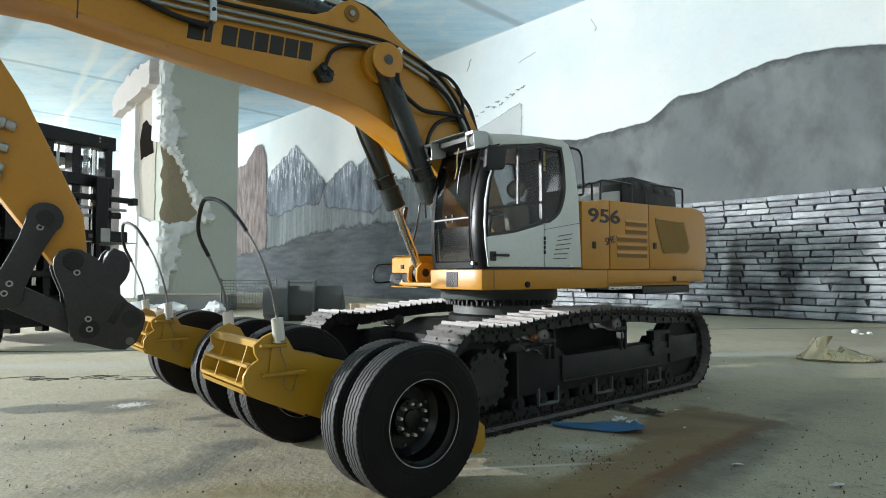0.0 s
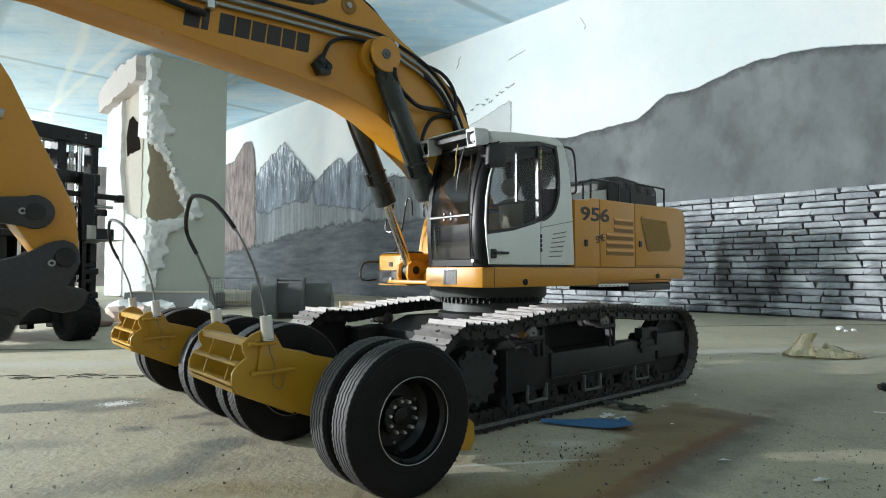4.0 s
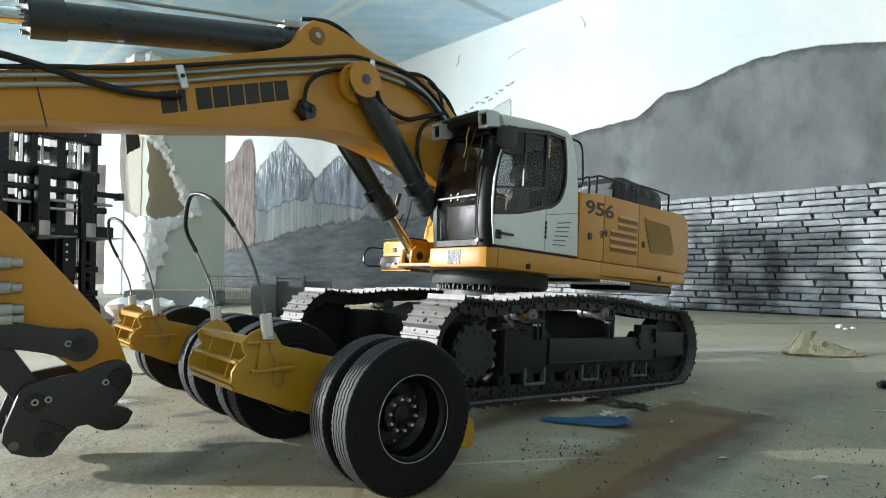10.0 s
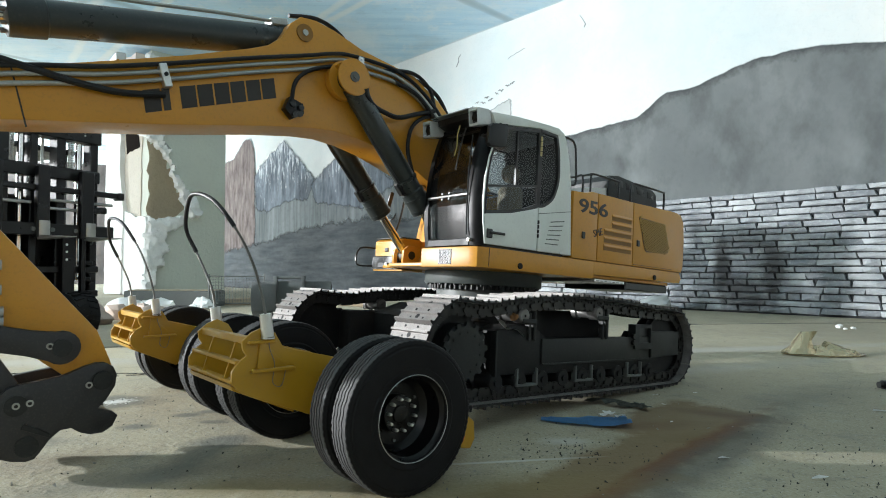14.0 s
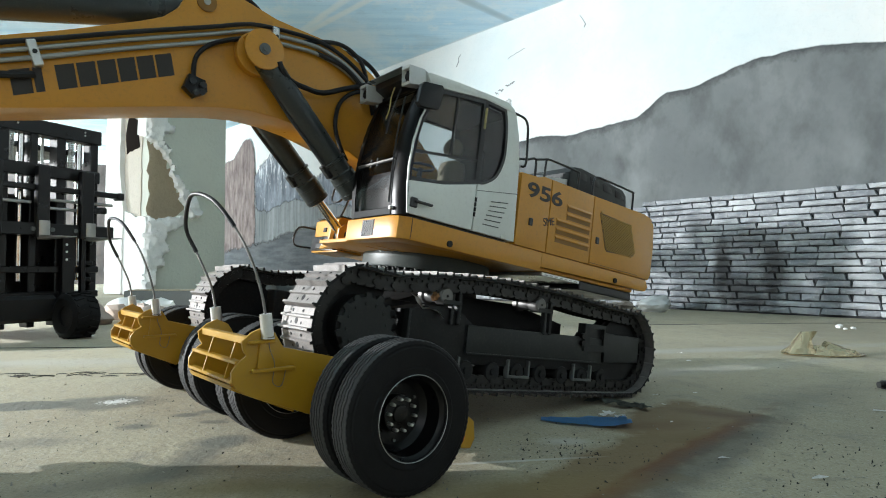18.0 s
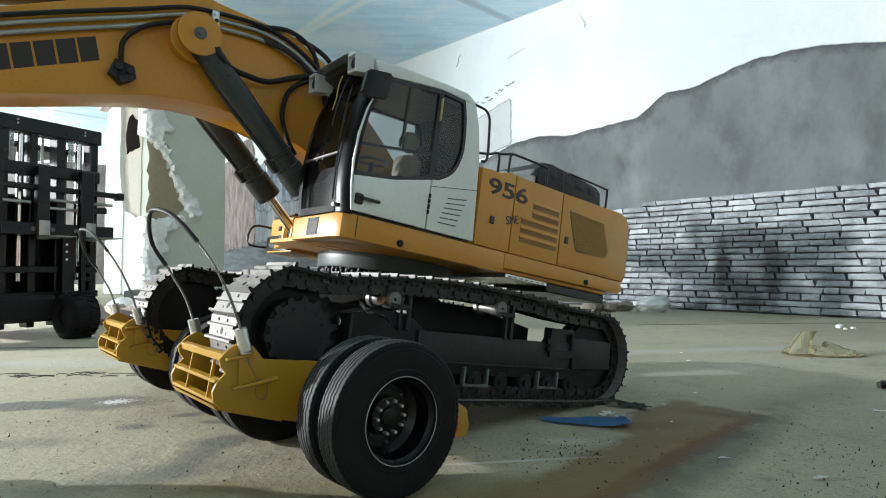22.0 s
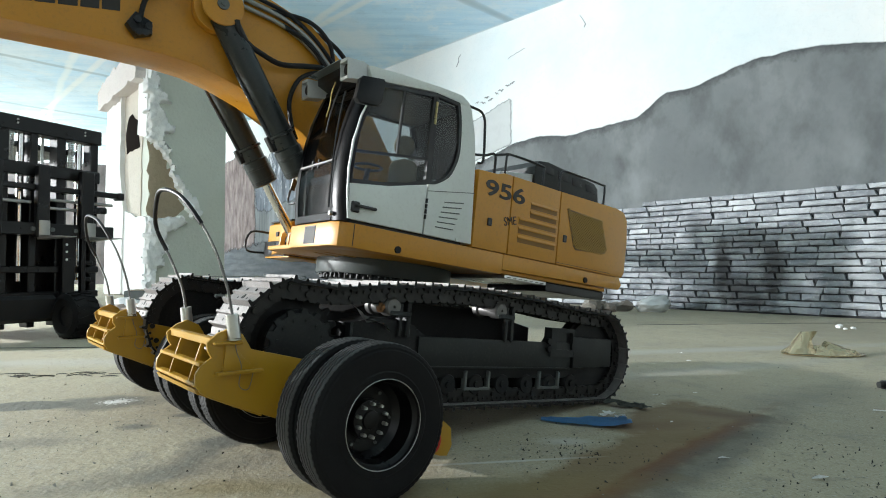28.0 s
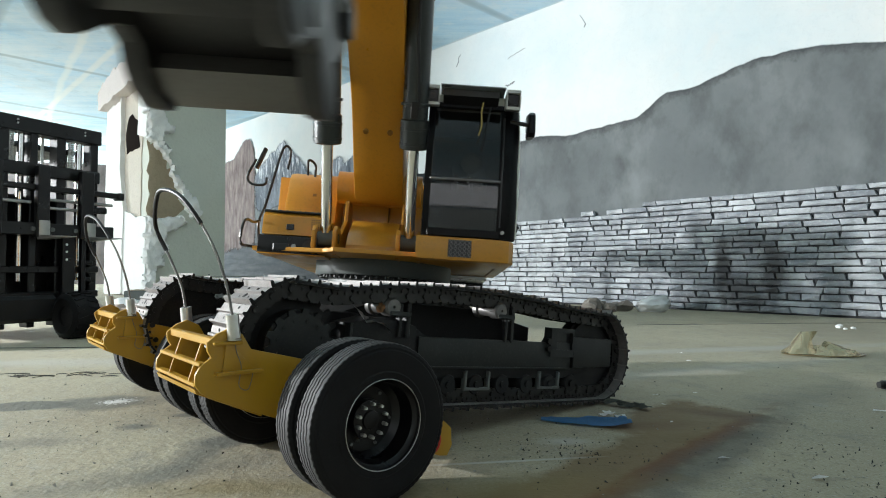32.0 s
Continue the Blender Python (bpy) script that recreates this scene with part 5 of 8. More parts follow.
def txt(parent, words, at, size, material, stretch=1.0, slope=0.0, bold=0.018):
    """Painted letters on the left side of the machine."""
    cu = bpy.data.curves.new("writing", "FONT")
    cu.body, cu.size, cu.extrude, cu.offset = words, size, 0.0002, size * bold
    ob = new("writing_source", cu)
    bpy.context.view_layer.update()
    me = bpy.data.meshes.new_from_object(ob.evaluated_get(bpy.context.evaluated_depsgraph_get()))
    bpy.data.objects.remove(ob)
    me.materials.clear()
    me.materials.append(MAT[material])
    o = new("writing", me)
    o.parent = parent
    # the letters run backwards along the machine, upright
    o.matrix_basis = Matrix.Translation(at) @ Matrix.Rotation(radians(slope), 4, "Y") @ Matrix(((-stretch, 0, 0, 0), (0, 0, 1, 0), (0, 1, 0, 0), (0, 0, 0, 1)))
    return tagged(o, "dark painted writing %s" % words)


FOOT, LUG = (0.0227, 0.1725), (0.0700, 0.1215)
BOOM_Y = -0.006
# shaded copy of the yellow: the shade of recesses put into the colour
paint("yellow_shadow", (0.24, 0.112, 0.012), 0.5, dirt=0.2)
paint("deck_grey", (0.062, 0.074, 0.071), 0.45, dirt=0.3, scale=40)
deck = upper_structure()


def cab(deck):
    y0, y1 = 0.034, 0.1030
    # side outline of the cab, front edge curved
    front = [(0.1045, 0.1245), (0.1068, 0.1400), (0.1076, 0.1550), (0.1070, 0.1710), (0.1055, 0.1860), (0.1026, 0.2020), (0.0980, 0.2170), (0.0935, 0.2290)]
    # lower door panel
    bm = B()
    plate(bm, [(0.0995, 0.1262), (0.1020, 0.1500), (0.0700, 0.1548), (0.0378, 0.1632), (0.0378, 0.1262)], y1 - 0.0022, y1 + 0.0006, 0.0005)
    part("cab_door", bm, "white_paint", deck, "white lower door panel")
    bm = B()
    plate(bm, [(0.0362, 0.1262), (0.0362, 0.1640), (0.0290, 0.1655), (0.0180, 0.1730), (0.0120, 0.1840), (0.0095, 0.1960), (0.0105, 0.2150), (0.0125, 0.2260), (0.0145, 0.2330), (0.0030, 0.2330), (-0.0030, 0.2150), (-0.0070, 0.1900), (-0.0105, 0.1262)], y1 - 0.0030, y1, 0.0006)
    part("cab_side", bm, "white_paint", deck, "white rear side panel with slots")
    bm = B()
    plate(bm, [(0.0362, 0.1585), (0.0362, 0.1590), (-0.0088, 0.1668), (-0.0088, 0.1663)], y1 - 0.0004, y1 + 0.0003)
    part("seam", bm, "mid_grey", deck)
    bm = B()
    plate(bm, [(-0.0105, 0.1262), (-0.0070, 0.1900), (-0.0030, 0.2150), (0.0030, 0.2330), (0.0065, 0.2330), (0.0005, 0.2150), (-0.0035, 0.1900), (-0.0070, 0.1262)], y0, y1 - 0.0032, 0.0006)
    part("cab_back", bm, "white_paint", deck)
    for k in range(6):
        bm = B()
        x0, x1, z = 0.0200 + k * 0.0013, 0.0010 + k * 0.0016, 0.1545 - k * 0.0042
        tilt = Matrix.Translation(((x0 + x1) / 2, 0, z)) @ Matrix.Rotation(radians(9 - 1.4 * k), 4, "Y")
        block(bm, (x1 - x0) / 2, (x0 - x1) / 2, y1 - 0.0005, y1 + 0.0005, 0, 0.0008, 0.0002, 1, tilt)
        part("slot", bm, "mid_grey", deck)
    # black window frames on the side
    bm = B()
    outer = [(0.1022, 0.1505), (0.1032, 0.1600), (0.1022, 0.1790), (0.0985, 0.1970), (0.0930, 0.2120), (0.0865, 0.2255), (0.0380, 0.2330), (0.0375, 0.1640), (0.0540, 0.1580), (0.0760, 0.1533)]
    inner = [(0.1000, 0.1535), (0.1010, 0.1610), (0.1000, 0.1785), (0.0965, 0.1955), (0.0910, 0.2100), (0.0850, 0.2225), (0.0402, 0.2298), (0.0397, 0.1668), (0.0550, 0.1608), (0.0760, 0.1563)]
    ringplate(bm, outer, inner, y1 - 0.0030, y1 + 0.0002)
    part("window_frame", bm, "black", deck, "black side window frame")
    bm = B()
    edge = [(0.1000, 0.1262), (0.1028, 0.1440), (0.1038, 0.1600), (0.1028, 0.1790), (0.0993, 0.1975), (0.0938, 0.2125), (0.0873, 0.2262)]
    plate(bm, [(x + 0.0007, z) for x, z in edge] + [(x - 0.0006, z) for x, z in edge[::-1]], y1 - 0.0010, y1 + 0.0010, 0.0003)
    part("door_edge", bm, "white_paint", deck, "white front edge of the cab door")
    bm = B()
    plate(bm, [(0.1005, 0.1722), (0.1005, 0.1740), (0.0398, 0.1832), (0.0398, 0.1814)], y1 - 0.0022, y1 - 0.0002)
    plate(bm, [(0.0672, 0.1785), (0.0655, 0.1788), (0.0650, 0.2262), (0.0667, 0.2260)], y1 - 0.0022, y1 - 0.0002)
    part("window_bar", bm, "black", deck)
    bm = B()
    plate(bm, inner, y1 - 0.0016, y1 - 0.0010)
    part("door_glass", bm, "tint_glass", deck, "tinted door glass").visible_shadow = False
    o2 = [(0.0378, 0.1640), (0.0300, 0.1652), (0.0185, 0.1728), (0.0125, 0.1838), (0.0100, 0.1960), (0.0110, 0.2150), (0.0130, 0.2260), (0.0150, 0.2330), (0.0378, 0.2335)]
    i2 = [(0.0355, 0.1668), (0.0305, 0.1676), (0.0205, 0.1742), (0.0150, 0.1845), (0.0125, 0.1960), (0.0135, 0.2145), (0.0155, 0.2250), (0.0170, 0.2305), (0.0355, 0.2310)]
    o2, i2 = ([(p.x, p.z) for p in spline([(x, 0, z) for x, z in pts[:8]], 3)] + pts[8:] for pts in (o2, i2))
    bm = B()
    ringplate(bm, o2, i2, y1 - 0.0032, y1 + 0.0004)
    part("window_frame", bm, "black", deck)
    bm = B()
    plate(bm, i2, y1 - 0.0016, y1 - 0.0010)
    part("rear_glass", bm, "tint_glass", deck, "tinted rear side glass").visible_shadow = False
    # roof
    bm = B()
    plate(bm, [(0.0940, 0.2255), (0.0985, 0.2335), (0.0960, 0.2348), (0.0700, 0.2375), (0.0300, 0.2398), (0.0130, 0.2400), (0.0055, 0.2365), (0.0028, 0.2315), (0.0145, 0.2330), (0.0400, 0.2335), (0.0860, 0.2262)], y0, y1 + 0.0004, 0.0018)
    part("cab_roof", bm, "white_paint", deck, "white cab roof")
    # windscreen with black surround, curved in the side view
    def sheet(bm, ya, yb, off, thick):
        rows = []
        for (x, z) in front:
            rows.append([bm.verts.new((x + off, ya, z)), bm.verts.new((x + off, yb, z)), bm.verts.new((x + off - thick, yb, z)), bm.verts.new((x + off - thick, ya, z))])
        for a, b in zip(rows, rows[1:]):
            for k in range(4):
                bm.faces.new((a[k], a[(k + 1) % 4], b[(k + 1) % 4], b[k]))
        bm.faces.new(rows[0]), bm.faces.new(rows[-1][::-1])
    bm = B()
    sheet(bm, y0 + 0.0050, y1 - 0.0145, 0.0004, 0.0010)
    part("windscreen", bm, "smoke_glass", deck, "smoked curved windscreen").visible_shadow = False
    for ya, yb, nm in ((y0, y0 + 0.0050, "pillar_trim"), (y1 - 0.0145, y1 - 0.0110, "pillar_trim")):
        bm = B()
        sheet(bm, ya, yb, 0.0008, 0.0040)
        part(nm, bm, "gloss_black", deck, "glossy black cab pillar")
    # rounded corner pillar between windscreen and door
    bm = B()
    rows = []
    for (x, z) in front:
        ring = []
        for k in range(7):
            a = radians(15 * k)
            ring.append(bm.verts.new((x - 0.0050 + 0.0060 * math.cos(a), y1 - 0.0110 + 0.0112 * math.sin(a), z)))
        ring.append(bm.verts.new((x - 0.0070, y1 + 0.0002, z)))
        ring.append(bm.verts.new((x - 0.0070, y1 - 0.0110, z)))
        rows.append(ring)
    for a, b in zip(rows, rows[1:]):
        for k in range(9):
            bm.faces.new((a[k], a[(k + 1) % 9], b[(k + 1) % 9], b[k]))
    bm.faces.new(rows[0]), bm.faces.new(rows[-1][::-1])
    part("corner_pillar", bm, "gloss_black", deck, "glossy black corner pillar")
    for z, t, mt in ((0.1245, 0.0060, "gloss_black"), (0.1655, 0.0020, "worn_steel"), (0.2245, 0.0040, "gloss_black")):
        bm = B()
        x = np.interp(z, [p[1] for p in front], [p[0] for p in front])
        block(bm, x - 0.0020, x + 0.0016, y0 + 0.004, y1 - 0.012, z, z + t, 0.0005)
        part("screen_bar", bm, mt, deck)
    for y in (0.0570, 0.0660):
        for z in (0.1645, 0.1690):
            bm = B()
            rod(bm, (0.1070, y, z), (0.1085, y, z), 0.0011, 10)
            part("bolt", bm, "black", deck)
    # right side of the cab
    bm = B()
    ringplate(bm, [(0.0990, 0.1250), (0.1030, 0.1750), (0.0955, 0.2280), (0.0080, 0.2320), (-0.0040, 0.1900), (-0.0060, 0.1250)],
              [(0.0940, 0.1450), (0.0980, 0.1750), (0.0920, 0.2230), (0.0130, 0.2270), (0.0040, 0.1900), (0.0020, 0.1450)], y0, y0 + 0.0025)
    part("cab_right_frame", bm, "black", deck)
    bm = B()
    plate(bm, [(0.0940, 0.1450), (0.0980, 0.1750), (0.0920, 0.2230), (0.0130, 0.2270), (0.0040, 0.1900), (0.0020, 0.1450)], y0 + 0.0010, y0 + 0.0016)
    part("right_glass", bm, "tint_glass", deck, "smoked right cab window").visible_shadow = False
    # sun visor and lamps on the roof's front edge
    bm = B()
    plate(bm, [(0.0940, 0.2335), (0.0985, 0.2372), (0.1140, 0.2362), (0.1145, 0.2352), (0.0985, 0.2358)], y0 + 0.008, y1 - 0.013, 0.0003)
    part("visor", bm, "visor_grey", deck, "smoky grey plastic sun visor")
    bm = B()
    plate(bm, [(0.0945, 0.2262), (0.0960, 0.2345), (0.1075, 0.2352), (0.1065, 0.2305)], 0.044, 0.086, 0.0010)
    part("visor_cover", bm, "black", deck)
    for y in (y0 + 0.002, y1 - 0.007):
        bm = B()
        plate(bm, [(0.0990, 0.2262), (0.1000, 0.2340), (0.1105, 0.2328), (0.1095, 0.2238)], y - 0.0043, y + 0.0043, 0.0008)
        lm = part("work_lamp", bm, "black", deck, "black roof work lamp with a silver rim")
        bm = B()
        plate(bm, [(0.0955, 0.2345), (0.1010, 0.2362), (0.1140, 0.2350), (0.1140, 0.2326), (0.1000, 0.2342)], y - 0.0052, y + 0.0052, 0.0008)
        plate(bm, [(0.0970, 0.2252), (0.1000, 0.2256), (0.1125, 0.2226), (0.1120, 0.2206), (0.0990, 0.2236)], y - 0.0052, y + 0.0052, 0.0006)
        for e in (-1, 1):
            plate(bm, [(0.0970, 0.2250), (0.0985, 0.2350), (0.1138, 0.2340), (0.1122, 0.2216)], y + e * 0.0044, y + e * 0.0053, 0.0003)
        part("lamp_rim", bm, "silver_paint", lm)
        bm = B()
        rod(bm, (0.1095, y, 0.2282), (0.1112, y, 0.2280), 0.0034, 16)
        part("lamp_lens", bm, "rim_black", lm)
    bm = B()
    tube(bm, [(0.1010, 0.0960, 0.2150), (0.1040, 0.1020, 0.2130), (0.1045, 0.1090, 0.2120)], 0.0016, 8)
    part("mirror_arm", bm, "black", deck)
    bm = B()
    plate(bm, [(0.0925, 0.2040), (0.1075, 0.2020), (0.1105, 0.2045), (0.1090, 0.2185), (0.1065, 0.2212), (0.0905, 0.2240), (0.0885, 0.2215), (0.0905, 0.2060)], 0.1085, 0.1135, 0.0014)
    part("cab_mirror", bm, "rim_black", deck, "black cab mirror")
    bm = B()
    tube(bm, [(0.1052, 0.080, 0.2240), (0.1075, 0.0780, 0.2120), (0.1090, 0.0760, 0.2000), (0.1095, 0.0745, 0.1880)], 0.0006, 6)
    part("wiper", bm, "black", deck)
    bm = B()
    tube(bm, [(0.1072, 0.074, 0.2260), (0.1085, 0.0730, 0.2180), (0.1090, 0.0735, 0.2080), (0.1096, 0.0715, 0.2000)], 0.0005, 6)
    part("loose_cable", bm, "cable_gold", deck, "loose thin yellow and black cable")
    bm = B()
    tube(bm, [(0.1068, 0.0905, 0.2150), (0.1092, 0.0905, 0.1900), (0.1096, 0.0905, 0.1600), (0.1085, 0.0905, 0.1330)], 0.0007, 6)
    part("grab_bar", bm, "black", deck)
    bm = B()
    rod(bm, (0.1065, 0.0930, 0.1290), (0.1090, 0.0930, 0.1290), 0.0014, 10)
    part("bolt", bm, "steel", deck)
    # door handle and hinges
    bm = B()
    block(bm, 0.0925, 0.0990, y1, y1 + 0.0022, 0.1310, 0.1385, 0.0008)
    block(bm, 0.0800, 0.0960, y1 + 0.0018, y1 + 0.0040, 0.1345, 0.1366, 0.0006)
    part("door_handle", bm, "black", deck, "black door handle")
    for z0, z1, mt in ((0.2090, 0.2270, "brass"), (0.1370, 0.1530, "black")):
        bm = B()
        for k in range(4):
            zz = z0 + (z1 - z0) * k / 4
            rod(bm, (0.0372, y1 + 0.0008, zz + 0.0004), (0.0372, y1 + 0.0008, zz + (z1 - z0) / 4 - 0.0004), 0.0010, 8)
        part("hinge", bm, mt, deck)
    bm = B()
    rod(bm, (0.0045, y1, 0.1275), (0.0045, y1 + 0.0008, 0.1275), 0.0015, 12)
    part("bolt", bm, "white_paint", deck)
    # dark lining
    bm = B()
    plate(bm, [(0.0940, 0.2268), (0.0930, 0.2290), (0.0160, 0.2305), (0.0100, 0.2300), (0.0100, 0.2280)], y0 + 0.003, y1 - 0.0040)
    part("roof_lining", bm, "black", deck)
    bm = B()
    plate(bm, [(-0.0025, 0.1272), (0.0005, 0.1900), (0.0035, 0.2150), (0.0085, 0.2290), (0.0095, 0.2290), (0.0045, 0.2150), (0.0015, 0.1900), (-0.0015, 0.1272)], y0 + 0.003, y1 - 0.0040)
    part("back_lining", bm, "black", deck)
    bm = B()
    plate(bm, [(0.0985, 0.1272), (0.1000, 0.1495), (0.0700, 0.1540), (0.0380, 0.1625), (0.0, 0.1600), (0.0, 0.1272)], y1 - 0.0052, y1 - 0.0036)
    part("door_lining", bm, "black", deck)
    # inside: floor, seat, console, driver doll
    bm = B()
    block(bm, -0.003, 0.100, y0 + 0.003, y1 - 0.004, 0.1245, 0.1270)
    part("cab_floor", bm, "black", deck)
    bm = B()
    block(bm, 0.022, 0.052, 0.055, 0.086, 0.150, 0.158, 0.003, 2)
    block(bm, 0.016, 0.026, 0.055, 0.086, 0.155, 0.200, 0.003, 2)
    part("driver_seat", bm, "dark_grey", deck, "dark seat inside the cab")
    bm = B()
    block(bm, 0.030, 0.048, 0.060, 0.081, 0.158, 0.186, 0.006, 2)
    bmesh.ops.create_uvsphere(bm, u_segments=16, v_segments=10, radius=0.0085, matrix=Matrix.Translation((0.040, 0.0705, 0.197)))
    part("driver_doll", bm, "skin_tan", deck, "small seated driver doll", smooth=60)
    bm = B()
    rod(bm, (0.074, 0.070, 0.127), (0.070, 0.070, 0.172), 0.002, 10)
    lathe(bm, [(0.0105, 0.172), (0.0118, 0.173), (0.0105, 0.174), (0.0092, 0.173), (0.0105, 0.172)], 24, "z", (0.070, 0.070, 0))
    part("steering_wheel", bm, "black", deck)
    bm = B()
    block(bm, 0.080, 0.098, 0.040, 0.060, 0.127, 0.160, 0.003)
    part("console", bm, "black", deck)
    # black panel added to darken the view through the lower windscreen
    bm = B()
    plate(bm, [(0.0985, 0.1280), (0.1010, 0.1450), (0.1015, 0.1600), (0.0960, 0.1610), (0.0950, 0.1280)], y0 + 0.006, y1 - 0.0165, 0.001)
    part("dark_panel", bm, "black", deck)


paint("visor_grey", (0.13, 0.15, 0.15), 0.3, dirt=0.2, scale=50)
paint("silver_paint", (0.58, 0.60, 0.59), 0.35, metal=0.15, dirt=0.2, scale=50)
paint("cable_gold", (0.5, 0.38, 0.12), 0.5, dirt=0.1)
cab(deck)

# ---- boom, stick and coupler: built in the pose in which the coupler presses on the floor ----
BOOM_TOP = [(0.0075, 0.1906), (0.0215, 0.2096), (0.0473, 0.2426), (0.0767, 0.2706), (0.1054, 0.2886), (0.1405, 0.2956), (0.1620, 0.3001), (0.1877, 0.3096), (0.2052, 0.3136), (0.2186, 0.3131), (0.2273, 0.3056), (0.2350, 0.2926), (0.2453, 0.2841), (0.2597, 0.2781)]
BOOM = BOOM_TOP + [(0.3049, 0.2626), (0.3615, 0.2456), (0.4136, 0.2306), (0.4695, 0.2126), (0.4982, 0.2006), (0.5054, 0.1886), (0.4982, 0.1786), (0.4695, 0.1851), (0.4123, 0.2001), (0.3193, 0.2111), (0.2433, 0.2216), (0.2087, 0.2252), (0.1880, 0.2256), (0.1661, 0.2226), (0.1428, 0.2166), (0.1019, 0.2006), (0.0582, 0.1726), (0.0325, 0.1586), (0.0155, 0.1596), (0.0055, 0.1706)]
PIN_A, PIN_B, TIP = (0.1810, 0.2675), (0.2155, 0.3005), (0.4915, 0.1895)
BW = 0.0205


def boom_arm():
    bm = B()
    plate(bm, BOOM, -BW, BW, 0.0016)
    boom = part("boom", bm, "yellow", excavator, "yellow excavator boom")
    for s in (-1, 1):
        bm = B()
        a = [(PIN_A[0] + 0.0165 * math.cos(radians(t)), PIN_A[1] + 0.0165 * math.sin(radians(t))) for t in range(0, 360, 15)]
        plate(bm, a, s * BW, s * (BW + 0.0075), 0.0012)
        part("cylinder_boss", bm, "yellow", boom)
    for s in (-1, 1):
        bm = B()
        plate(bm, [(PIN_A[0] + 0.0150 * math.cos(radians(t)), PIN_A[1] + 0.0150 * math.sin(radians(t))) for t in range(0, 360, 15)], s * (BW + 0.0176), s * (BW + 0.0196), 0.0006)
        plate(bm, [(PIN_A[0] + 0.0150 * math.cos(radians(t)), PIN_A[1] + 0.0150 * math.sin(radians(t))) for t in range(40, 171, 13)] + [(PIN_A[0] + 0.0118 * math.cos(radians(t)), PIN_A[1] + 0.0118 * math.sin(radians(t))) for t in range(170, 39, -13)], s * BW, s * (BW + 0.0178))
        part("pin_cheek", bm, "yellow", boom, "yellow cheek plate over the ram pin")
        bm = B()
        rod(bm, (PIN_A[0], s * (BW + 0.005), PIN_A[1]), (PIN_A[0], s * (BW + 0.0206), PIN_A[1]), 0.0042, 20)
        rod(bm, (PIN_A[0], s * (BW + 0.0206), PIN_A[1]), (PIN_A[0], s * (BW + 0.0214), PIN_A[1]), 0.0018, 12)
        part("pin", bm, "mid_grey", boom)
        # disc in the shaded yellow, painting the shade of the recessed pin hole
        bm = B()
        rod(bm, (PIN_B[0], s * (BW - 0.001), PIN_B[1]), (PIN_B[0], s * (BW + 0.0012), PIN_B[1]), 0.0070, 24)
        part("pin_shade", bm, "yellow_shadow", boom)
        bm = B()
        rod(bm, (PIN_B[0], s * (BW + 0.0010), PIN_B[1]), (PIN_B[0], s * (BW + 0.0022), PIN_B[1]), 0.0024, 12)
        part("pin", bm, "steel", boom)
    # seams of the welded boom head, lamp, line clamps
    bm = B()
    plate(bm, [(0.4048, 0.2335), (0.4057, 0.2335), (0.3975, 0.1980), (0.3966, 0.1980)], BW - 0.001, BW + 0.0002)
    part("seam", bm, "letter", boom)
    bm = B()
    plate(bm, [(0.2202, 0.2415), (0.2314, 0.2450), (0.2356, 0.2355), (0.2284, 0.2285), (0.2191, 0.2335)], BW, BW + 0.0075, 0.0012)
    part("work_lamp", bm, "rim_black", boom, "black boom work lamp")
    for dx, dz in ((0.003, 0.003), (-0.004, 0.001), (0.001, -0.005), (-0.003, -0.004)):
        bm = B()
        rod(bm, (0.2265 + dx, BW + 0.0070, 0.2365 + dz), (0.2265 + dx, BW + 0.0094, 0.2365 + dz), 0.0024, 8)
        part("lamp_knob", bm, "black", boom)
    # plugs in the shaded yellow under the boom
    for y in (-0.0095, 0.0095):
        bm = B()
        d = Vector((0.0437, 0.0, 0.0280)).normalized()
        c0 = Vector((0.0860, y, 0.1895))
        n0 = Vector((d.z, 0, -d.x))
        rod(bm, tuple(c0 - n0 * 0.003), tuple(c0 + n0 * 0.0006), 0.0022, 14)
        part("hole_plug", bm, "yellow_shadow", boom)
    # name plate letters on the side as plain dark blocks
    for k in range(8):
        x = 0.3315 - k * 0.0117
        w = 0.0046 if k == 1 else 0.0103
        z = 0.2172 + (0.3315 - x) * 0.290
        bm = B()
        plate(bm, [(x, z), (x - w, z + w * 0.29), (x - w + 0.0020, z + w * 0.29 + 0.0150), (x + 0.0022, z + 0.0150)], BW, BW + 0.0004)
        part("mark", bm, "letter", boom, "dark brown painted block mark")
    # steel pipes and hoses along the boom
    for dy, dz, r, mt in ((0.0230, 0.0, 0.0017, "steel"), (0.0230, -0.0058, 0.0017, "steel"), (0.0240, 0.0048, 0.0016, "hose")):
        bm = B()
        tube(bm, [(0.4284, dy, 0.2225 + dz), (0.3925, dy, 0.2305 + dz), (0.3566, dy, 0.2375 + dz), (0.3156, dy, 0.2485 + dz), (0.2643, dy, 0.2635 + dz), (0.2130, dy, 0.2775 + dz), (0.1925, dy, 0.2835 + dz), (0.1771, dy, 0.2860 + dz), (0.1514, dy, 0.2855 + dz), (0.1258, dy, 0.2825 + dz), (0.1001, dy, 0.2705 + dz), (0.0745, dy, 0.2475 + dz), (0.0611, dy, 0.2245 + dz)], r, 10)
        part("pipe" if mt == "steel" else "hose", bm, mt, boom, "worn steel hydraulic pipe" if mt == "steel" else "black hydraulic hose")
    for x, z in ((0.3207, 0.2440), (0.1658, 0.2835)):
        bm = B()
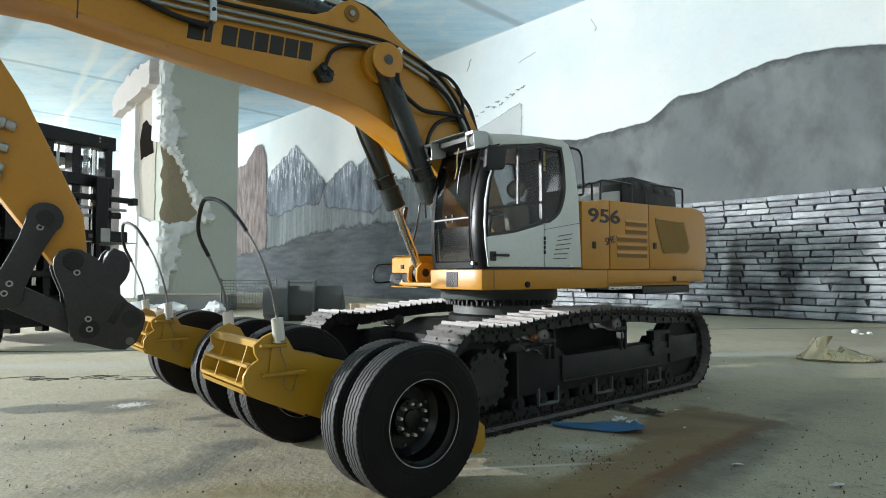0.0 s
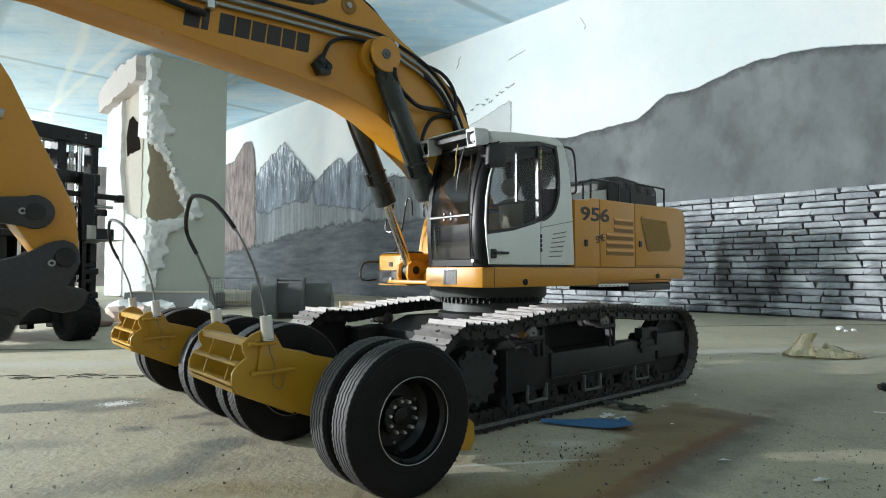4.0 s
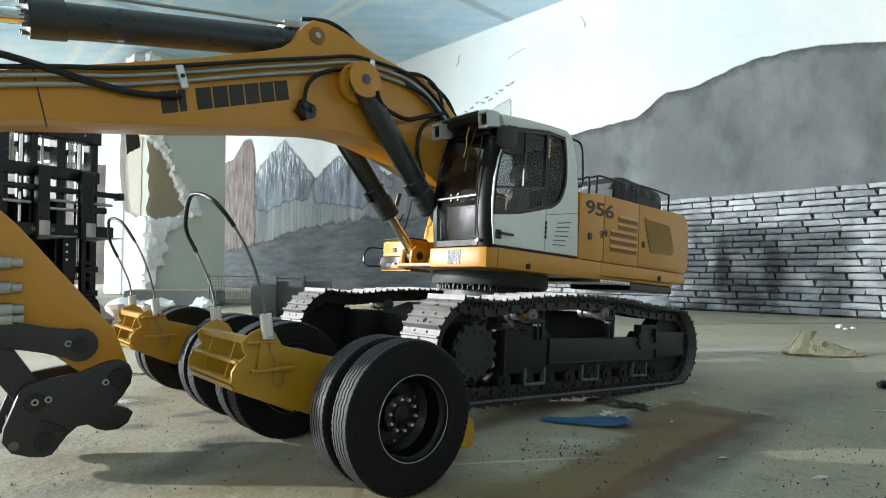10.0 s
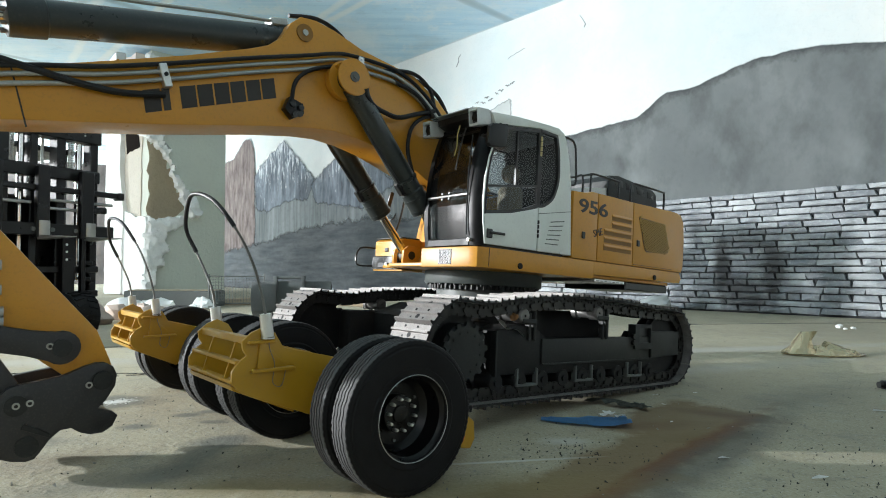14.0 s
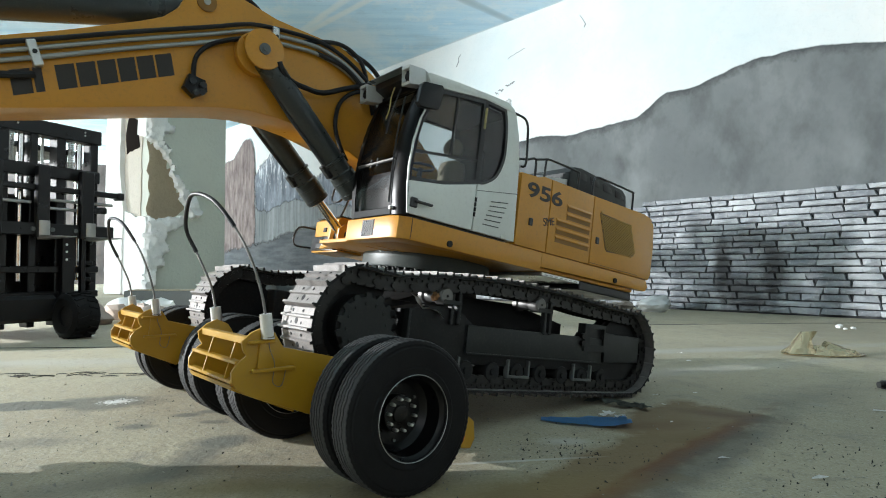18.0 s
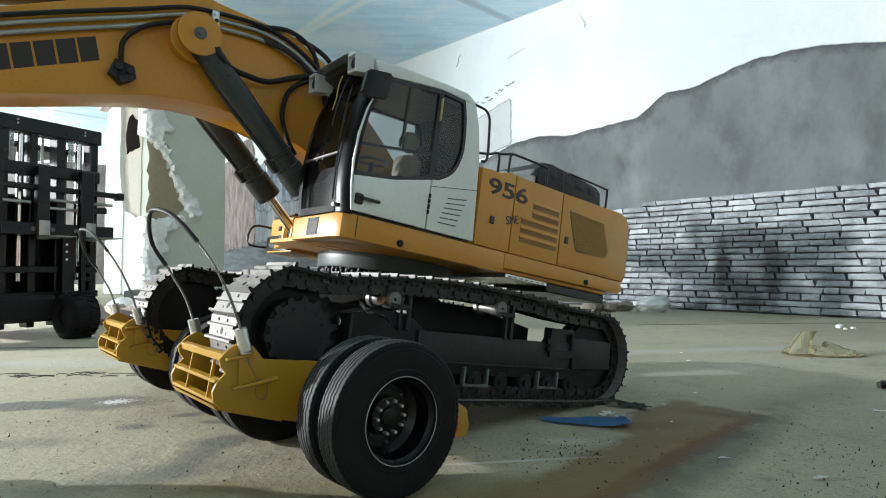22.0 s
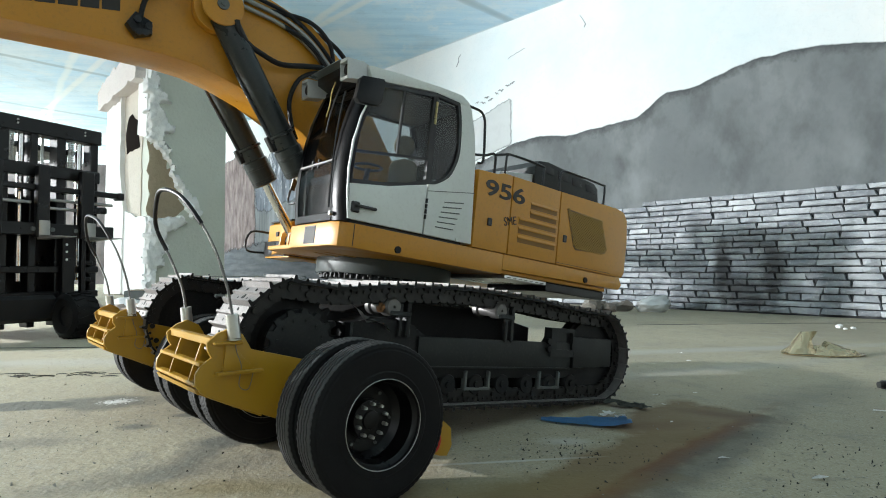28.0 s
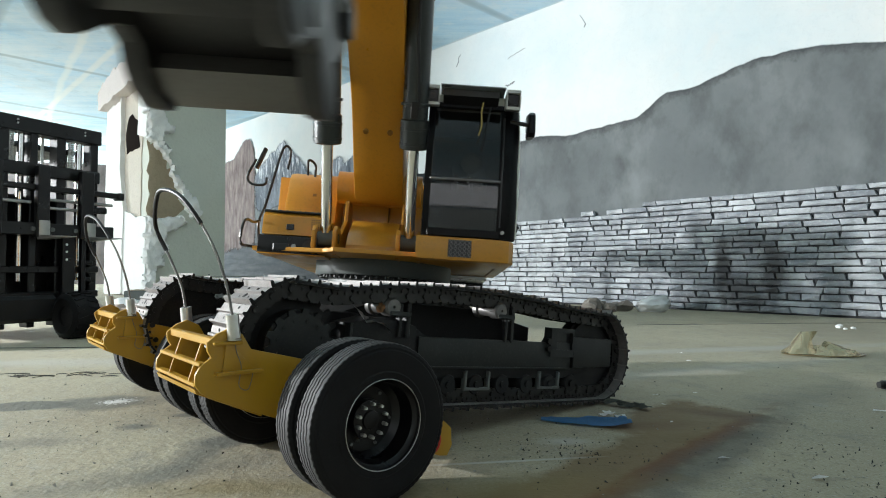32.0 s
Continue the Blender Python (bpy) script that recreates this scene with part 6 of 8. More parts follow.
        block(bm, -0.0026, 0.0026, BW, BW + 0.0065, -0.0085, 0.0075, 0.0006, 1, Matrix.Translation((x, 0, z)) @ Matrix.Rotation(radians(16 if x > 0.2 else -2), 4, "Y"))
        part("clamp", bm, "alloy", boom, "bright pipe clamp")
        bm = B()
        rod(bm, (x, BW + 0.006, z), (x, BW + 0.0078, z), 0.0014, 8)
        part("clamp_bolt", bm, "dark_grey", boom)
    for pts, r in (([(0.4695, 0.0215, 0.2305), (0.4284, 0.0235, 0.2365), (0.3977, 0.0245, 0.2330), (0.3720, 0.0250, 0.2285), (0.3464, 0.0250, 0.2270), (0.3207, 0.0250, 0.2305)], 0.0022),
                   ([(0.2273, 0.0225, 0.2425), (0.2263, 0.0255, 0.2565), (0.2181, 0.0255, 0.2665), (0.2048, 0.0255, 0.2735), (0.1873, 0.0245, 0.2790)], 0.0017),
                   ([(0.1700, 0.0400, 0.2600), (0.1672, 0.0390, 0.2532), (0.1590, 0.0355, 0.2484), (0.1475, 0.0325, 0.2461), (0.1300, 0.0295, 0.2447), (0.1083, 0.0275, 0.2515), (0.0855, 0.0255, 0.2587)], 0.0021),
                   ([(0.1412, 0.0225, 0.2855), (0.1104, 0.0235, 0.2895), (0.0899, 0.0235, 0.2785), (0.0817, 0.0225, 0.2545), (0.0775, 0.0205, 0.2345)], 0.0018),
                   ([(0.1309, 0.0225, 0.2785), (0.1053, 0.0265, 0.2685), (0.0817, 0.0265, 0.2445), (0.0755, 0.0255, 0.2245), (0.0796, 0.0245, 0.2045)], 0.0020),
                   ([(0.0850, 0.0235, 0.2540), (0.1000, 0.0255, 0.2495), (0.1130, 0.0265, 0.2387), (0.1180, 0.0270, 0.2203), (0.1138, 0.0265, 0.2033), (0.1075, 0.0250, 0.1923)], 0.0018),
                   ([(0.1621, 0.010, 0.3029), (0.1351, 0.010, 0.2935), (0.1137, 0.010, 0.2885), (0.0884, 0.010, 0.2879), (0.0692, 0.010, 0.2787), (0.0572, 0.010, 0.2627), (0.0494, 0.010, 0.2500)], 0.0020),
                   ([(0.2232, 0.0080, 0.3165), (0.1976, 0.0080, 0.3205), (0.1771, 0.0080, 0.3135), (0.1637, 0.0080, 0.3005)], 0.0018)):
        bm = B()
        tube(bm, pts, r, 8)
        part("hose", bm, "hose", boom, "black hydraulic hose")
    for y in (-0.012, 0.012):
        bm = B()
        tube(bm, [(0.440, y, 0.2215), (0.400, y, 0.2330), (0.350, y, 0.2480), (0.290, y, 0.2665), (0.262, y, 0.2770)], 0.0016, 8)
        part("pipe", bm, "steel", boom, "steel pipe along the top of the boom")
    for x, z in ((0.346, 0.2530),):
        bm = B()
        block(bm, x - 0.003, x + 0.003, -0.018, 0.018, z - 0.003, z + 0.0025, 0.0006)
        part("clamp", bm, "alloy", boom)
    return boom


boom = boom_arm()

# stick: x, z outline in the same built pose
STICK = [(0.5120, 0.2300), (0.5040, 0.2640), (0.4930, 0.2660), (0.4860, 0.2560), (0.4845, 0.2179), (0.4705, 0.2019), (0.4585, 0.1849), (0.4103, 0.1377), (0.3581, 0.0728), (0.3515, 0.0549), (0.3485, 0.0459), (0.3545, 0.0369), (0.3665, 0.0379), (0.3885, 0.0569), (0.4285, 0.0919), (0.4785, 0.1369), (0.5135, 0.1769), (0.5185, 0.2019)]
S_TIP, S_ROCK, ROCK_END, C_PIN = (0.3563, 0.0423), (0.3782, 0.0645), (0.4278, 0.0768), (0.4008, 0.0329)


def stick_arm():
    bm = B()
    plate(bm, STICK, -0.019, 0.019, 0.0016)
    st = part("stick", bm, "yellow", excavator, "yellow excavator stick")
    for s in (-1, 1):
        for p in (S_TIP, S_ROCK):
            bm = B()
            rod(bm, (p[0], s * 0.018, p[1]), (p[0], s * 0.0262, p[1]), 0.0052, 20)
            part("pin", bm, "dark_grey", st)
    for x, z, n in ((0.4200, 0.1150, 1), (0.4200, 0.1005, 1), (0.4190, 0.0820, 2)):
        bm = B()
        for k in range(n):
            zz = z + k * 0.0060
            lathe(bm, [(0.001, -0.012), (0.0030, -0.012), (0.0030, -0.007), (0.0040, -0.0065), (0.0040, 0.001), (0.0032, 0.0015), (0.0032, 0.004), (0.0044, 0.0045), (0.0044, 0.009), (0.001, 0.009)], 14, "x", (x, 0.0215, zz))
        part("hose_coupling", bm, "steel", st, "bright hydraulic quick coupling")
    return st


def lobes(a, b, ra, rb, waist, y0, y1, bm):
    """A plate with a round lobe at each end and a slimmer waist."""
    a, b = Vector(a), Vector(b)
    d = (b - a).normalized()
    n = Vector((-d.y, d.x))
    pts = []
    for t in range(60, 301, 20):
        pts.append(a + (d * math.cos(radians(t)) + n * math.sin(radians(t))) * ra)
    pts += [a.lerp(b, 0.34) - n * waist, a.lerp(b, 0.62) - n * waist]
    for t in range(240, 481, 20):
        pts.append(b + (d * math.cos(radians(t)) + n * math.sin(radians(t))) * rb)
    pts += [a.lerp(b, 0.62) + n * waist, a.lerp(b, 0.34) + n * waist]
    plate(bm, [tuple(p) for p in pts], y0, y1, 0.0007)


paint("coupler_grey", (0.034, 0.034, 0.036), 0.40, metal=0.25, dirt=0.45, dirt_colour=(0.10, 0.09, 0.08), scale=55, spread=0.3)


def bolt_pair(a, b, y, s, parent):
    for (x, z) in (a, b):
        bm = B()
        rod(bm, (x, s * y, z), (x, s * (y + 0.0011), z), 0.0020, 14)
        bolt = part("bolt", bm, "steel", parent)
        bm = B()
        rod(bm, (x, s * (y + 0.0009), z), (x, s * (y + 0.0013), z), 0.0011, 6)
        part("socket", bm, "rim_black", bolt)


def rocker_part():
    ob = None
    d = (Vector(ROCK_END) - Vector(S_ROCK)).normalized() * 0.0064
    for s in (-1, 1):
        bm = B()
        lobes(S_ROCK, ROCK_END, 0.0102, 0.0098, 0.0076, s * 0.0195, s * 0.0245, bm)
        pl = part("rocker_link" if ob is None else "side_plate", bm, "coupler_grey", excavator if ob is None else ob, "dark grey rocker link")
        ob = ob or pl
        bolt_pair(S_ROCK, (S_ROCK[0] + d.x, S_ROCK[1] + d.y), 0.0245, s, ob)
        bolt_pair(ROCK_END, (ROCK_END[0] - d.x, ROCK_END[1] - d.y), 0.0245, s, ob)
    bm = B()
    rod(bm, (ROCK_END[0], -0.0195, ROCK_END[1]), (ROCK_END[0], 0.0195, ROCK_END[1]), 0.0050, 20)
    part("cross_pin", bm, "dark_grey", ob)
    return ob


def link_part():
    ob = None
    for s in (-1, 1):
        bm = B()
        lobes(ROCK_END, C_PIN, 0.0092, 0.0088, 0.0080, s * 0.0125, s * 0.0188, bm)
        pl = part("link_bar" if ob is None else "side_plate", bm, "coupler_grey", excavator if ob is None else ob, "dark grey coupler link")
        ob = ob or pl
    return ob


def coupler_part():
    """Dark quick coupler with ears and hook, hung from the stick's tip pin."""
    pts = [(0.3480, 0.0447), (0.3500, 0.0500), (0.3548, 0.0530), (0.3600, 0.0532), (0.3656, 0.0518), (0.3716, 0.0496), (0.3773, 0.0474), (0.3875, 0.0462), (0.3985, 0.0446), (0.4045, 0.0434), (0.4085, 0.0395), (0.4112, 0.0312),
           (0.4155, 0.0192), (0.4162, 0.0116), (0.4116, 0.0048), (0.4030, 0.0010), (0.3960, -0.0006), (0.3915, 0.0002), (0.3888, 0.0036), (0.3840, 0.0102), (0.3785, 0.0148), (0.3730, 0.0150), (0.3682, 0.0114), (0.3630, 0.0094),
           (0.3560, 0.0092), (0.3503, 0.0125), (0.3474, 0.0188), (0.3503, 0.0217), (0.3560, 0.0242), (0.3588, 0.0246), (0.3540, 0.0295), (0.3489, 0.0377)]
    co = None
    for s in (-1, 1):
        bm = B()
        plate(bm, pts, s * 0.0180, s * 0.0238, 0.0009)
        ear = part("quick_coupler" if co is None else "ear_plate", bm, "coupler_grey", excavator if co is None else co, "dark grey quick coupler with hook")
        co = co or ear
    bm = B()
    plate(bm, [(0.3645, 0.0255), (0.3945, 0.0235), (0.4115, 0.0199), (0.4120, 0.0099), (0.4035, 0.0049), (0.3925, 0.0059), (0.3800, 0.0189), (0.3645, 0.0189)], -0.0180, 0.0180, 0.0009)
    part("coupler_body", bm, "coupler_grey", co)
    bm = B()
    plate(bm, [(0.3600, 0.0112), (0.3512, 0.0135), (0.3488, 0.0185), (0.3520, 0.0205), (0.3580, 0.0215), (0.3660, 0.0185), (0.3670, 0.0130)], -0.0180, 0.0180, 0.0009)
    part("hook", bm, "worn_steel", co, "worn bare steel hook")
    for s in (-1, 1):
        for x, z in (S_TIP, C_PIN, (0.3954, 0.0083)):
            bm = B()
            rod(bm, (x, s * 0.0236, z), (x, s * 0.0246, z), 0.0060, 24)
            part("pin_boss", bm, "dark_grey", co)
        bolt_pair(S_TIP, (0.3638, 0.0402), 0.0244, s, co)
        bolt_pair(C_PIN, (0.3941, 0.0336), 0.0244, s, co)
        bm = B()
        plate(bm, [(0.3985, 0.0190), (0.3850, 0.0120), (0.3835, 0.0135), (0.3880, 0.0170), (0.3970, 0.0222)], s * 0.0236, s * 0.0250, 0.0004)
        part("rib", bm, "dark_grey", co)
        bm = B()
        rod(bm, (0.4105, s * 0.0234, 0.0090), (0.4105, s * 0.0244, 0.0090), 0.0026, 16)
        part("lock_bush", bm, "worn_steel", co)
    return co


stick = stick_arm()
rocker = rocker_part()
link = link_part()
coupler = coupler_part()


def cylinder(r_barrel, r_rod, barrel_len, rod_len, names, collars=(0.034, 0.016, 0.005)):
    """A ram along +x: the barrel from its eye at 0, and the rod whose eye is at its own 0 and which points to -x."""
    bm = B()
    rod(bm, (0.006, 0, 0), (barrel_len, 0, 0), r_barrel, 28)
    ba = part(names[0], bm, "cylinder_grey", excavator, "dark grey hydraulic cylinder")
    bm = B()
    lathe(bm, [(r_barrel, barrel_len - 0.022), (r_barrel * 1.12, barrel_len - 0.021), (r_barrel * 1.12, barrel_len - 0.0005), (r_barrel * 0.9, barrel_len + 0.0006), (0.001, barrel_len + 0.0006)], 28, "x")
    part("gland", bm, "cylinder_grey", ba)
    for x in collars:
        bm = B()
        lathe(bm, [(r_barrel, barrel_len - x), (r_barrel * 1.16, barrel_len - x + 0.0005), (r_barrel * 1.16, barrel_len - x + 0.0022), (r_barrel, barrel_len - x + 0.0027)], 28, "x")
        part("collar", bm, "cylinder_grey", ba)
    bm = B()
    rod(bm, (0, -r_barrel * 0.8, 0), (0, r_barrel * 0.8, 0), r_barrel * 0.95, 22)
    part("cylinder_eye", bm, "cylinder_grey", ba)
    bm = B()
    rod(bm, (-0.005, 0, 0), (-rod_len, 0, 0), r_rod, 20)
    ro = part(names[1], bm, "chrome", excavator, "bright chromed piston rod")
    bm = B()
    rod(bm, (0, -r_barrel * 0.7, 0), (0, r_barrel * 0.7, 0), r_rod * 1.5, 20)
    part("rod_eye", bm, "mid_grey", ro)
    return ba, ro


paint("cylinder_grey", (0.024, 0.030, 0.030), 0.30, dirt=0.15, scale=30)
BOOM_RAMS = []
for y in (0.0300 + BOOM_Y, -0.0350 + BOOM_Y):
    ba, ro = cylinder(0.0095, 0.0042, 0.129, 0.110, ("boom_cylinder", "boom_rod"))
    BOOM_RAMS.append((ba, ro, y))
    bm = B()
    tube(bm, [(0.020, 0, 0.0086), (0.050, 0, 0.0098), (0.080, 0.002, 0.0098), (0.100, 0.003, 0.0092)], 0.0014, 8)
    block(bm, 0.094, 0.106, -0.003, 0.003, 0.0075, 0.0125, 0.0008)
    part("feed_pipe", bm, "black", ba)
STICK_RAM = cylinder(0.0118, 0.0050, 0.190, 0.150, ("stick_cylinder", "stick_rod"), ())
for k in range(8):
    a = 2 * math.pi * k / 8
    bm = B()
    rod(bm, (0.1895, 0.0100 * math.cos(a), 0.0100 * math.sin(a)), (0.1935, 0.0100 * math.cos(a), 0.0100 * math.sin(a)), 0.0014, 8)
    part("head_bolt", bm, "worn_steel", STICK_RAM[0])
bm = B()
tube(bm, [(0.012, 0.004, 0.0140), (0.060, 0.004, 0.0158), (0.120, 0.004, 0.0165), (0.186, 0.004, 0.0190)], 0.0014, 8)
block(bm, 0.002, 0.016, -0.006, 0.008, 0.0100, 0.0165, 0.001)
part("feed_pipe", bm, "steel", STICK_RAM[0])

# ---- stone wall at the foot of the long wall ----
def wall_shadow(nt, c, geo):
    """A cast shadow painted into the wall's colour as two dark tongues."""
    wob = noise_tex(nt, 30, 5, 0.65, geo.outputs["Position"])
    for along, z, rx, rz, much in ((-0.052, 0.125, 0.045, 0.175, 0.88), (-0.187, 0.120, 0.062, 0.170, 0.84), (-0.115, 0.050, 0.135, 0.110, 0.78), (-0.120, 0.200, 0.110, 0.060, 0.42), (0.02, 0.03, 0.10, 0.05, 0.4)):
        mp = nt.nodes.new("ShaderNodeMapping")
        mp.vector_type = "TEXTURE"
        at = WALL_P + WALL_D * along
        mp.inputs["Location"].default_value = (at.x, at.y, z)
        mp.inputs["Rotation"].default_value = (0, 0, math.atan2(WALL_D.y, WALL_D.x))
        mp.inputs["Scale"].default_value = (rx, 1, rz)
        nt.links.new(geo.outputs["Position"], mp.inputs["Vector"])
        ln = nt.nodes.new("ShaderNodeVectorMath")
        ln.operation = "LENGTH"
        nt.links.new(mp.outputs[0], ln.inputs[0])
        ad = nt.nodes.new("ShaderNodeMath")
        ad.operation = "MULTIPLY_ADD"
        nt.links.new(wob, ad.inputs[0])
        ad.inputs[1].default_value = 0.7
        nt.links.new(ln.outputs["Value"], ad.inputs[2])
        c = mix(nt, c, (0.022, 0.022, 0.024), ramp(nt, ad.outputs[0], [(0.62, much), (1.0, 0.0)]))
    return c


def stone_material():
    m, nt, b = tree("stone_grey")
    oi, geo = nt.nodes.new("ShaderNodeObjectInfo"), nt.nodes.new("ShaderNodeNewGeometry")
    c = ramp(nt, oi.outputs["Random"], [(0.0, (0.19, 0.205, 0.225)), (0.4, (0.27, 0.29, 0.315)), (0.8, (0.37, 0.395, 0.42)), (1.0, (0.52, 0.54, 0.56))])
    n1, n2 = noise_tex(nt, 16, 5, 0.65, geo.outputs["Position"]), noise_tex(nt, 130, 4, 0.6, geo.outputs["Position"])
    c = mix(nt, c, (0.13, 0.145, 0.165), ramp(nt, n1, [(0.42, 0.0), (0.66, 0.75)]))
    c = mix(nt, c, (0.66, 0.68, 0.68), ramp(nt, n2, [(0.55, 0.0), (0.75, 0.4)]))
    nt.links.new(wall_shadow(nt, c, geo), b.inputs["Base Color"])
    b.inputs["Roughness"].default_value = 0.45
    bump(nt, b, n2, 0.4, 0.002)
    MAT["stone_grey"] = m
    m, nt, b = tree("joint_dark")
    geo = nt.nodes.new("ShaderNodeNewGeometry")
    n1 = noise_tex(nt, 40, 5, 0.65, geo.outputs["Position"])
    nt.links.new(wall_shadow(nt, ramp(nt, n1, [(0.35, (0.025, 0.027, 0.030)), (0.7, (0.10, 0.105, 0.11))]), geo), b.inputs["Base Color"])
    b.inputs["Roughness"].default_value = 0.95
    MAT["joint_dark"] = m


stone_material()


def stone_wall():
    bm = B()
    top = [(-0.75, 0.335), (-0.43, 0.338), (-0.225, 0.341), (0.0, 0.339), (0.1, 0.330), (0.27, 0.317), (0.488, 0.309), (0.676, 0.305), (0.96, 0.295)]
    plate(bm, [(x, z - 0.022) for x, z in top] + [(0.96, 0.0), (-0.75, 0.0)], 0.002, 0.012)
    base = tagged(part("stone_wall", bm, "joint_dark", smooth=0), "low wall of grey split stones with dark joints", "stone wall", kind="structure")
    base.matrix_basis = WALL_M
    rng = random.Random(11)
    shapes = []
    for k in range(14):
        bm = B()
        pts = []
        lean0, lean1 = rng.choice((0, 0, 0.04, -0.04, 0.07, -0.08)), rng.choice((0, 0, 0.04, -0.04, 0.08, -0.07))
        for x, z in ((-0.5, -0.5), (-0.15, -0.5), (0.2, -0.5), (0.5, -0.5), (0.5, 0.5), (0.15, 0.5), (-0.2, 0.5), (-0.5, 0.5)):
            pts.append((x + (lean0 if x < 0 else lean1) * (1 if z > 0 else 0) * (1 if abs(x) == 0.5 else 0) + (rng.uniform(-0.01, 0.03) if x < 0 else rng.uniform(-0.03, 0.01)) * (0.7 if abs(x) == 0.5 else 3), z + rng.uniform(-0.07, 0.03) * (1 if z > 0 else -1)))
        a = [bm.verts.new((x, 0.0, z)) for x, z in pts]
        b = [bm.verts.new((x * (0.985 - 0.012 * rng.random()), rng.uniform(0.75, 1.0), z * 0.90)) for x, z in pts]
        c = bm.verts.new((0, rng.uniform(1.0, 1.12), 0))
        m = len(a)
        for i in range(m):
            bm.faces.new((a[i], a[(i + 1) % m], b[(i + 1) % m], b[i]))
            bm.faces.new((b[i], b[(i + 1) % m], c))
        me = bpy.data.meshes.new("stone")
        bmesh.ops.recalc_face_normals(bm, faces=bm.faces)
        bm.to_mesh(me)
        bm.free()
        me.materials.append(MAT["stone_grey"])
        shapes.append(me)
    count, z = 0, 0.004
    rest = B()
    while z < 0.325:
        h = rng.uniform(0.0155, 0.0190)
        x = -0.74 + rng.uniform(0, 0.06)
        while x < 0.95:
            w = rng.choice((0.034, 0.042, 0.050, 0.056, 0.064, 0.072, 0.082, 0.098)) * rng.uniform(0.9, 1.1)
            lim = np.interp(x + w / 2, [p[0] for p in top], [p[1] for p in top]) + rng.uniform(-0.004, 0.008)
            if z + h <= lim:
                shape = rng.choice(shapes)
                m = Matrix.Translation((x + w / 2, 0.012, z + h / 2)) @ pose(0, 0, 0, 0, rng.uniform(-1.0, 1.0), 0) @ Matrix.Diagonal((w - rng.uniform(0.001, 0.0030), rng.uniform(0.008, 0.015), h - rng.uniform(0.0008, 0.0022), 1))
                if -0.42 < x < 0.42 and count < 298:
                    o = new("stone", shape)
                    o.parent = base
                    o.matrix_basis = m
                    count += 1
                else:
                    n = len(rest.verts)
                    rest.from_mesh(shape)
                    rest.verts.ensure_lookup_table()
                    for v in rest.verts[n:]:
                        v.co = m @ v.co
            x += w
        z += h
    tagged(part("stones", rest, "stone_grey", base, smooth=0), "grey split stones further along the wall", kind="stuff")


stone_wall()


# ---- torn plaster on the pillar ----
def pillar_coat():
    def side(name, pts, x0, x1, mat, label, seed, rough=0.012):
        """A ragged coat on the pillar's side, built as a field of small uneven facets."""
        out = rough_line(pts + pts[:1], 0.02, rough, seed)[:-1]

        def inside(y, z):
            hit = False
            for (ya, za), (yb, zb) in zip(out, out[1:] + out[:1]):
                if (za > z) != (zb > z) and y < (yb - ya) * (z - za) / (zb - za) + ya:
                    hit = not hit
            return hit
        bm = B()
        rng, step = random.Random(seed), 0.0075 if mat == "foam_white" else 0.02
        ys, zs = [p[0] for p in out], [p[1] for p in out]
        ny, nz = int((max(ys) - min(ys)) / step) + 2, int((max(zs) - min(zs)) / step) + 2
        cell = {(i, k) for i in range(ny) for k in range(nz) if inside(min(ys) + (i + 0.5) * step, min(zs) + (k + 0.5) * step)}
        vert = {}

        def corner(i, k):
            if (i, k) not in vert:
                full = all(c in cell for c in ((i, k), (i - 1, k), (i, k - 1), (i - 1, k - 1)))
                y, z = min(ys) + (i + rng.uniform(-0.35, 0.35)) * step, min(zs) + (k + rng.uniform(-0.35, 0.35)) * step
                q = Vector((0, y, z))
                lump = noise.noise(q * 24) * 0.010 + noise.noise(q * 70) * 0.008 if mat == "foam_white" else 0.0008 * noise.noise(q * 60)
                vert[(i, k)] = bm.verts.new(((x1 + lump) if full else x0 + 0.001, y, z))
            return vert[(i, k)]
        for i, k in sorted(cell):
            bm.faces.new((corner(i, k), corner(i, k + 1), corner(i + 1, k + 1), corner(i + 1, k)))
        ob = tagged(part(name, bm, mat, smooth=70), label, "plaster", kind="structure")
        ob.matrix_basis = PILLAR_M
    # on the face towards the machine
    side("torn_plaster", [(-0.02, 1.06), (0.03, 1.05), (0.035, 0.90), (0.10, 0.865), (0.04, 0.83), (0.085, 0.78), (0.10, 0.72), (0.055, 0.705), (0.09, 0.60), (0.105, 0.55), (0.155, 0.485), (0.20, 0.44), (0.238, 0.386), (0.205, 0.345), (0.165, 0.335),
                          (0.155, 0.375), (0.12, 0.448), (0.10, 0.52), (0.07, 0.585), (0.03, 0.65), (-0.02, 0.67)], 0.0, -0.030, "foam_white", "torn white plaster edge on the pillar", 21, 0.013)
    side("torn_plaster", [(-0.02, 0.345), (0.03, 0.35), (0.10, 0.36), (0.165, 0.335), (0.12, 0.30), (0.065, 0.275), (0.075, 0.235), (0.09, 0.21), (0.06, 0.17), (0.075, 0.13), (0.03, 0.10), (0.02, 0.02), (-0.02, 0.0)], 0.0, -0.028, "foam_white", "torn white plaster on the pillar's foot", 22, 0.013)
    side("bare_patch", [(-0.004, 0.68), (0.03, 0.66), (0.08, 0.59), (0.13, 0.45), (0.16, 0.37), (0.10, 0.34), (0.0, 0.33)], 0.0, -0.005, "fibre_brown", "bare brown fibre board under torn plaster", 23, 0.004)

    def front(name, pts, y1, mat, label, seed, rough=0.006):
        bm = B()
        plate(bm, rough_line(pts + pts[:1], 0.03, rough, seed)[:-1], 0.0, y1)
        ob = tagged(part(name, bm, mat, smooth=0), label, "plaster", kind="structure")
        ob.matrix_basis = PILLAR_M
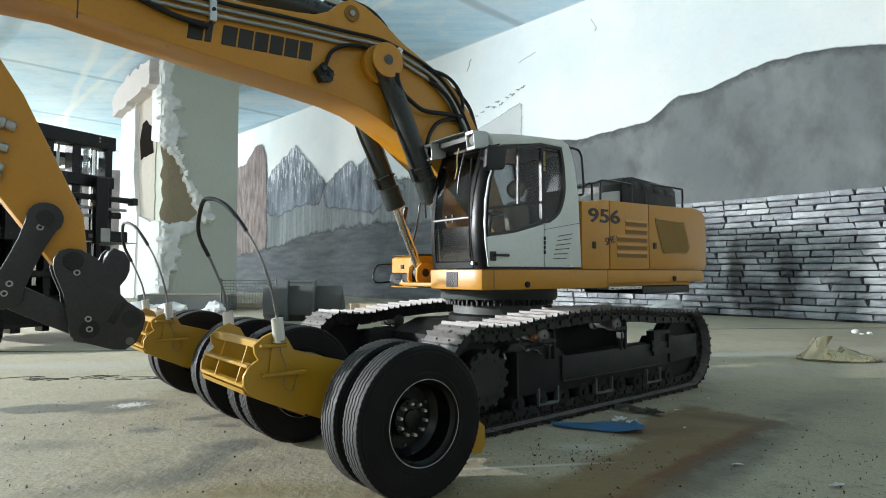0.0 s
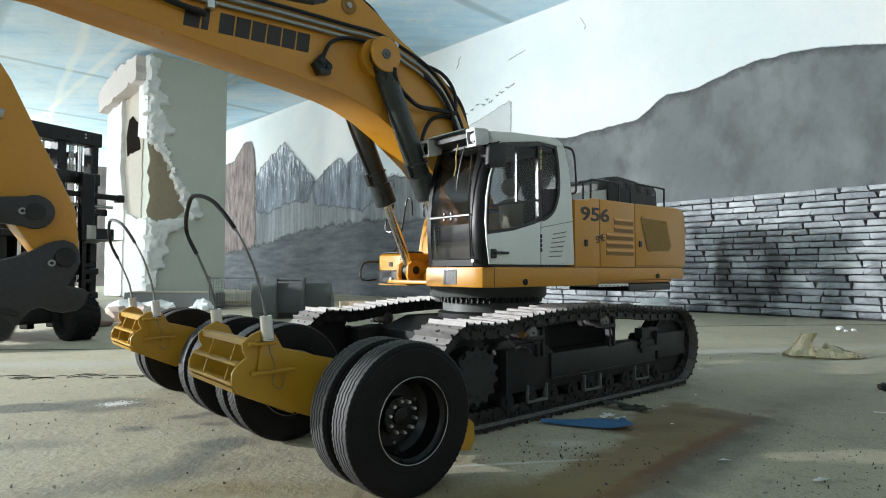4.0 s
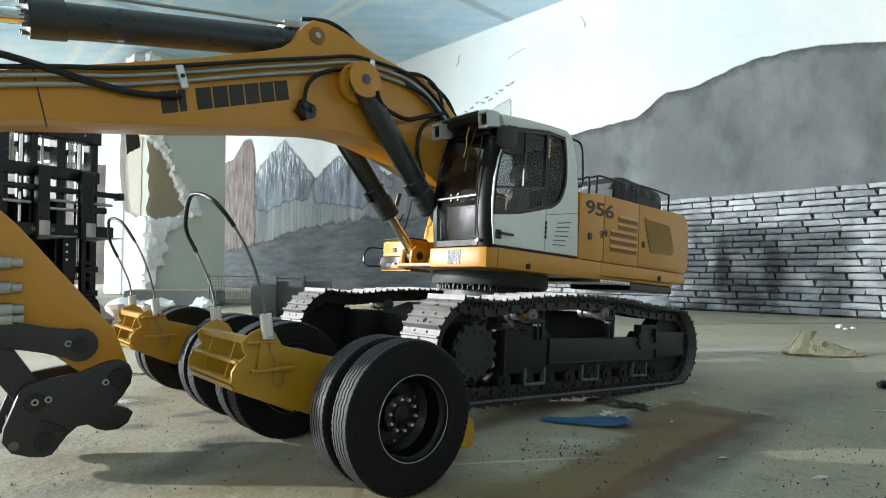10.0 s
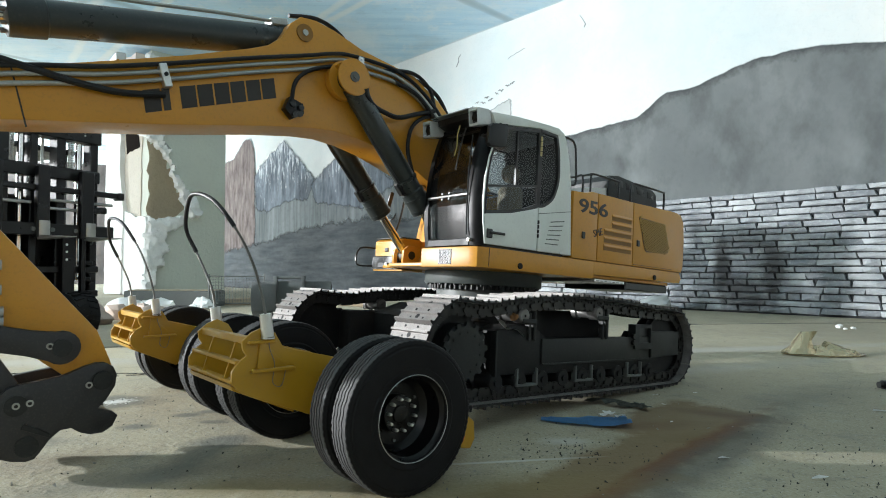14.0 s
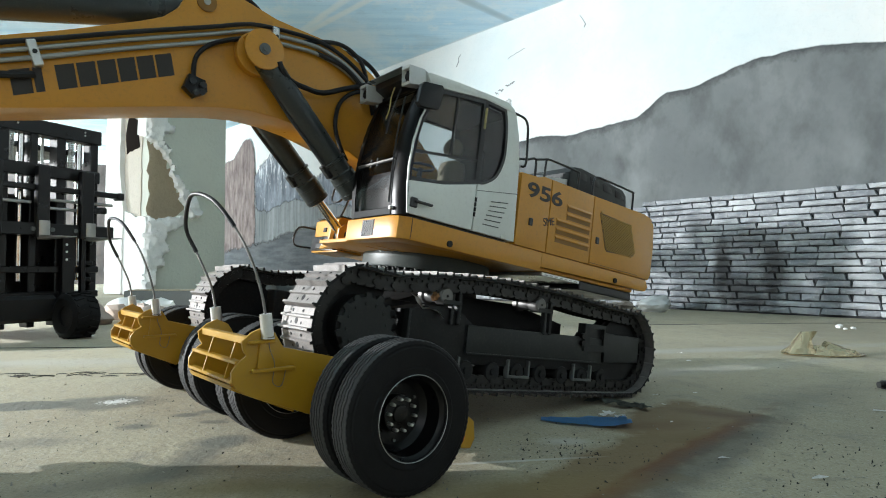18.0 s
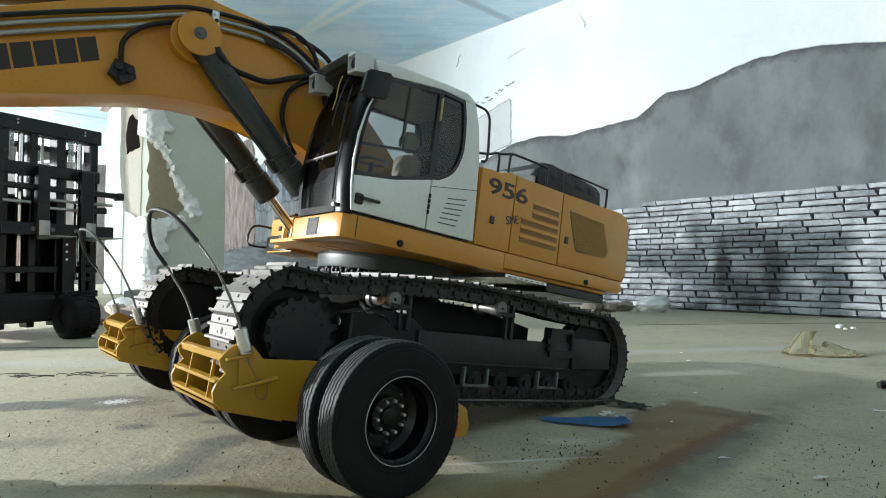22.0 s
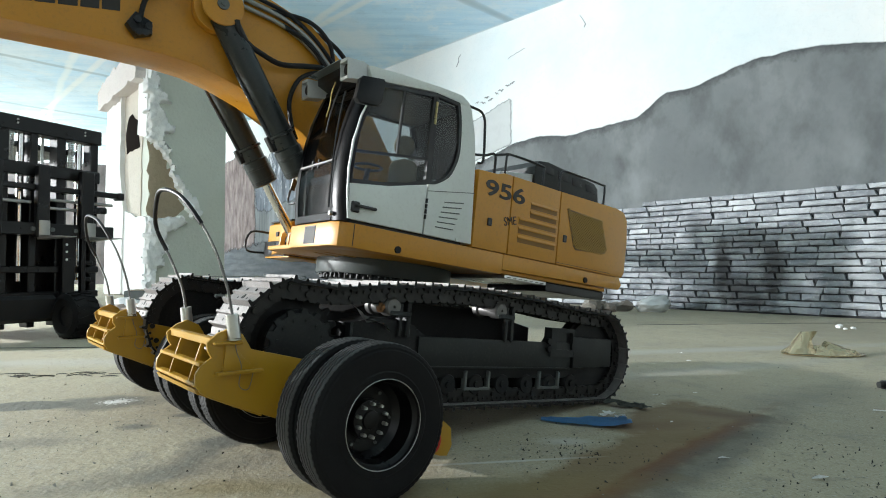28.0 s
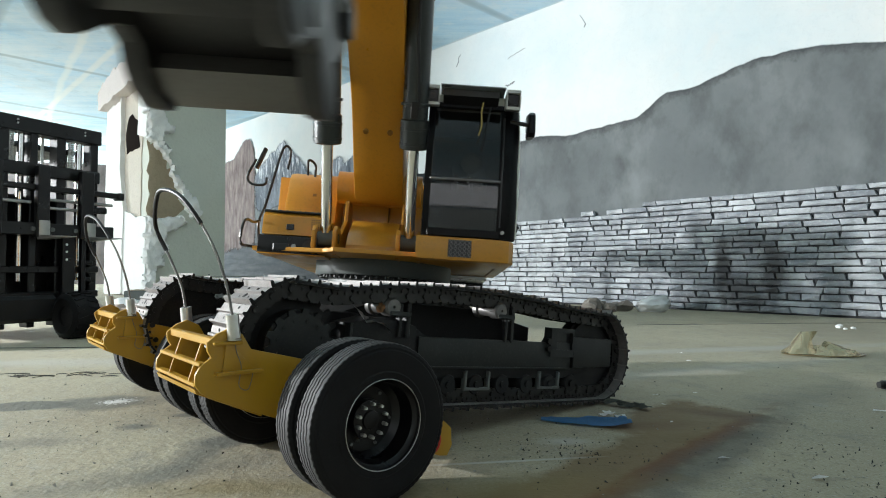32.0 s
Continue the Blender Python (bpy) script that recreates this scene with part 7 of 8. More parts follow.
    front("torn_plaster", [(0.30, 0.0), (0.56, 0.0), (0.56, 1.05), (0.33, 1.05), (0.34, 0.60), (0.28, 0.40)], -0.022, "foam_white", "white plaster coat on the pillar", 24)
    front("torn_plaster", [(-0.01, 0.69), (-0.01, 1.06), (0.10, 1.05), (0.11, 0.72)], -0.018, "foam_white", "white plaster coat on the pillar", 25)
    front("torn_plaster", [(-0.01, 0.0), (-0.01, 0.34), (0.16, 0.36), (0.29, 0.40), (0.31, 0.0)], -0.016, "foam_white", "white plaster coat on the pillar", 26)
    front("bare_patch", [(0.10, 0.34), (0.32, 0.40), (0.34, 1.04), (0.08, 1.04)], -0.004, "cream_board", "bare cream board under torn plaster", 27)
    front("hole", [(0.12, 0.67), (0.29, 0.66), (0.31, 0.74), (0.27, 0.82), (0.22, 0.83), (0.15, 0.79)], -0.008, "hole_dark", "dark hole broken into the pillar", 28)
    front("plaster_cap", [(0.02, 0.95), (0.30, 0.93), (0.57, 0.90), (0.59, 1.0), (0.35, 1.05), (0.02, 1.06)], -0.060, "cap_pink", "broken plaster cap at the pillar's head", 29, 0.012)


paint("hole_dark", (0.022, 0.018, 0.016), 1.0, dirt=0.2, dirt_colour=(0.05, 0.045, 0.04), gloss=0.0)
paint("cream_board", (0.62, 0.56, 0.48), 0.95, dirt=0.3, scale=8, relief=0.004)
paint("cap_pink", (0.66, 0.60, 0.57), 0.95, dirt=0.3, dirt_colour=(0.3, 0.28, 0.27), scale=8, relief=0.006)
pillar_coat()


# ---- forklift truck beside the trailer axle ----
FORK_M = Matrix(((0.467, 0.884, 0, -0.745), (0.884, -0.467, 0, 1.0), (0, 0, 1, 0), (0, 0, 0, 1)))


def bar(parent, name, a, b, mat="rim_black", label=""):
    bm = B()
    block(bm, a[0], b[0], a[1], b[1], a[2], b[2], min(0.0015, min(abs(b[i] - a[i]) for i in range(3)) * 0.3))
    return part(name, bm, mat, parent, label)


def forklift():
    fk = thing("forklift", "black forklift scale model with tall mast and forks", "forklift", m=FORK_M)
    # x across the mast, y forward, z up
    for x0, x1 in ((-0.066, -0.050), (-0.006, 0.010), (0.044, 0.056), (0.088, 0.104), (0.150, 0.164)):
        bar(fk, "mast_rail", (x0, -0.016, 0.02), (x1, 0.010, 0.375))
    bar(fk, "dash_board", (-0.060, -0.034, 0.050), (0.118, -0.026, 0.252))
    bar(fk, "mast_head", (-0.068, -0.018, 0.357), (0.168, 0.014, 0.383))
    bar(fk, "head_cover", (-0.060, -0.006, 0.340), (0.010, 0.006, 0.358))
    for x in (0.020, 0.135):
        for z in (0.370, 0.376):
            bm = B()
            rod(bm, (x, 0.013, z), (x, 0.0155, z), 0.0018, 8)
            part("bolt", bm, "steel", fk)
    for z, t in ((0.294, 0.022), (0.120, 0.012), (0.075, 0.012)):
        bar(fk, "cross_plate", (-0.062, -0.004, z - t / 2), (0.166, 0.014, z + t / 2))
    for z, t, x1 in ((0.262, 0.010, 0.200), (0.190, 0.022, 0.186)):
        bar(fk, "carriage_bar", (-0.075, 0.016, z - t / 2), (x1, 0.028, z + t / 2))
    bar(fk, "stop_block", (0.132, 0.016, 0.225), (0.172, 0.028, 0.237))
    bar(fk, "stop_block", (0.192, 0.014, 0.254), (0.204, 0.032, 0.268))
    for z, x0, x1 in ((0.243, 0.060, 0.186), (0.228, 0.060, 0.118), (0.236, -0.06, 0.040)):
        bm = B()
        rod(bm, (x0, 0.020, z), (x1, 0.020, z), 0.0028, 10)
        part("slide_rod", bm, "steel", fk, "bright slide rod of the carriage")
    for x0, x1 in ((-0.030, -0.010), (0.044, 0.064), (0.119, 0.142)):
        bar(fk, "carriage_plate", (x0, 0.022, 0.176), (x1, 0.036, 0.300))
    for x in (0.040, 0.072, 0.112, 0.146):
        bm = B()
        rod(bm, (x, 0.027, 0.190), (x, 0.031, 0.190), 0.0038, 12)
        part("roller", bm, "mid_grey", fk)
    for x in (0.034, 0.134):
        bm = B()
        rod(bm, (x, -0.004, 0.10), (x, -0.004, 0.362), 0.0060, 16)
        part("lift_cylinder", bm, "chrome", fk, "chromed lift cylinder")
        for k in range(14):
            for e in (-0.0165, -0.0215):
                bm = B()
                block(bm, x + e - 0.0019, x + e + 0.0019, 0.002, 0.007, 0.300 + k * 0.0040, 0.3032 + k * 0.0040, 0.0006)
                part("chain_link", bm, "steel", fk)
    bm = B()
    rod(bm, (0.0835, -0.030, 0.10), (0.0835, -0.030, 0.360), 0.0028, 10)
    part("guide_rod", bm, "alloy", fk, "bright upright guide rod")
    for x0, x1, z0, z1 in ((0.094, 0.116, 0.03, 0.178), (0.128, 0.136, 0.06, 0.178)):
        bar(fk, "lower_mast", (x0, 0.012, z0), (x1, 0.024, z1))
    for z in (0.165, 0.152, 0.138):
        bm = B()
        rod(bm, (0.100, 0.0235, z), (0.100, 0.0250, z), 0.0022, 10)
        part("bolt", bm, "alloy", fk)
    bar(fk, "side_bracket", (0.128, 0.012, 0.128), (0.152, 0.020, 0.136))
    bar(fk, "side_bracket", (0.128, 0.012, 0.098), (0.148, 0.020, 0.106))
    for x in (0.055, 0.136):
        bm = B()
        plate(bm, [(0.030, 0.205), (0.037, 0.205), (0.037, 0.180), (0.115, 0.176), (0.115, 0.1745), (0.030, 0.172)], x - 0.009, x + 0.009, 0.0006, "x")
        part("fork", bm, "steel", fk, "worn steel fork")
    bm = B()
    block(bm, -0.080, 0.150, -0.26, -0.036, 0.045, 0.200, 0.012, 2)
    part("body", bm, "rim_black", fk)
    bm = B()
    block(bm, -0.050, 0.085, -0.020, 0.030, 0.030, 0.075, 0.006)
    part("axle_housing", bm, "frame_grey", fk)
    for x in (-0.065, 0.140):
        for y in (-0.20, -0.06):
            bm = B()
            tube(bm, [(x, y, 0.16), (x, y, 0.345)], 0.005, 8, 0)
            part("guard_post", bm, "black", fk)
    bar(fk, "guard_roof", (-0.075, -0.215, 0.340), (0.152, -0.045, 0.350))
    for x, y in ((-0.075, 0.055), (0.098, 0.060)):
        bm = B()
        prof = [(0.018, -0.020), (0.030, -0.024), (0.0385, -0.020), (0.0395, -0.008), (0.0395, 0.008), (0.0385, 0.020), (0.030, 0.024), (0.018, 0.020)]
        lathe(bm, prof, 40, "x", (x, y, 0.0395), True)
        w = part("wheel", bm, "rubber", fk, "black studded tyre")
        for k in range(20):
            for s in (-1, 1):
                bm = B()
                block(bm, -0.009, 0.009, -0.0022, 0.0022, 0.0, 0.0028, 0.0, 1, Matrix.Translation((x + s * 0.010, y, 0.0395)) @ Matrix.Rotation(2 * math.pi * (k + 0.25 * s) / 20, 4, "X") @ Matrix.Translation((0, 0, 0.0385)) @ Matrix.Rotation(s * 0.3, 4, "Z"))
                part("lug", bm, "rubber", w)
        bm = B()
        rod(bm, (x - 0.016, y, 0.0395), (x + 0.016, y, 0.0395), 0.018, 24)
        part("rim", bm, "frame_grey", w)


forklift()


# ---- things at the back ----
def back_things():
    # loader bucket standing on its floor
    bk = thing("loader_bucket", "dark grey steel bucket with two ribs and a top bar", "bucket", m=pose(-0.385, 1.56, 0, 0, 0, 5))
    bm = B()
    prof = [(0.045, 0.0), (0.045, 0.003), (-0.030, 0.003), (-0.052, 0.020), (-0.060, 0.050), (-0.052, 0.088), (-0.055, 0.090), (-0.064, 0.050), (-0.055, 0.017), (-0.032, 0.0)]
    plate(bm, prof, -0.098, 0.098, 0.0005, "x")
    part("shell", bm, "bucket_grey", bk)
    for x in (-0.098, 0.095):
        bm = B()
        plate(bm, [(0.045, 0.0), (0.030, 0.040), (-0.050, 0.088), (-0.060, 0.050), (-0.052, 0.020), (-0.030, 0.0)], x, x + 0.003, 0.0, "x")
        part("cheek", bm, "bucket_grey", bk)
    for x in (-0.038, 0.030):
        bm = B()
        plate(bm, [(-0.066, 0.002), (-0.074, 0.050), (-0.066, 0.104), (-0.054, 0.104), (-0.052, 0.088), (-0.064, 0.050), (-0.052, 0.012)], x - 0.004, x + 0.004, 0.0004, "x")
        part("rib", bm, "bucket_grey", bk)
    bm = B()
    rod(bm, (-0.044, -0.060, 0.100), (0.036, -0.060, 0.100), 0.004, 12)
    part("top_bar", bm, "bucket_grey", bk)
    # low concrete trough before the pillar
    tr = thing("concrete_trough", "grey concrete trough before the pillar", "trough", m=pose(-0.87, 1.95, 0, 0, 0, 0))
    bm = B()
    block(bm, -0.150, 0.150, -0.035, 0.035, 0.0, 0.052, 0.003)
    part("trough_body", bm, "mid_grey", tr)
    bm = B()
    block(bm, -0.140, 0.140, -0.027, 0.027, 0.0515, 0.0545, 0.001)
    part("filling", bm, "fibre_brown", tr)
    rng = random.Random(5)
    for k in range(9):
        cr = chunk("foam_crumb", rng, rng.uniform(0.012, 0.045), "foam_white")
        cr.matrix_basis = pose(-1.0 + rng.uniform(0, 0.34), 1.82 + rng.uniform(-0.06, 0.06), 0.008, rng.uniform(0, 30), 0, rng.uniform(0, 360))
        tagged(cr, "broken lump of white foam plaster", "foam lump", "foam lumps before the pillar")
    for k in range(7):
        cr = chunk("rock", rng, rng.uniform(0.020, 0.038), "rock_pink")
        cr.matrix_basis = pose(-0.745 + rng.uniform(-0.05, 0.09), 1.33 + rng.uniform(-0.05, 0.12), 0.014, rng.uniform(0, 30), 0, rng.uniform(0, 360))
        tagged(cr, "pale pinkish rock lying on the floor", "rock", "rocks behind the trailer axle")
    # fence panel
    fe = thing("fence_panel", "grey wire mesh fence panel", "fence", m=pose(-0.66, 1.92, 0, 0, 0, 10))
    for x in (-0.085, 0.085):
        bm = B()
        rod(bm, (x, 0, 0), (x, 0, 0.105), 0.0025, 8)
        part("post", bm, "mid_grey", fe)
    for z in (0.012, 0.098):
        bm = B()
        rod(bm, (-0.085, 0, z), (0.085, 0, z), 0.0018, 8)
        part("rail", bm, "mid_grey", fe)
    for k in range(20):
        bm = B()
        x = -0.081 + k * 0.0085
        rod(bm, (x, 0, 0.012), (x, 0, 0.098), 0.0006, 5)
        part("wire", bm, "mid_grey", fe)
    for k in range(8):
        bm = B()
        rod(bm, (-0.085, 0, 0.022 + k * 0.0095), (0.085, 0, 0.022 + k * 0.0095), 0.0006, 5)
        part("wire", bm, "mid_grey", fe)
    for k, (x, y, rz) in enumerate(((-0.70, 2.02, 8), (-0.66, 2.06, -6), (-0.30, 2.0, 20), (-0.26, 1.95, -10))):
        bm = B()
        block(bm, -0.045, 0.045, -0.012, 0.012, 0, 0.022, 0.001)
        o = tagged(part("timber_block", bm, "timber"), "short offcut of pale timber", "timber", "timber offcuts at the back")
        o.matrix_basis = pose(x, y, 0, 0, 0, rz)
    # broken concrete and a crumpled silver bag by the stone wall
    for k in range(9):
        cr = chunk("rubble_block", rng, rng.uniform(0.014, 0.030), "rubble_brown")
        cr.matrix_basis = pose(0.50 + rng.uniform(-0.09, 0.05), 1.72 + rng.uniform(-0.05, 0.05), 0.013, rng.uniform(0, 20), 0, rng.uniform(0, 360))
        tagged(cr, "broken grey concrete lump by the wall", "rubble", "rubble by the stone wall")
    bm = B()
    bmesh.ops.create_icosphere(bm, subdivisions=4, radius=1)
    for v in bm.verts:
        n = noise.noise(v.co * 1.6) * 0.25 + abs(noise.noise(v.co * 4.5)) * 0.22
        v.co = Vector((v.co.x * 0.045, v.co.y * 0.026, v.co.z * 0.024)) * (1 + n)
        v.co.z = max(v.co.z + 0.02 + v.co.x * 0.12, 0.0)
    bag = tagged(part("plastic_bag", bm, "silver_bag", smooth=50), "crumpled silvery plastic bag on the floor", "bag")
    bag.matrix_basis = pose(0.600, 1.70, 0, 0, 0, -20)


def chunk(name, rng, size, mat):
    bm = B()
    bmesh.ops.create_icosphere(bm, subdivisions=2, radius=size)
    off = Vector((rng.uniform(-9, 9), rng.uniform(-9, 9), rng.uniform(-9, 9)))
    for v in bm.verts:
        v.co *= 1 + 0.55 * noise.noise(v.co / size * 1.1 + off)
        v.co.z *= 0.7
    return part(name, bm, mat, smooth=25)


paint("rubble_brown", (0.17, 0.15, 0.125), 0.9, dirt=0.5, dirt_colour=(0.36, 0.34, 0.30), scale=30, relief=0.003, spread=0.4)
paint("bucket_grey", (0.075, 0.085, 0.085), 0.6, dirt=0.5, dirt_colour=(0.16, 0.16, 0.15), scale=25)
paint("rock_pink", (0.42, 0.34, 0.29), 0.9, dirt=0.3, scale=30, relief=0.002)
back_things()


# ---- things on the floor ----
def floor_things():
    # bronze scoop: a bent funnel on a flat rim
    sc = thing("metal_scoop", "crumpled gold-coloured metal dish lying on the floor", "scrap metal", m=pose(0.538, 0.848, 0, 0, 0, -8))
    bm = B()
    n, rows = 48, []
    for r, z in ((0.060, 0.0010), (0.0605, 0.0024), (0.054, 0.0022), (0.046, 0.0030), (0.037, 0.0040), (0.028, 0.0055), (0.018, 0.0070), (0.008, 0.0080)):
        ring = []
        for k in range(n):
            a = 2 * math.pi * k / n
            x, y = r * 0.90 * math.cos(a) - 0.003, r * 0.46 * math.sin(a)
            ridge = 0.009 * math.exp(-(y / 0.011) ** 2) * max(0, 1 - abs(x - 0.004) / 0.052) + 0.006 * noise.noise(Vector((x * 150, y * 150, 3)))
            ring.append(bm.verts.new((x, y, max(0.0008, z + (ridge if r < 0.053 else 0)))))
        rows.append(ring)
    for a, b in zip(rows, rows[1:]):
        for k in range(n):
            bm.faces.new((a[k], a[(k + 1) % n], b[(k + 1) % n], b[k]))
    bm.faces.new(rows[-1])
    part("dish", bm, "gold", sc, smooth=22)
    bm = B()
    lathe(bm, [(0.020, 0.003), (0.0165, 0.010), (0.0120, 0.020), (0.0084, 0.032), (0.0072, 0.0325), (0.0105, 0.020), (0.0150, 0.010), (0.018, 0.003)], 20, "z", (-0.036, 0.0, 0), True)
    for v in bm.verts:
        v.co.x += 0.007 * noise.noise(v.co * 160) + 0.42 * v.co.z
        v.co.y += 0.006 * noise.noise(v.co * 95 + Vector((5, 0, 0)))
        v.co.z += 0.003 * noise.noise(v.co * 60 + Vector((0, 7, 0))) * (v.co.z / 0.03)
    part("spout", bm, "gold", sc, smooth=18)
    # blue film
    bm = B()
    grid = [[bm.verts.new((-0.034 + 0.068 * i / 16, (-0.017 + 0.034 * j / 6) * (0.30 + 0.70 * i / 16) - 0.004 * math.sin(i * 0.20) + (0.006 * math.sin((i - 7) * 0.8) if 7 < i < 12 and j == 6 else 0), 0.0014 + 0.0016 * abs(noise.noise(Vector((i * 0.45, j * 0.6, 2)))) + (0.0035 * max(0, (i - 11) / 5) ** 2 if j < 3 else 0))) for j in range(7)] for i in range(17)]
    for i in range(16):
        for j in range(6):
            bm.faces.new((grid[i][j], grid[i + 1][j], grid[i + 1][j + 1], grid[i][j + 1]))
    r = bmesh.ops.solidify(bm, geom=bm.faces[:], thickness=0.0004)
    o = tagged(part("plastic_film", bm, "blue_film", smooth=60), "torn strip of blue plastic film on the floor", "plastic film")
    o.matrix_basis = pose(0.112, 0.478, 0, 0, 0, -8)
    rng = random.Random(8)
    for k, (x, y, s) in enumerate(((0.140, 0.545, 0.017), (0.152, 0.535, 0.015), (0.163, 0.527, 0.014), (0.172, 0.520, 0.011), (0.130, 0.490, 0.006), (0.142, 0.484, 0.005), (0.136, 0.495, 0.005))):
        bm = B()
        pts = []
        m = 9
        for q in range(m):
            a = 2 * math.pi * q / m
            pts.append(bm.verts.new((s * math.cos(a) * rng.uniform(0.7, 1.2), s * 0.45 * math.sin(a) * rng.uniform(0.5, 1.3), 0.0015 + rng.uniform(0, 0.0035))))
        c = bm.verts.new((0, 0, 0.004))
        for q in range(m):
            bm.faces.new((pts[q], pts[(q + 1) % m], c))
        bmesh.ops.solidify(bm, geom=bm.faces[:], thickness=0.0005)
        o = tagged(part("paper_scrap", bm, "scrap" if k < 4 else "foam_white", smooth=0), "torn dirty scrap on the floor", "scrap", "scraps by the track")
        o.matrix_basis = pose(x, y, 0, 0, 0, rng.uniform(-50, 30))
    for x, y, s in ((0.178, 0.384, 0.0052), (0.216, 0.347, 0.0055), (0.370, 0.510, 0.0060), (0.197, 0.535, 0.0048), (0.202, 0.575, 0.0030), (0.245, 0.586, 0.0024), (0.180, 0.476, 0.0020), (0.322, 0.789, 0.004), (0.338, 0.86, 0.006)):
        bm = B()
        pts = [bm.verts.new((s * math.cos(q * 1.05 + 0.3) * rng.uniform(0.7, 1.3), s * 0.4 * math.sin(q * 1.05 + 0.3) * rng.uniform(0.6, 1.3), 0.0006 + rng.uniform(0, s * 0.3))) for q in range(6)]
        c = bm.verts.new((0, 0, 0.0012))
        for q in range(6):
            bm.faces.new((pts[q], pts[(q + 1) % 6], c))
        bmesh.ops.solidify(bm, geom=bm.faces[:], thickness=0.0004)
        o = tagged(part("plaster_flake", bm, "foam_white", smooth=0), "thin pale plaster flake on the floor", "plaster flake", "plaster flakes on the floor")
        o.matrix_basis = pose(x, y, 0, 0, 0, rng.uniform(-30, 30))
    for x, y, s in ((0.810, 1.23, 0.0065), (0.826, 1.21, 0.0045), (0.803, 1.20, 0.0035)):
        o = chunk("plaster_crumb", rng, s, "foam_white")
        o.matrix_basis = pose(x, y, s * 0.5, 0, 0, rng.uniform(0, 360))
        tagged(o, "small white plaster lump on the floor", "plaster lump", "plaster lumps on the floor")
    bm = B()
    rod(bm, (-0.03, 0, 0.005), (0.05, 0, 0.005), 0.0045, 14)
    rod(bm, (-0.034, 0, 0.005), (-0.03, 0, 0.005), 0.0032, 14)
    o = tagged(part("black_pen", bm, "black"), "black plastic rod lying on the floor", "rod")
    o.matrix_basis = pose(0.470, 0.606, 0, 0, 0, 4)
    # chips and grit
    for name, mat, n, lo, hi, seed, label in (("grit", "grit_dark", 1100, 0.0002, 0.0007, 3, "dark grit strewn over the floor"), ("chips", "pebble", 320, 0.0003, 0.0010, 4, "pale chips strewn over the floor")):
        bm = B()
        rg = random.Random(seed)
        for k in range(n):
            y = 0.27 + 1.2 * rg.random() ** 1.8
            x = rg.uniform(-0.75, 0.80) * y
            if name == "grit" and k % 7 == 0:
                x, y = rg.gauss(0.085, 0.030), rg.gauss(0.400, 0.020)
            elif name == "grit" and k % 7 == 3:
                x, y = rg.gauss(0.235, 0.05), rg.gauss(0.345, 0.045)
            elif name == "grit" and k % 7 == 5:
                x, y = rg.gauss(-0.25, 0.06), rg.gauss(0.50, 0.06)
            s = rg.uniform(lo, hi) * rg.uniform(0.7, 1.6)
            q = Matrix.Translation((x, y, s * 0.35)) @ Euler((rg.uniform(0, 6), rg.uniform(0, 6), rg.uniform(0, 6))).to_matrix().to_4x4() @ Matrix.Diagonal((s * rg.uniform(0.8, 2.2), s, s * 0.6, 1))
            vs = [bm.verts.new(q @ Vector(v)) for v in ((1, 0, 0), (-0.7, 0.8, 0), (-0.6, -0.9, 0.1), (0, 0, 1.0))]
            for t in ((0, 1, 2), (0, 3, 1), (1, 3, 2), (2, 3, 0)):
                bm.faces.new([vs[i] for i in t])
        tagged(part(name, bm, mat, smooth=0), label, "grit", kind="stuff")
    # dark fibres swept into a line
    bm = B()
    rg = random.Random(6)
    for k in range(34):
        s = rg.random()
        x, y = -0.62 + 0.33 * s + rg.uniform(-0.02, 0.02), 0.655 + 0.045 * s + rg.gauss(0, 0.008)
        a, l = radians(8) + rg.gauss(0, 0.25), rg.uniform(0.012, 0.045)
        tube(bm, [(x, y, 0.0008), (x + l * 0.5 * math.cos(a), y + l * 0.5 * math.sin(a) + rg.uniform(-0.003, 0.003), 0.0016), (x + l * math.cos(a), y + l * math.sin(a), 0.0008)], 0.00042, 4, 3)
    tagged(part("fibres", bm, "grit_dark", smooth=0), "dark fibres swept into a line on the floor", "fibres", kind="stuff")
    # joints between the floor sheets
    for pts in ([(-0.9, 0.905, 0.0), (-0.30, 0.945, 0.0), (0.25, 0.985, 0.0)], [(0.42, 1.30, 0), (0.80, 1.34, 0), (1.10, 1.36, 0)]):
        bm = B()
        for a, b in zip(pts, pts[1:]):
            d = (Vector(b) - Vector(a)).normalized()
            nn = Vector((-d.y, d.x, 0)) * 0.0016
            vs = [bm.verts.new(Vector(p) + q) for p, q in ((a, nn), (a, -nn), (b, -nn), (b, nn))]
            up = [bm.verts.new(v.co + Vector((0, 0, 0.0007))) for v in vs]
            bm.faces.new(up)
            for i in range(4):
                bm.faces.new((vs[i], vs[(i + 1) % 4], up[(i + 1) % 4], up[i]))
        tagged(part("floor_joint", bm, "grit_dark", smooth=0), "dark joint between floor sheets", "floor joint", kind="structure")


paint("grit_dark", (0.05, 0.05, 0.045), 0.95, dirt=0.1, scale=90)
floor_things()


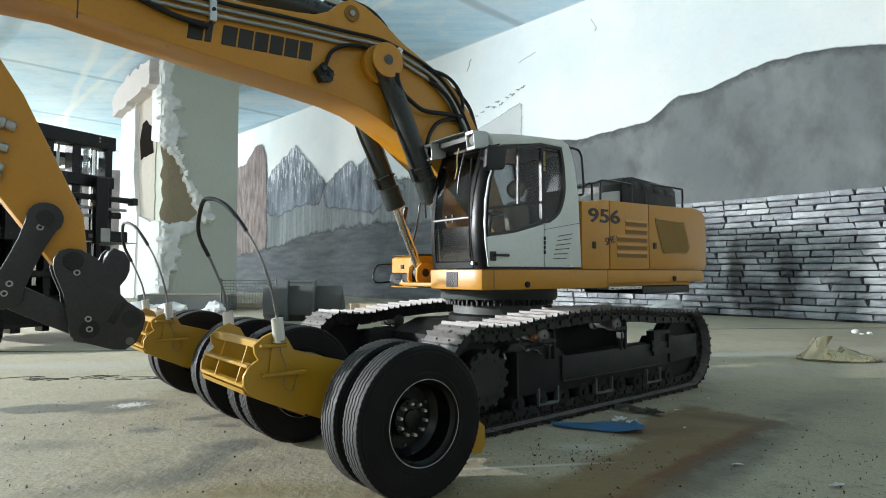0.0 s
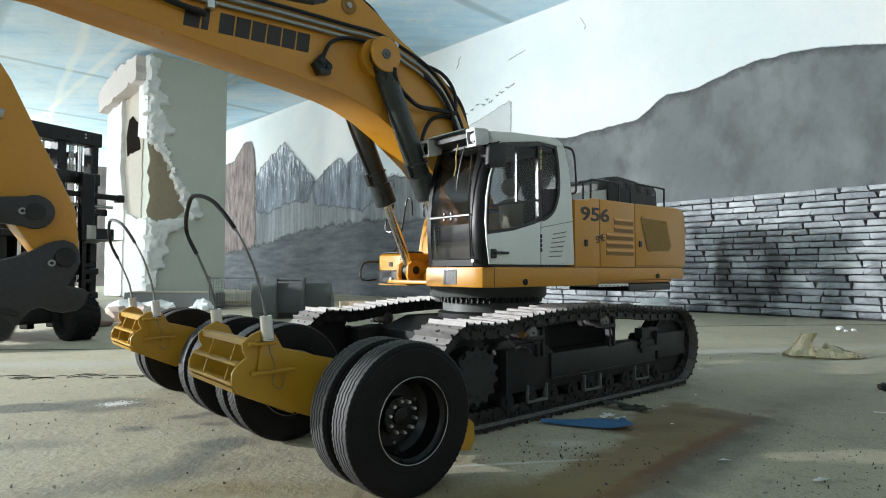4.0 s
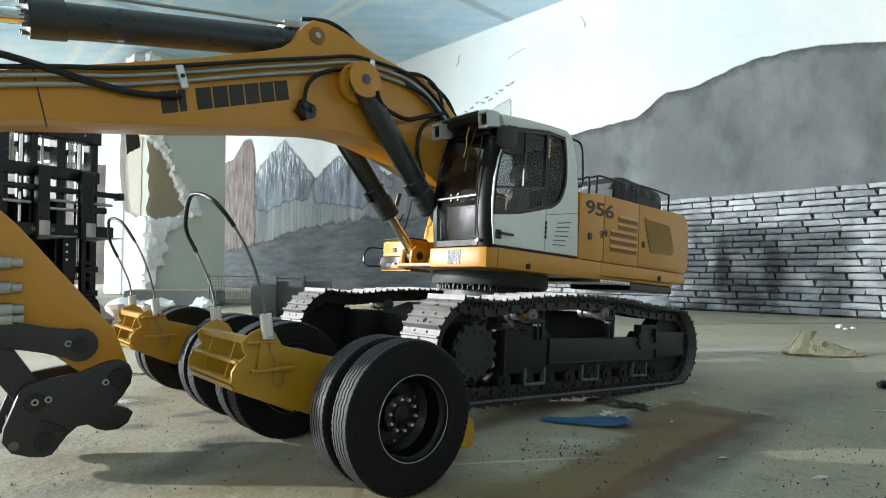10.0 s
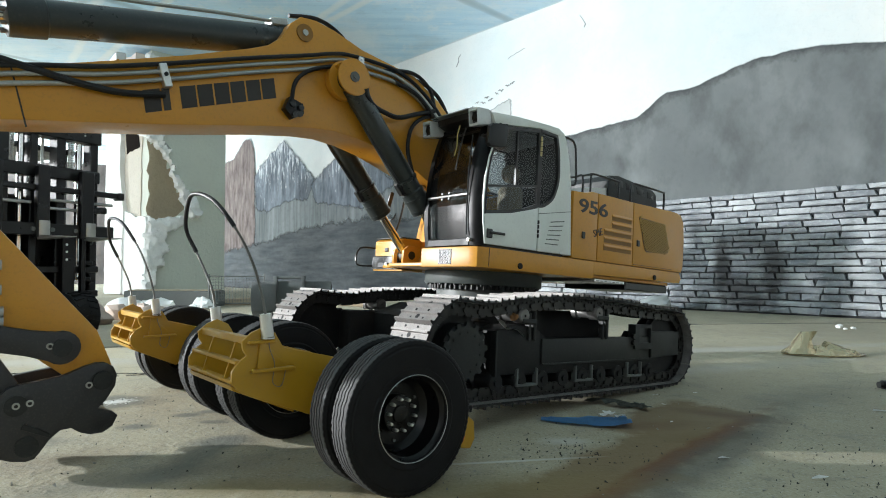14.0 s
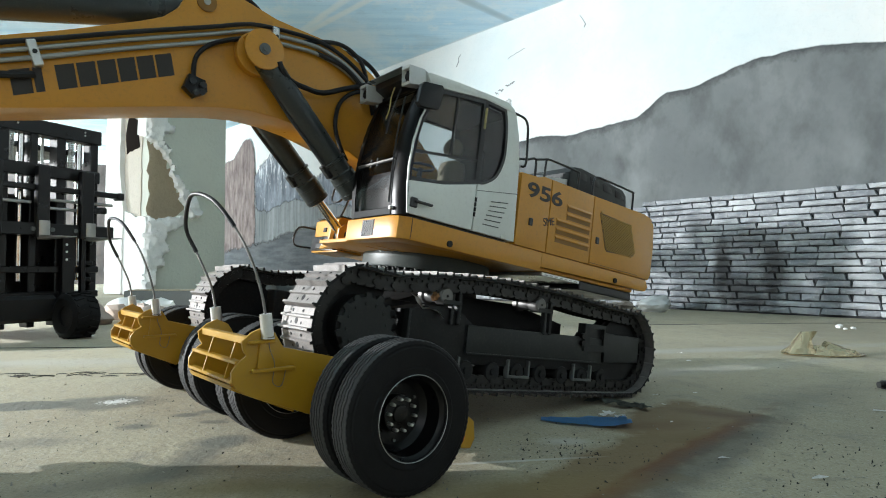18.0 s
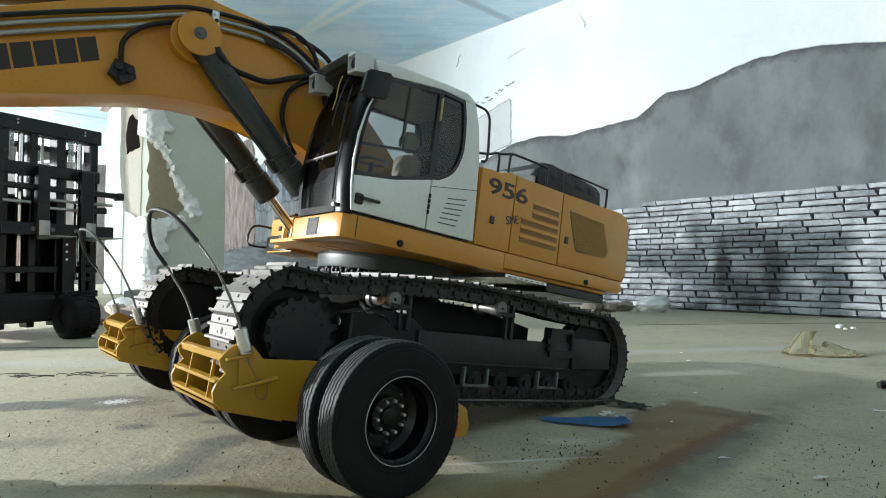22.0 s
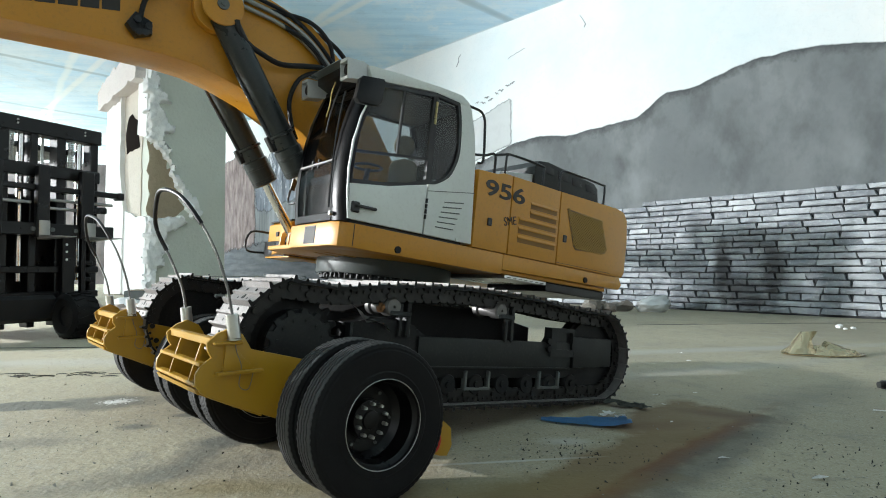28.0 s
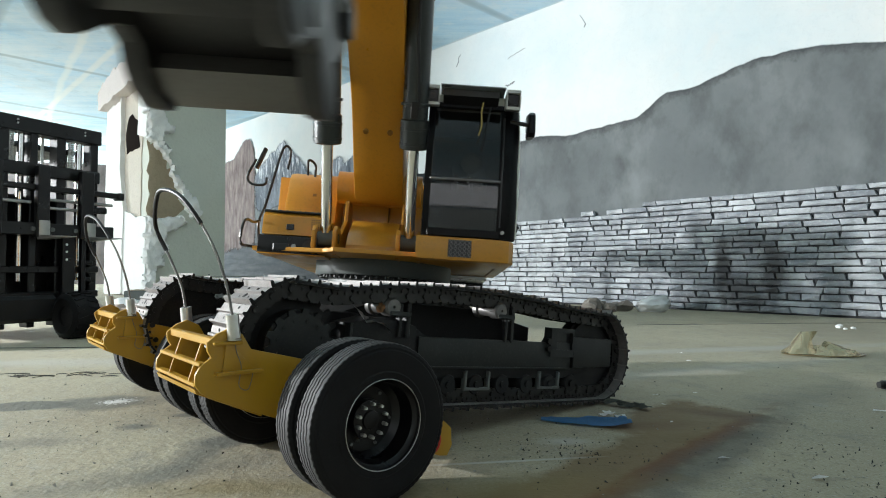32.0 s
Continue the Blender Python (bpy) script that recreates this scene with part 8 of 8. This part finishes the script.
# ---- small marks and leftovers ----
def small_marks():
    # birds and a crack painted on the white wall
    rng = random.Random(31)
    for k, (a, z) in enumerate([(1.06, 0.745), (1.01, 0.752), (0.965, 0.765), (0.93, 0.775), (0.90, 0.79), (0.87, 0.782), (0.85, 0.80), (0.83, 0.788), (0.80, 0.806), (0.775, 0.812), (0.745, 0.825), (0.72, 0.83)]):
        bm = B()
        s = rng.uniform(0.010, 0.016)
        plate(bm, [(-s, 0.001 * k % 0.002), (-s * 0.4, s * 0.45), (0, 0.1 * s), (s * 0.5, s * 0.5), (s, s * 0.1), (s * 0.5, s * 0.25), (0, -s * 0.2), (-s * 0.4, s * 0.2)], 0.0005, 0.0045)
        o = tagged(part("painted_bird", bm, "mark_dark", smooth=0), "small dark bird painted on the wall", "mural", "painted birds", kind="structure")
        o.matrix_basis = WALL_M @ Matrix.Translation((a, 0, z)) @ pose(0, 0, 0, 0, rng.uniform(-20, 20), 0)
    for pts in ([(1.02, 0.965), (1.005, 0.985), (1.01, 1.0), (0.995, 1.012)], [(0.42, 1.0), (0.41, 0.985), (0.40, 0.965), (0.405, 0.955)],
                [(0.74, 0.930), (0.69, 0.945), (0.66, 0.950)], [(0.02, 0.955), (0.03, 0.985), (0.02, 1.005), (0.0, 1.02)]):
        bm = B()
        line = rough_line(pts, 0.01, 0.002, 5)
        for a, b in zip(line, line[1:]):
            d = Vector((b[0] - a[0], b[1] - a[1]))
            if d.length > 1e-5:
                n = Vector((-d.y, d.x)).normalized() * 0.0005
                plate(bm, [(a[0] + n.x, a[1] + n.y), (b[0] + n.x, b[1] + n.y), (b[0] - n.x, b[1] - n.y), (a[0] - n.x, a[1] - n.y)], 0.0005, 0.0030)
        o = tagged(part("plaster_crack", bm, "mark_dark", smooth=0), "hairline crack in the white plaster", "crack", kind="structure")
        o.matrix_basis = WALL_M
    # torn bright sheet and a brown leaf caught on the track frame
    for s in (1,):
        bm = B()
        y = TRACK_Y + 0.013
        pts = [(0.092, 0.0690), (0.090, 0.0665), (0.086, 0.0640), (0.079, 0.0625), (0.072, 0.0610), (0.069, 0.0585)]
        rows = [[bm.verts.new((x, y - 0.004 + 0.003 * math.sin(i * 1.7), z)), bm.verts.new((x - 0.002, y + 0.0035 + 0.002 * math.cos(i * 1.3), z - 0.004 + 0.0015 * math.sin(i * 2.3)))] for i, (x, z) in enumerate(pts)]
        for a, b in zip(rows, rows[1:]):
            bm.faces.new((a[0], a[1], b[1], b[0]))
        bmesh.ops.solidify(bm, geom=bm.faces[:], thickness=0.0004)
        part("torn_sheet", bm, "alloy", excavator, "torn bright metal sheet on the track frame")
        bm = B()
        bmesh.ops.create_icosphere(bm, subdivisions=2, radius=0.0034)
        for v in bm.verts:
            v.co *= 1 + 0.7 * noise.noise(v.co * 420)
        bmesh.ops.transform(bm, matrix=Matrix.Translation((0.0705, y - 0.003, 0.0690)), verts=bm.verts)
        part("leaf_clump", bm, "leaf_brown", excavator, "dry brown leaf clump on the track frame", smooth=0)


paint("leaf_brown", (0.26, 0.13, 0.05), 0.9, dirt=0.3, scale=200)
small_marks()


# ---- what moves ----
DRIVE = [(0, 0, 0, 0), (8.0, 0, 0, 0), (8.5, .0005, 0, .4), (9.0, .001, .0001, .97), (9.5, .004, .0055, 3.7), (10.0, .005, .0069, 4.5), (12.0, .0045, .0073, 4.3), (12.5, .006, .0074, 4.25),
         (13.0, .0118, .0075, 4.28), (13.5, .0118, .0075, 4.28), (14.0, .0145, .0074, 4.25), (14.5, .0215, .0073, 4.3), (16.5, .0618, .0093, 5.2), (17.0, .0766, .0172, 8.2), (17.5, .0881, .0197, 9.4),
         (18.0, .0998, .0194, 9.4), (18.5, .1133, .0191, 9.6), (19.0, .1258, .0187, 9.6), (19.5, .1386, .0186, 9.7), (20.0, .1458, .0187, 9.7), (20.5, .1465, .0185, 9.5),
         (24.3, .1463, .0184, 9.4), (25.0, .1458, .0170, 8.6), (25.5, .1448, .0158, 7.8), (27.5, .1444, .0154, 7.6), (32.0, .1444, .0153, 7.58)]
SLEW = [(0, -3.6), (0.2, -2.6), (0.5, 0), (1.0, 0), (30.3, 0), (30.5, 0.7), (30.8, 4.1), (31.0, 8.1), (31.2, 15.1), (31.4, 22.8), (31.6, 31.3), (31.8, 43.3), (31.9, 48.5), (32.0, 51.8)]
# the whole machine swerves a little as it climbs, and its tracks settle under the upper part
SWERVE = [(0, 0), (14.5, 0), (17.5, -1.5), (32.0, -1.5)]
SETTLE = [(0, 0), (9.0, 0), (10.0, 0.5), (14.5, 0.5), (17.5, 1.3), (32.0, 1.3)]
PLAY = (0.110, 0.040)
BOOM_ANGLE = [(0, 14.3), (5.5, 14.35), (6.0, 14.35), (6.5, 12.7), (7.0, 9.8), (7.5, 5.2), (8.0, 1.4), (8.5, .7), (9.0, 0), (9.5, -3.5), (10.0, -4.45), (12.0, -4.35), (13.0, -4.6), (14.5, -4.45), (16.5, -5.8),
              (17.0, -10.2), (17.5, -12.0), (20.0, -11.95), (23.0, -11.7), (24.5, -11.2), (25.0, -10.3), (25.5, -9.0), (27.3, 0.2), (28.0, 0.5), (29.2, 0.7), (30.0, 4.5), (30.5, 7.2), (31.0, 10.7), (31.2, 11.8), (31.4, 13.4), (31.6, 15.2), (31.8, 16.6), (32.0, 16.9)]
STICK_ANGLE = [(0, 0), (6.0, 0), (9.0, 0), (12.0, -0.5), (14.5, -0.3), (16.5, 0.6), (20.0, 0.5), (32.0, 0)]
CURL = [(0, -105.0), (0.5, -100), (1.0, -99), (1.5, -113), (2.0, -127), (2.2, -127), (2.5, -119), (2.8, -99), (3.0, -90), (3.2, -78), (3.5, -62.0), (4.0, -25.0), (4.5, 0), (5.5, 0), (32.0, 0)]
LEAN = [(0, 0), (30.8, 0), (31.4, 0.5), (31.8, 1.7), (32.0, 2.2)]
ROLL = [(0, 0, 0), (19.0, 0, 0), (19.5, .0030, 0.2), (20.0, .0068, 4.9), (20.4, .0078, 6.8), (24.4, .0078, 7.0), (24.8, .0125, 3.5), (25.2, .0180, 0.0), (25.5, .0192, -0.7), (32.0, .0192, -0.6)]


def between(rows, t, k=1):
    return float(np.interp(t, [r[0] for r in rows], [r[k] for r in rows]))


def times(*lists):
    return sorted({r[0] for l in lists for r in l})


def excavator_pose(t):
    x, z, p = (between(DRIVE, t, k) for k in (1, 2, 3))
    a = radians(p)
    x, z = x + 0.007 * math.cos(a) - 0.007, z + 0.007 * math.sin(a)
    return Matrix.Translation(EX_C) @ pose(0, 0, 0, 0, 0, EX_A) @ Matrix.Translation((x, 0, z)) @ pose(0, 0, 0, 0, 0, between(SWERVE, t)) @ pose(0, 0, 0, 0, -p, 0) @ turn(PLAY, -between(SETTLE, t))


def turn(at, degrees):
    """A turn about a sideways axis through (x, z); positive lifts the front."""
    return Matrix.Translation((at[0], 0, at[1])) @ pose(0, 0, 0, 0, -degrees, 0) @ Matrix.Translation((-at[0], 0, -at[1]))


def spot(m, p):
    v = m @ Vector((p[0], 0, p[1]))
    return v


def meet(a, ra, b, rb, up):
    """Where two circles in the x-z plane meet, on the side given by up."""
    d = Vector((b.x - a.x, b.z - a.z))
    L = min(d.length, (ra + rb) * 0.9999)
    L = max(L, abs(ra - rb) * 1.0001)
    k = (ra * ra - rb * rb + L * L) / (2 * L)
    h = math.sqrt(max(0, ra * ra - k * k))
    e = d.normalized()
    return Vector((a.x + e.x * k - e.y * h * up, 0, a.z + e.y * k + e.x * h * up))


def aim(a, b, y):
    """The pose of a bar at a whose x axis points to b."""
    return Matrix.Translation((a.x, y, a.z)) @ Matrix.Rotation(-math.atan2(b.z - a.z, b.x - a.x), 4, "Y")


def bar_turn(a0, b0, a1, b1):
    """The move that brings the bar a0-b0 to a1-b1."""
    t0, t1 = math.atan2(b0[1] - a0[1], b0[0] - a0[0]), math.atan2(b1.z - a1.z, b1.x - a1.x)
    return Matrix.Translation((a1.x, 0, a1.z)) @ Matrix.Rotation(-(t1 - t0), 4, "Y") @ Matrix.Translation((-a0[0], 0, -a0[1]))


def motions():
    walk(excavator, [(t, excavator_pose(t)) for t in times(DRIVE)])
    for rim in DOLLY_WHEELS:
        y = rim.matrix_basis.translation.y
        flip = 1 if y > 0 else -1
        base = rim.matrix_basis.copy()
        walk(rim, [(t, base @ pose(0, 0, 0, 0, flip * (math.degrees(x / TYRE_R) - p), 0)) for t, x, p in ROLL])
    walk(dolly, [(t, Matrix.Translation(DOLLY_O) @ pose(0, 0, 0, 0, 0, DOLLY_A) @ Matrix.Translation((x, 0, 0)) @ turn((0, TYRE_R), -p)) for t, x, p in ROLL])
    ts = times(SLEW, BOOM_ANGLE, STICK_ANGLE, CURL)
    extra = [8.25, 8.75, 9.25, 9.75, 16.75, 17.25, 25.25, 26.5, 28.5, 29.5, 30.7, 31.1, 31.3, 31.5, 31.7, 0.1, 0.3, 0.4, 4.0, 4.5, 5.0, 6.25, 6.75, 7.25, 7.75]
    ts = sorted(set(ts) | set(extra))
    rows = {ob: [] for ob in (boom, stick, rocker, link, coupler, deck, *STICK_RAM, *[o for r in BOOM_RAMS for o in r[:2]])}
    r1, r2 = math.dist(S_ROCK, ROCK_END), math.dist(ROCK_END, C_PIN)
    for t in ts:
        sl = turn(PLAY, between(SETTLE, t)) @ pose(0, 0, 0, 0, 0, between(SLEW, t)) @ Matrix.Translation((0, 0, 0.105)) @ pose(0, 0, 0, between(LEAN, t), 0, 0) @ Matrix.Translation((0, 0, -0.105))
        aside = Matrix.Translation((0, BOOM_Y, 0))
        mb = turn(FOOT, between(BOOM_ANGLE, t))
        ms = mb @ turn(TIP, between(STICK_ANGLE, t))
        mc = ms @ turn(S_TIP, between(CURL, t))
        rows[deck].append((t, sl)), rows[boom].append((t, sl @ aside @ mb)), rows[stick].append((t, sl @ aside @ ms)), rows[coupler].append((t, sl @ aside @ mc))
        a, b = spot(ms, S_ROCK), spot(mc, C_PIN)
        e = meet(a, r1, b, r2, 1)
        rows[rocker].append((t, sl @ aside @ bar_turn(S_ROCK, ROCK_END, a, e))), rows[link].append((t, sl @ aside @ bar_turn(ROCK_END, C_PIN, e, b)))
        top, low = spot(mb, PIN_A), Vector((LUG[0], 0, LUG[1]))
        for ba, ro, y in BOOM_RAMS:
            rows[ba].append((t, sl @ aim(top, low, y))), rows[ro].append((t, sl @ aim(low, top, y) @ pose(0, 0, 0, 0, 0, 180)))
        p, q = spot(mb, (PIN_B[0] + 0.004, PIN_B[1] - 0.002)), spot(ms, (0.4975, 0.2560))
        rows[STICK_RAM[0]].append((t, sl @ aim(p, q, BOOM_Y))), rows[STICK_RAM[1]].append((t, sl @ aim(q, p, BOOM_Y) @ pose(0, 0, 0, 0, 0, 180)))
    for ob, r in rows.items():
        walk(ob, r)
    ts = times([r for r in DRIVE if 12 <= r[0] <= 20.5])
    ts = [0] + ts + [32.0]
    for ob, y, s in TRACK_SHOES:
        walk(ob, [(t, shoe_pose(s - between(DRIVE, t), y)) for t in ts])
    for o, c in [(sp, SPROCKET) for sp in SPROCKETS] + [(i, IDLER) for i in IDLERS]:
        base = o.matrix_basis.copy()
        walk(o, [(t, base @ pose(0, 0, 0, 0, math.degrees(between(DRIVE, t) / 0.036), 0)) for t in ts])


motions()
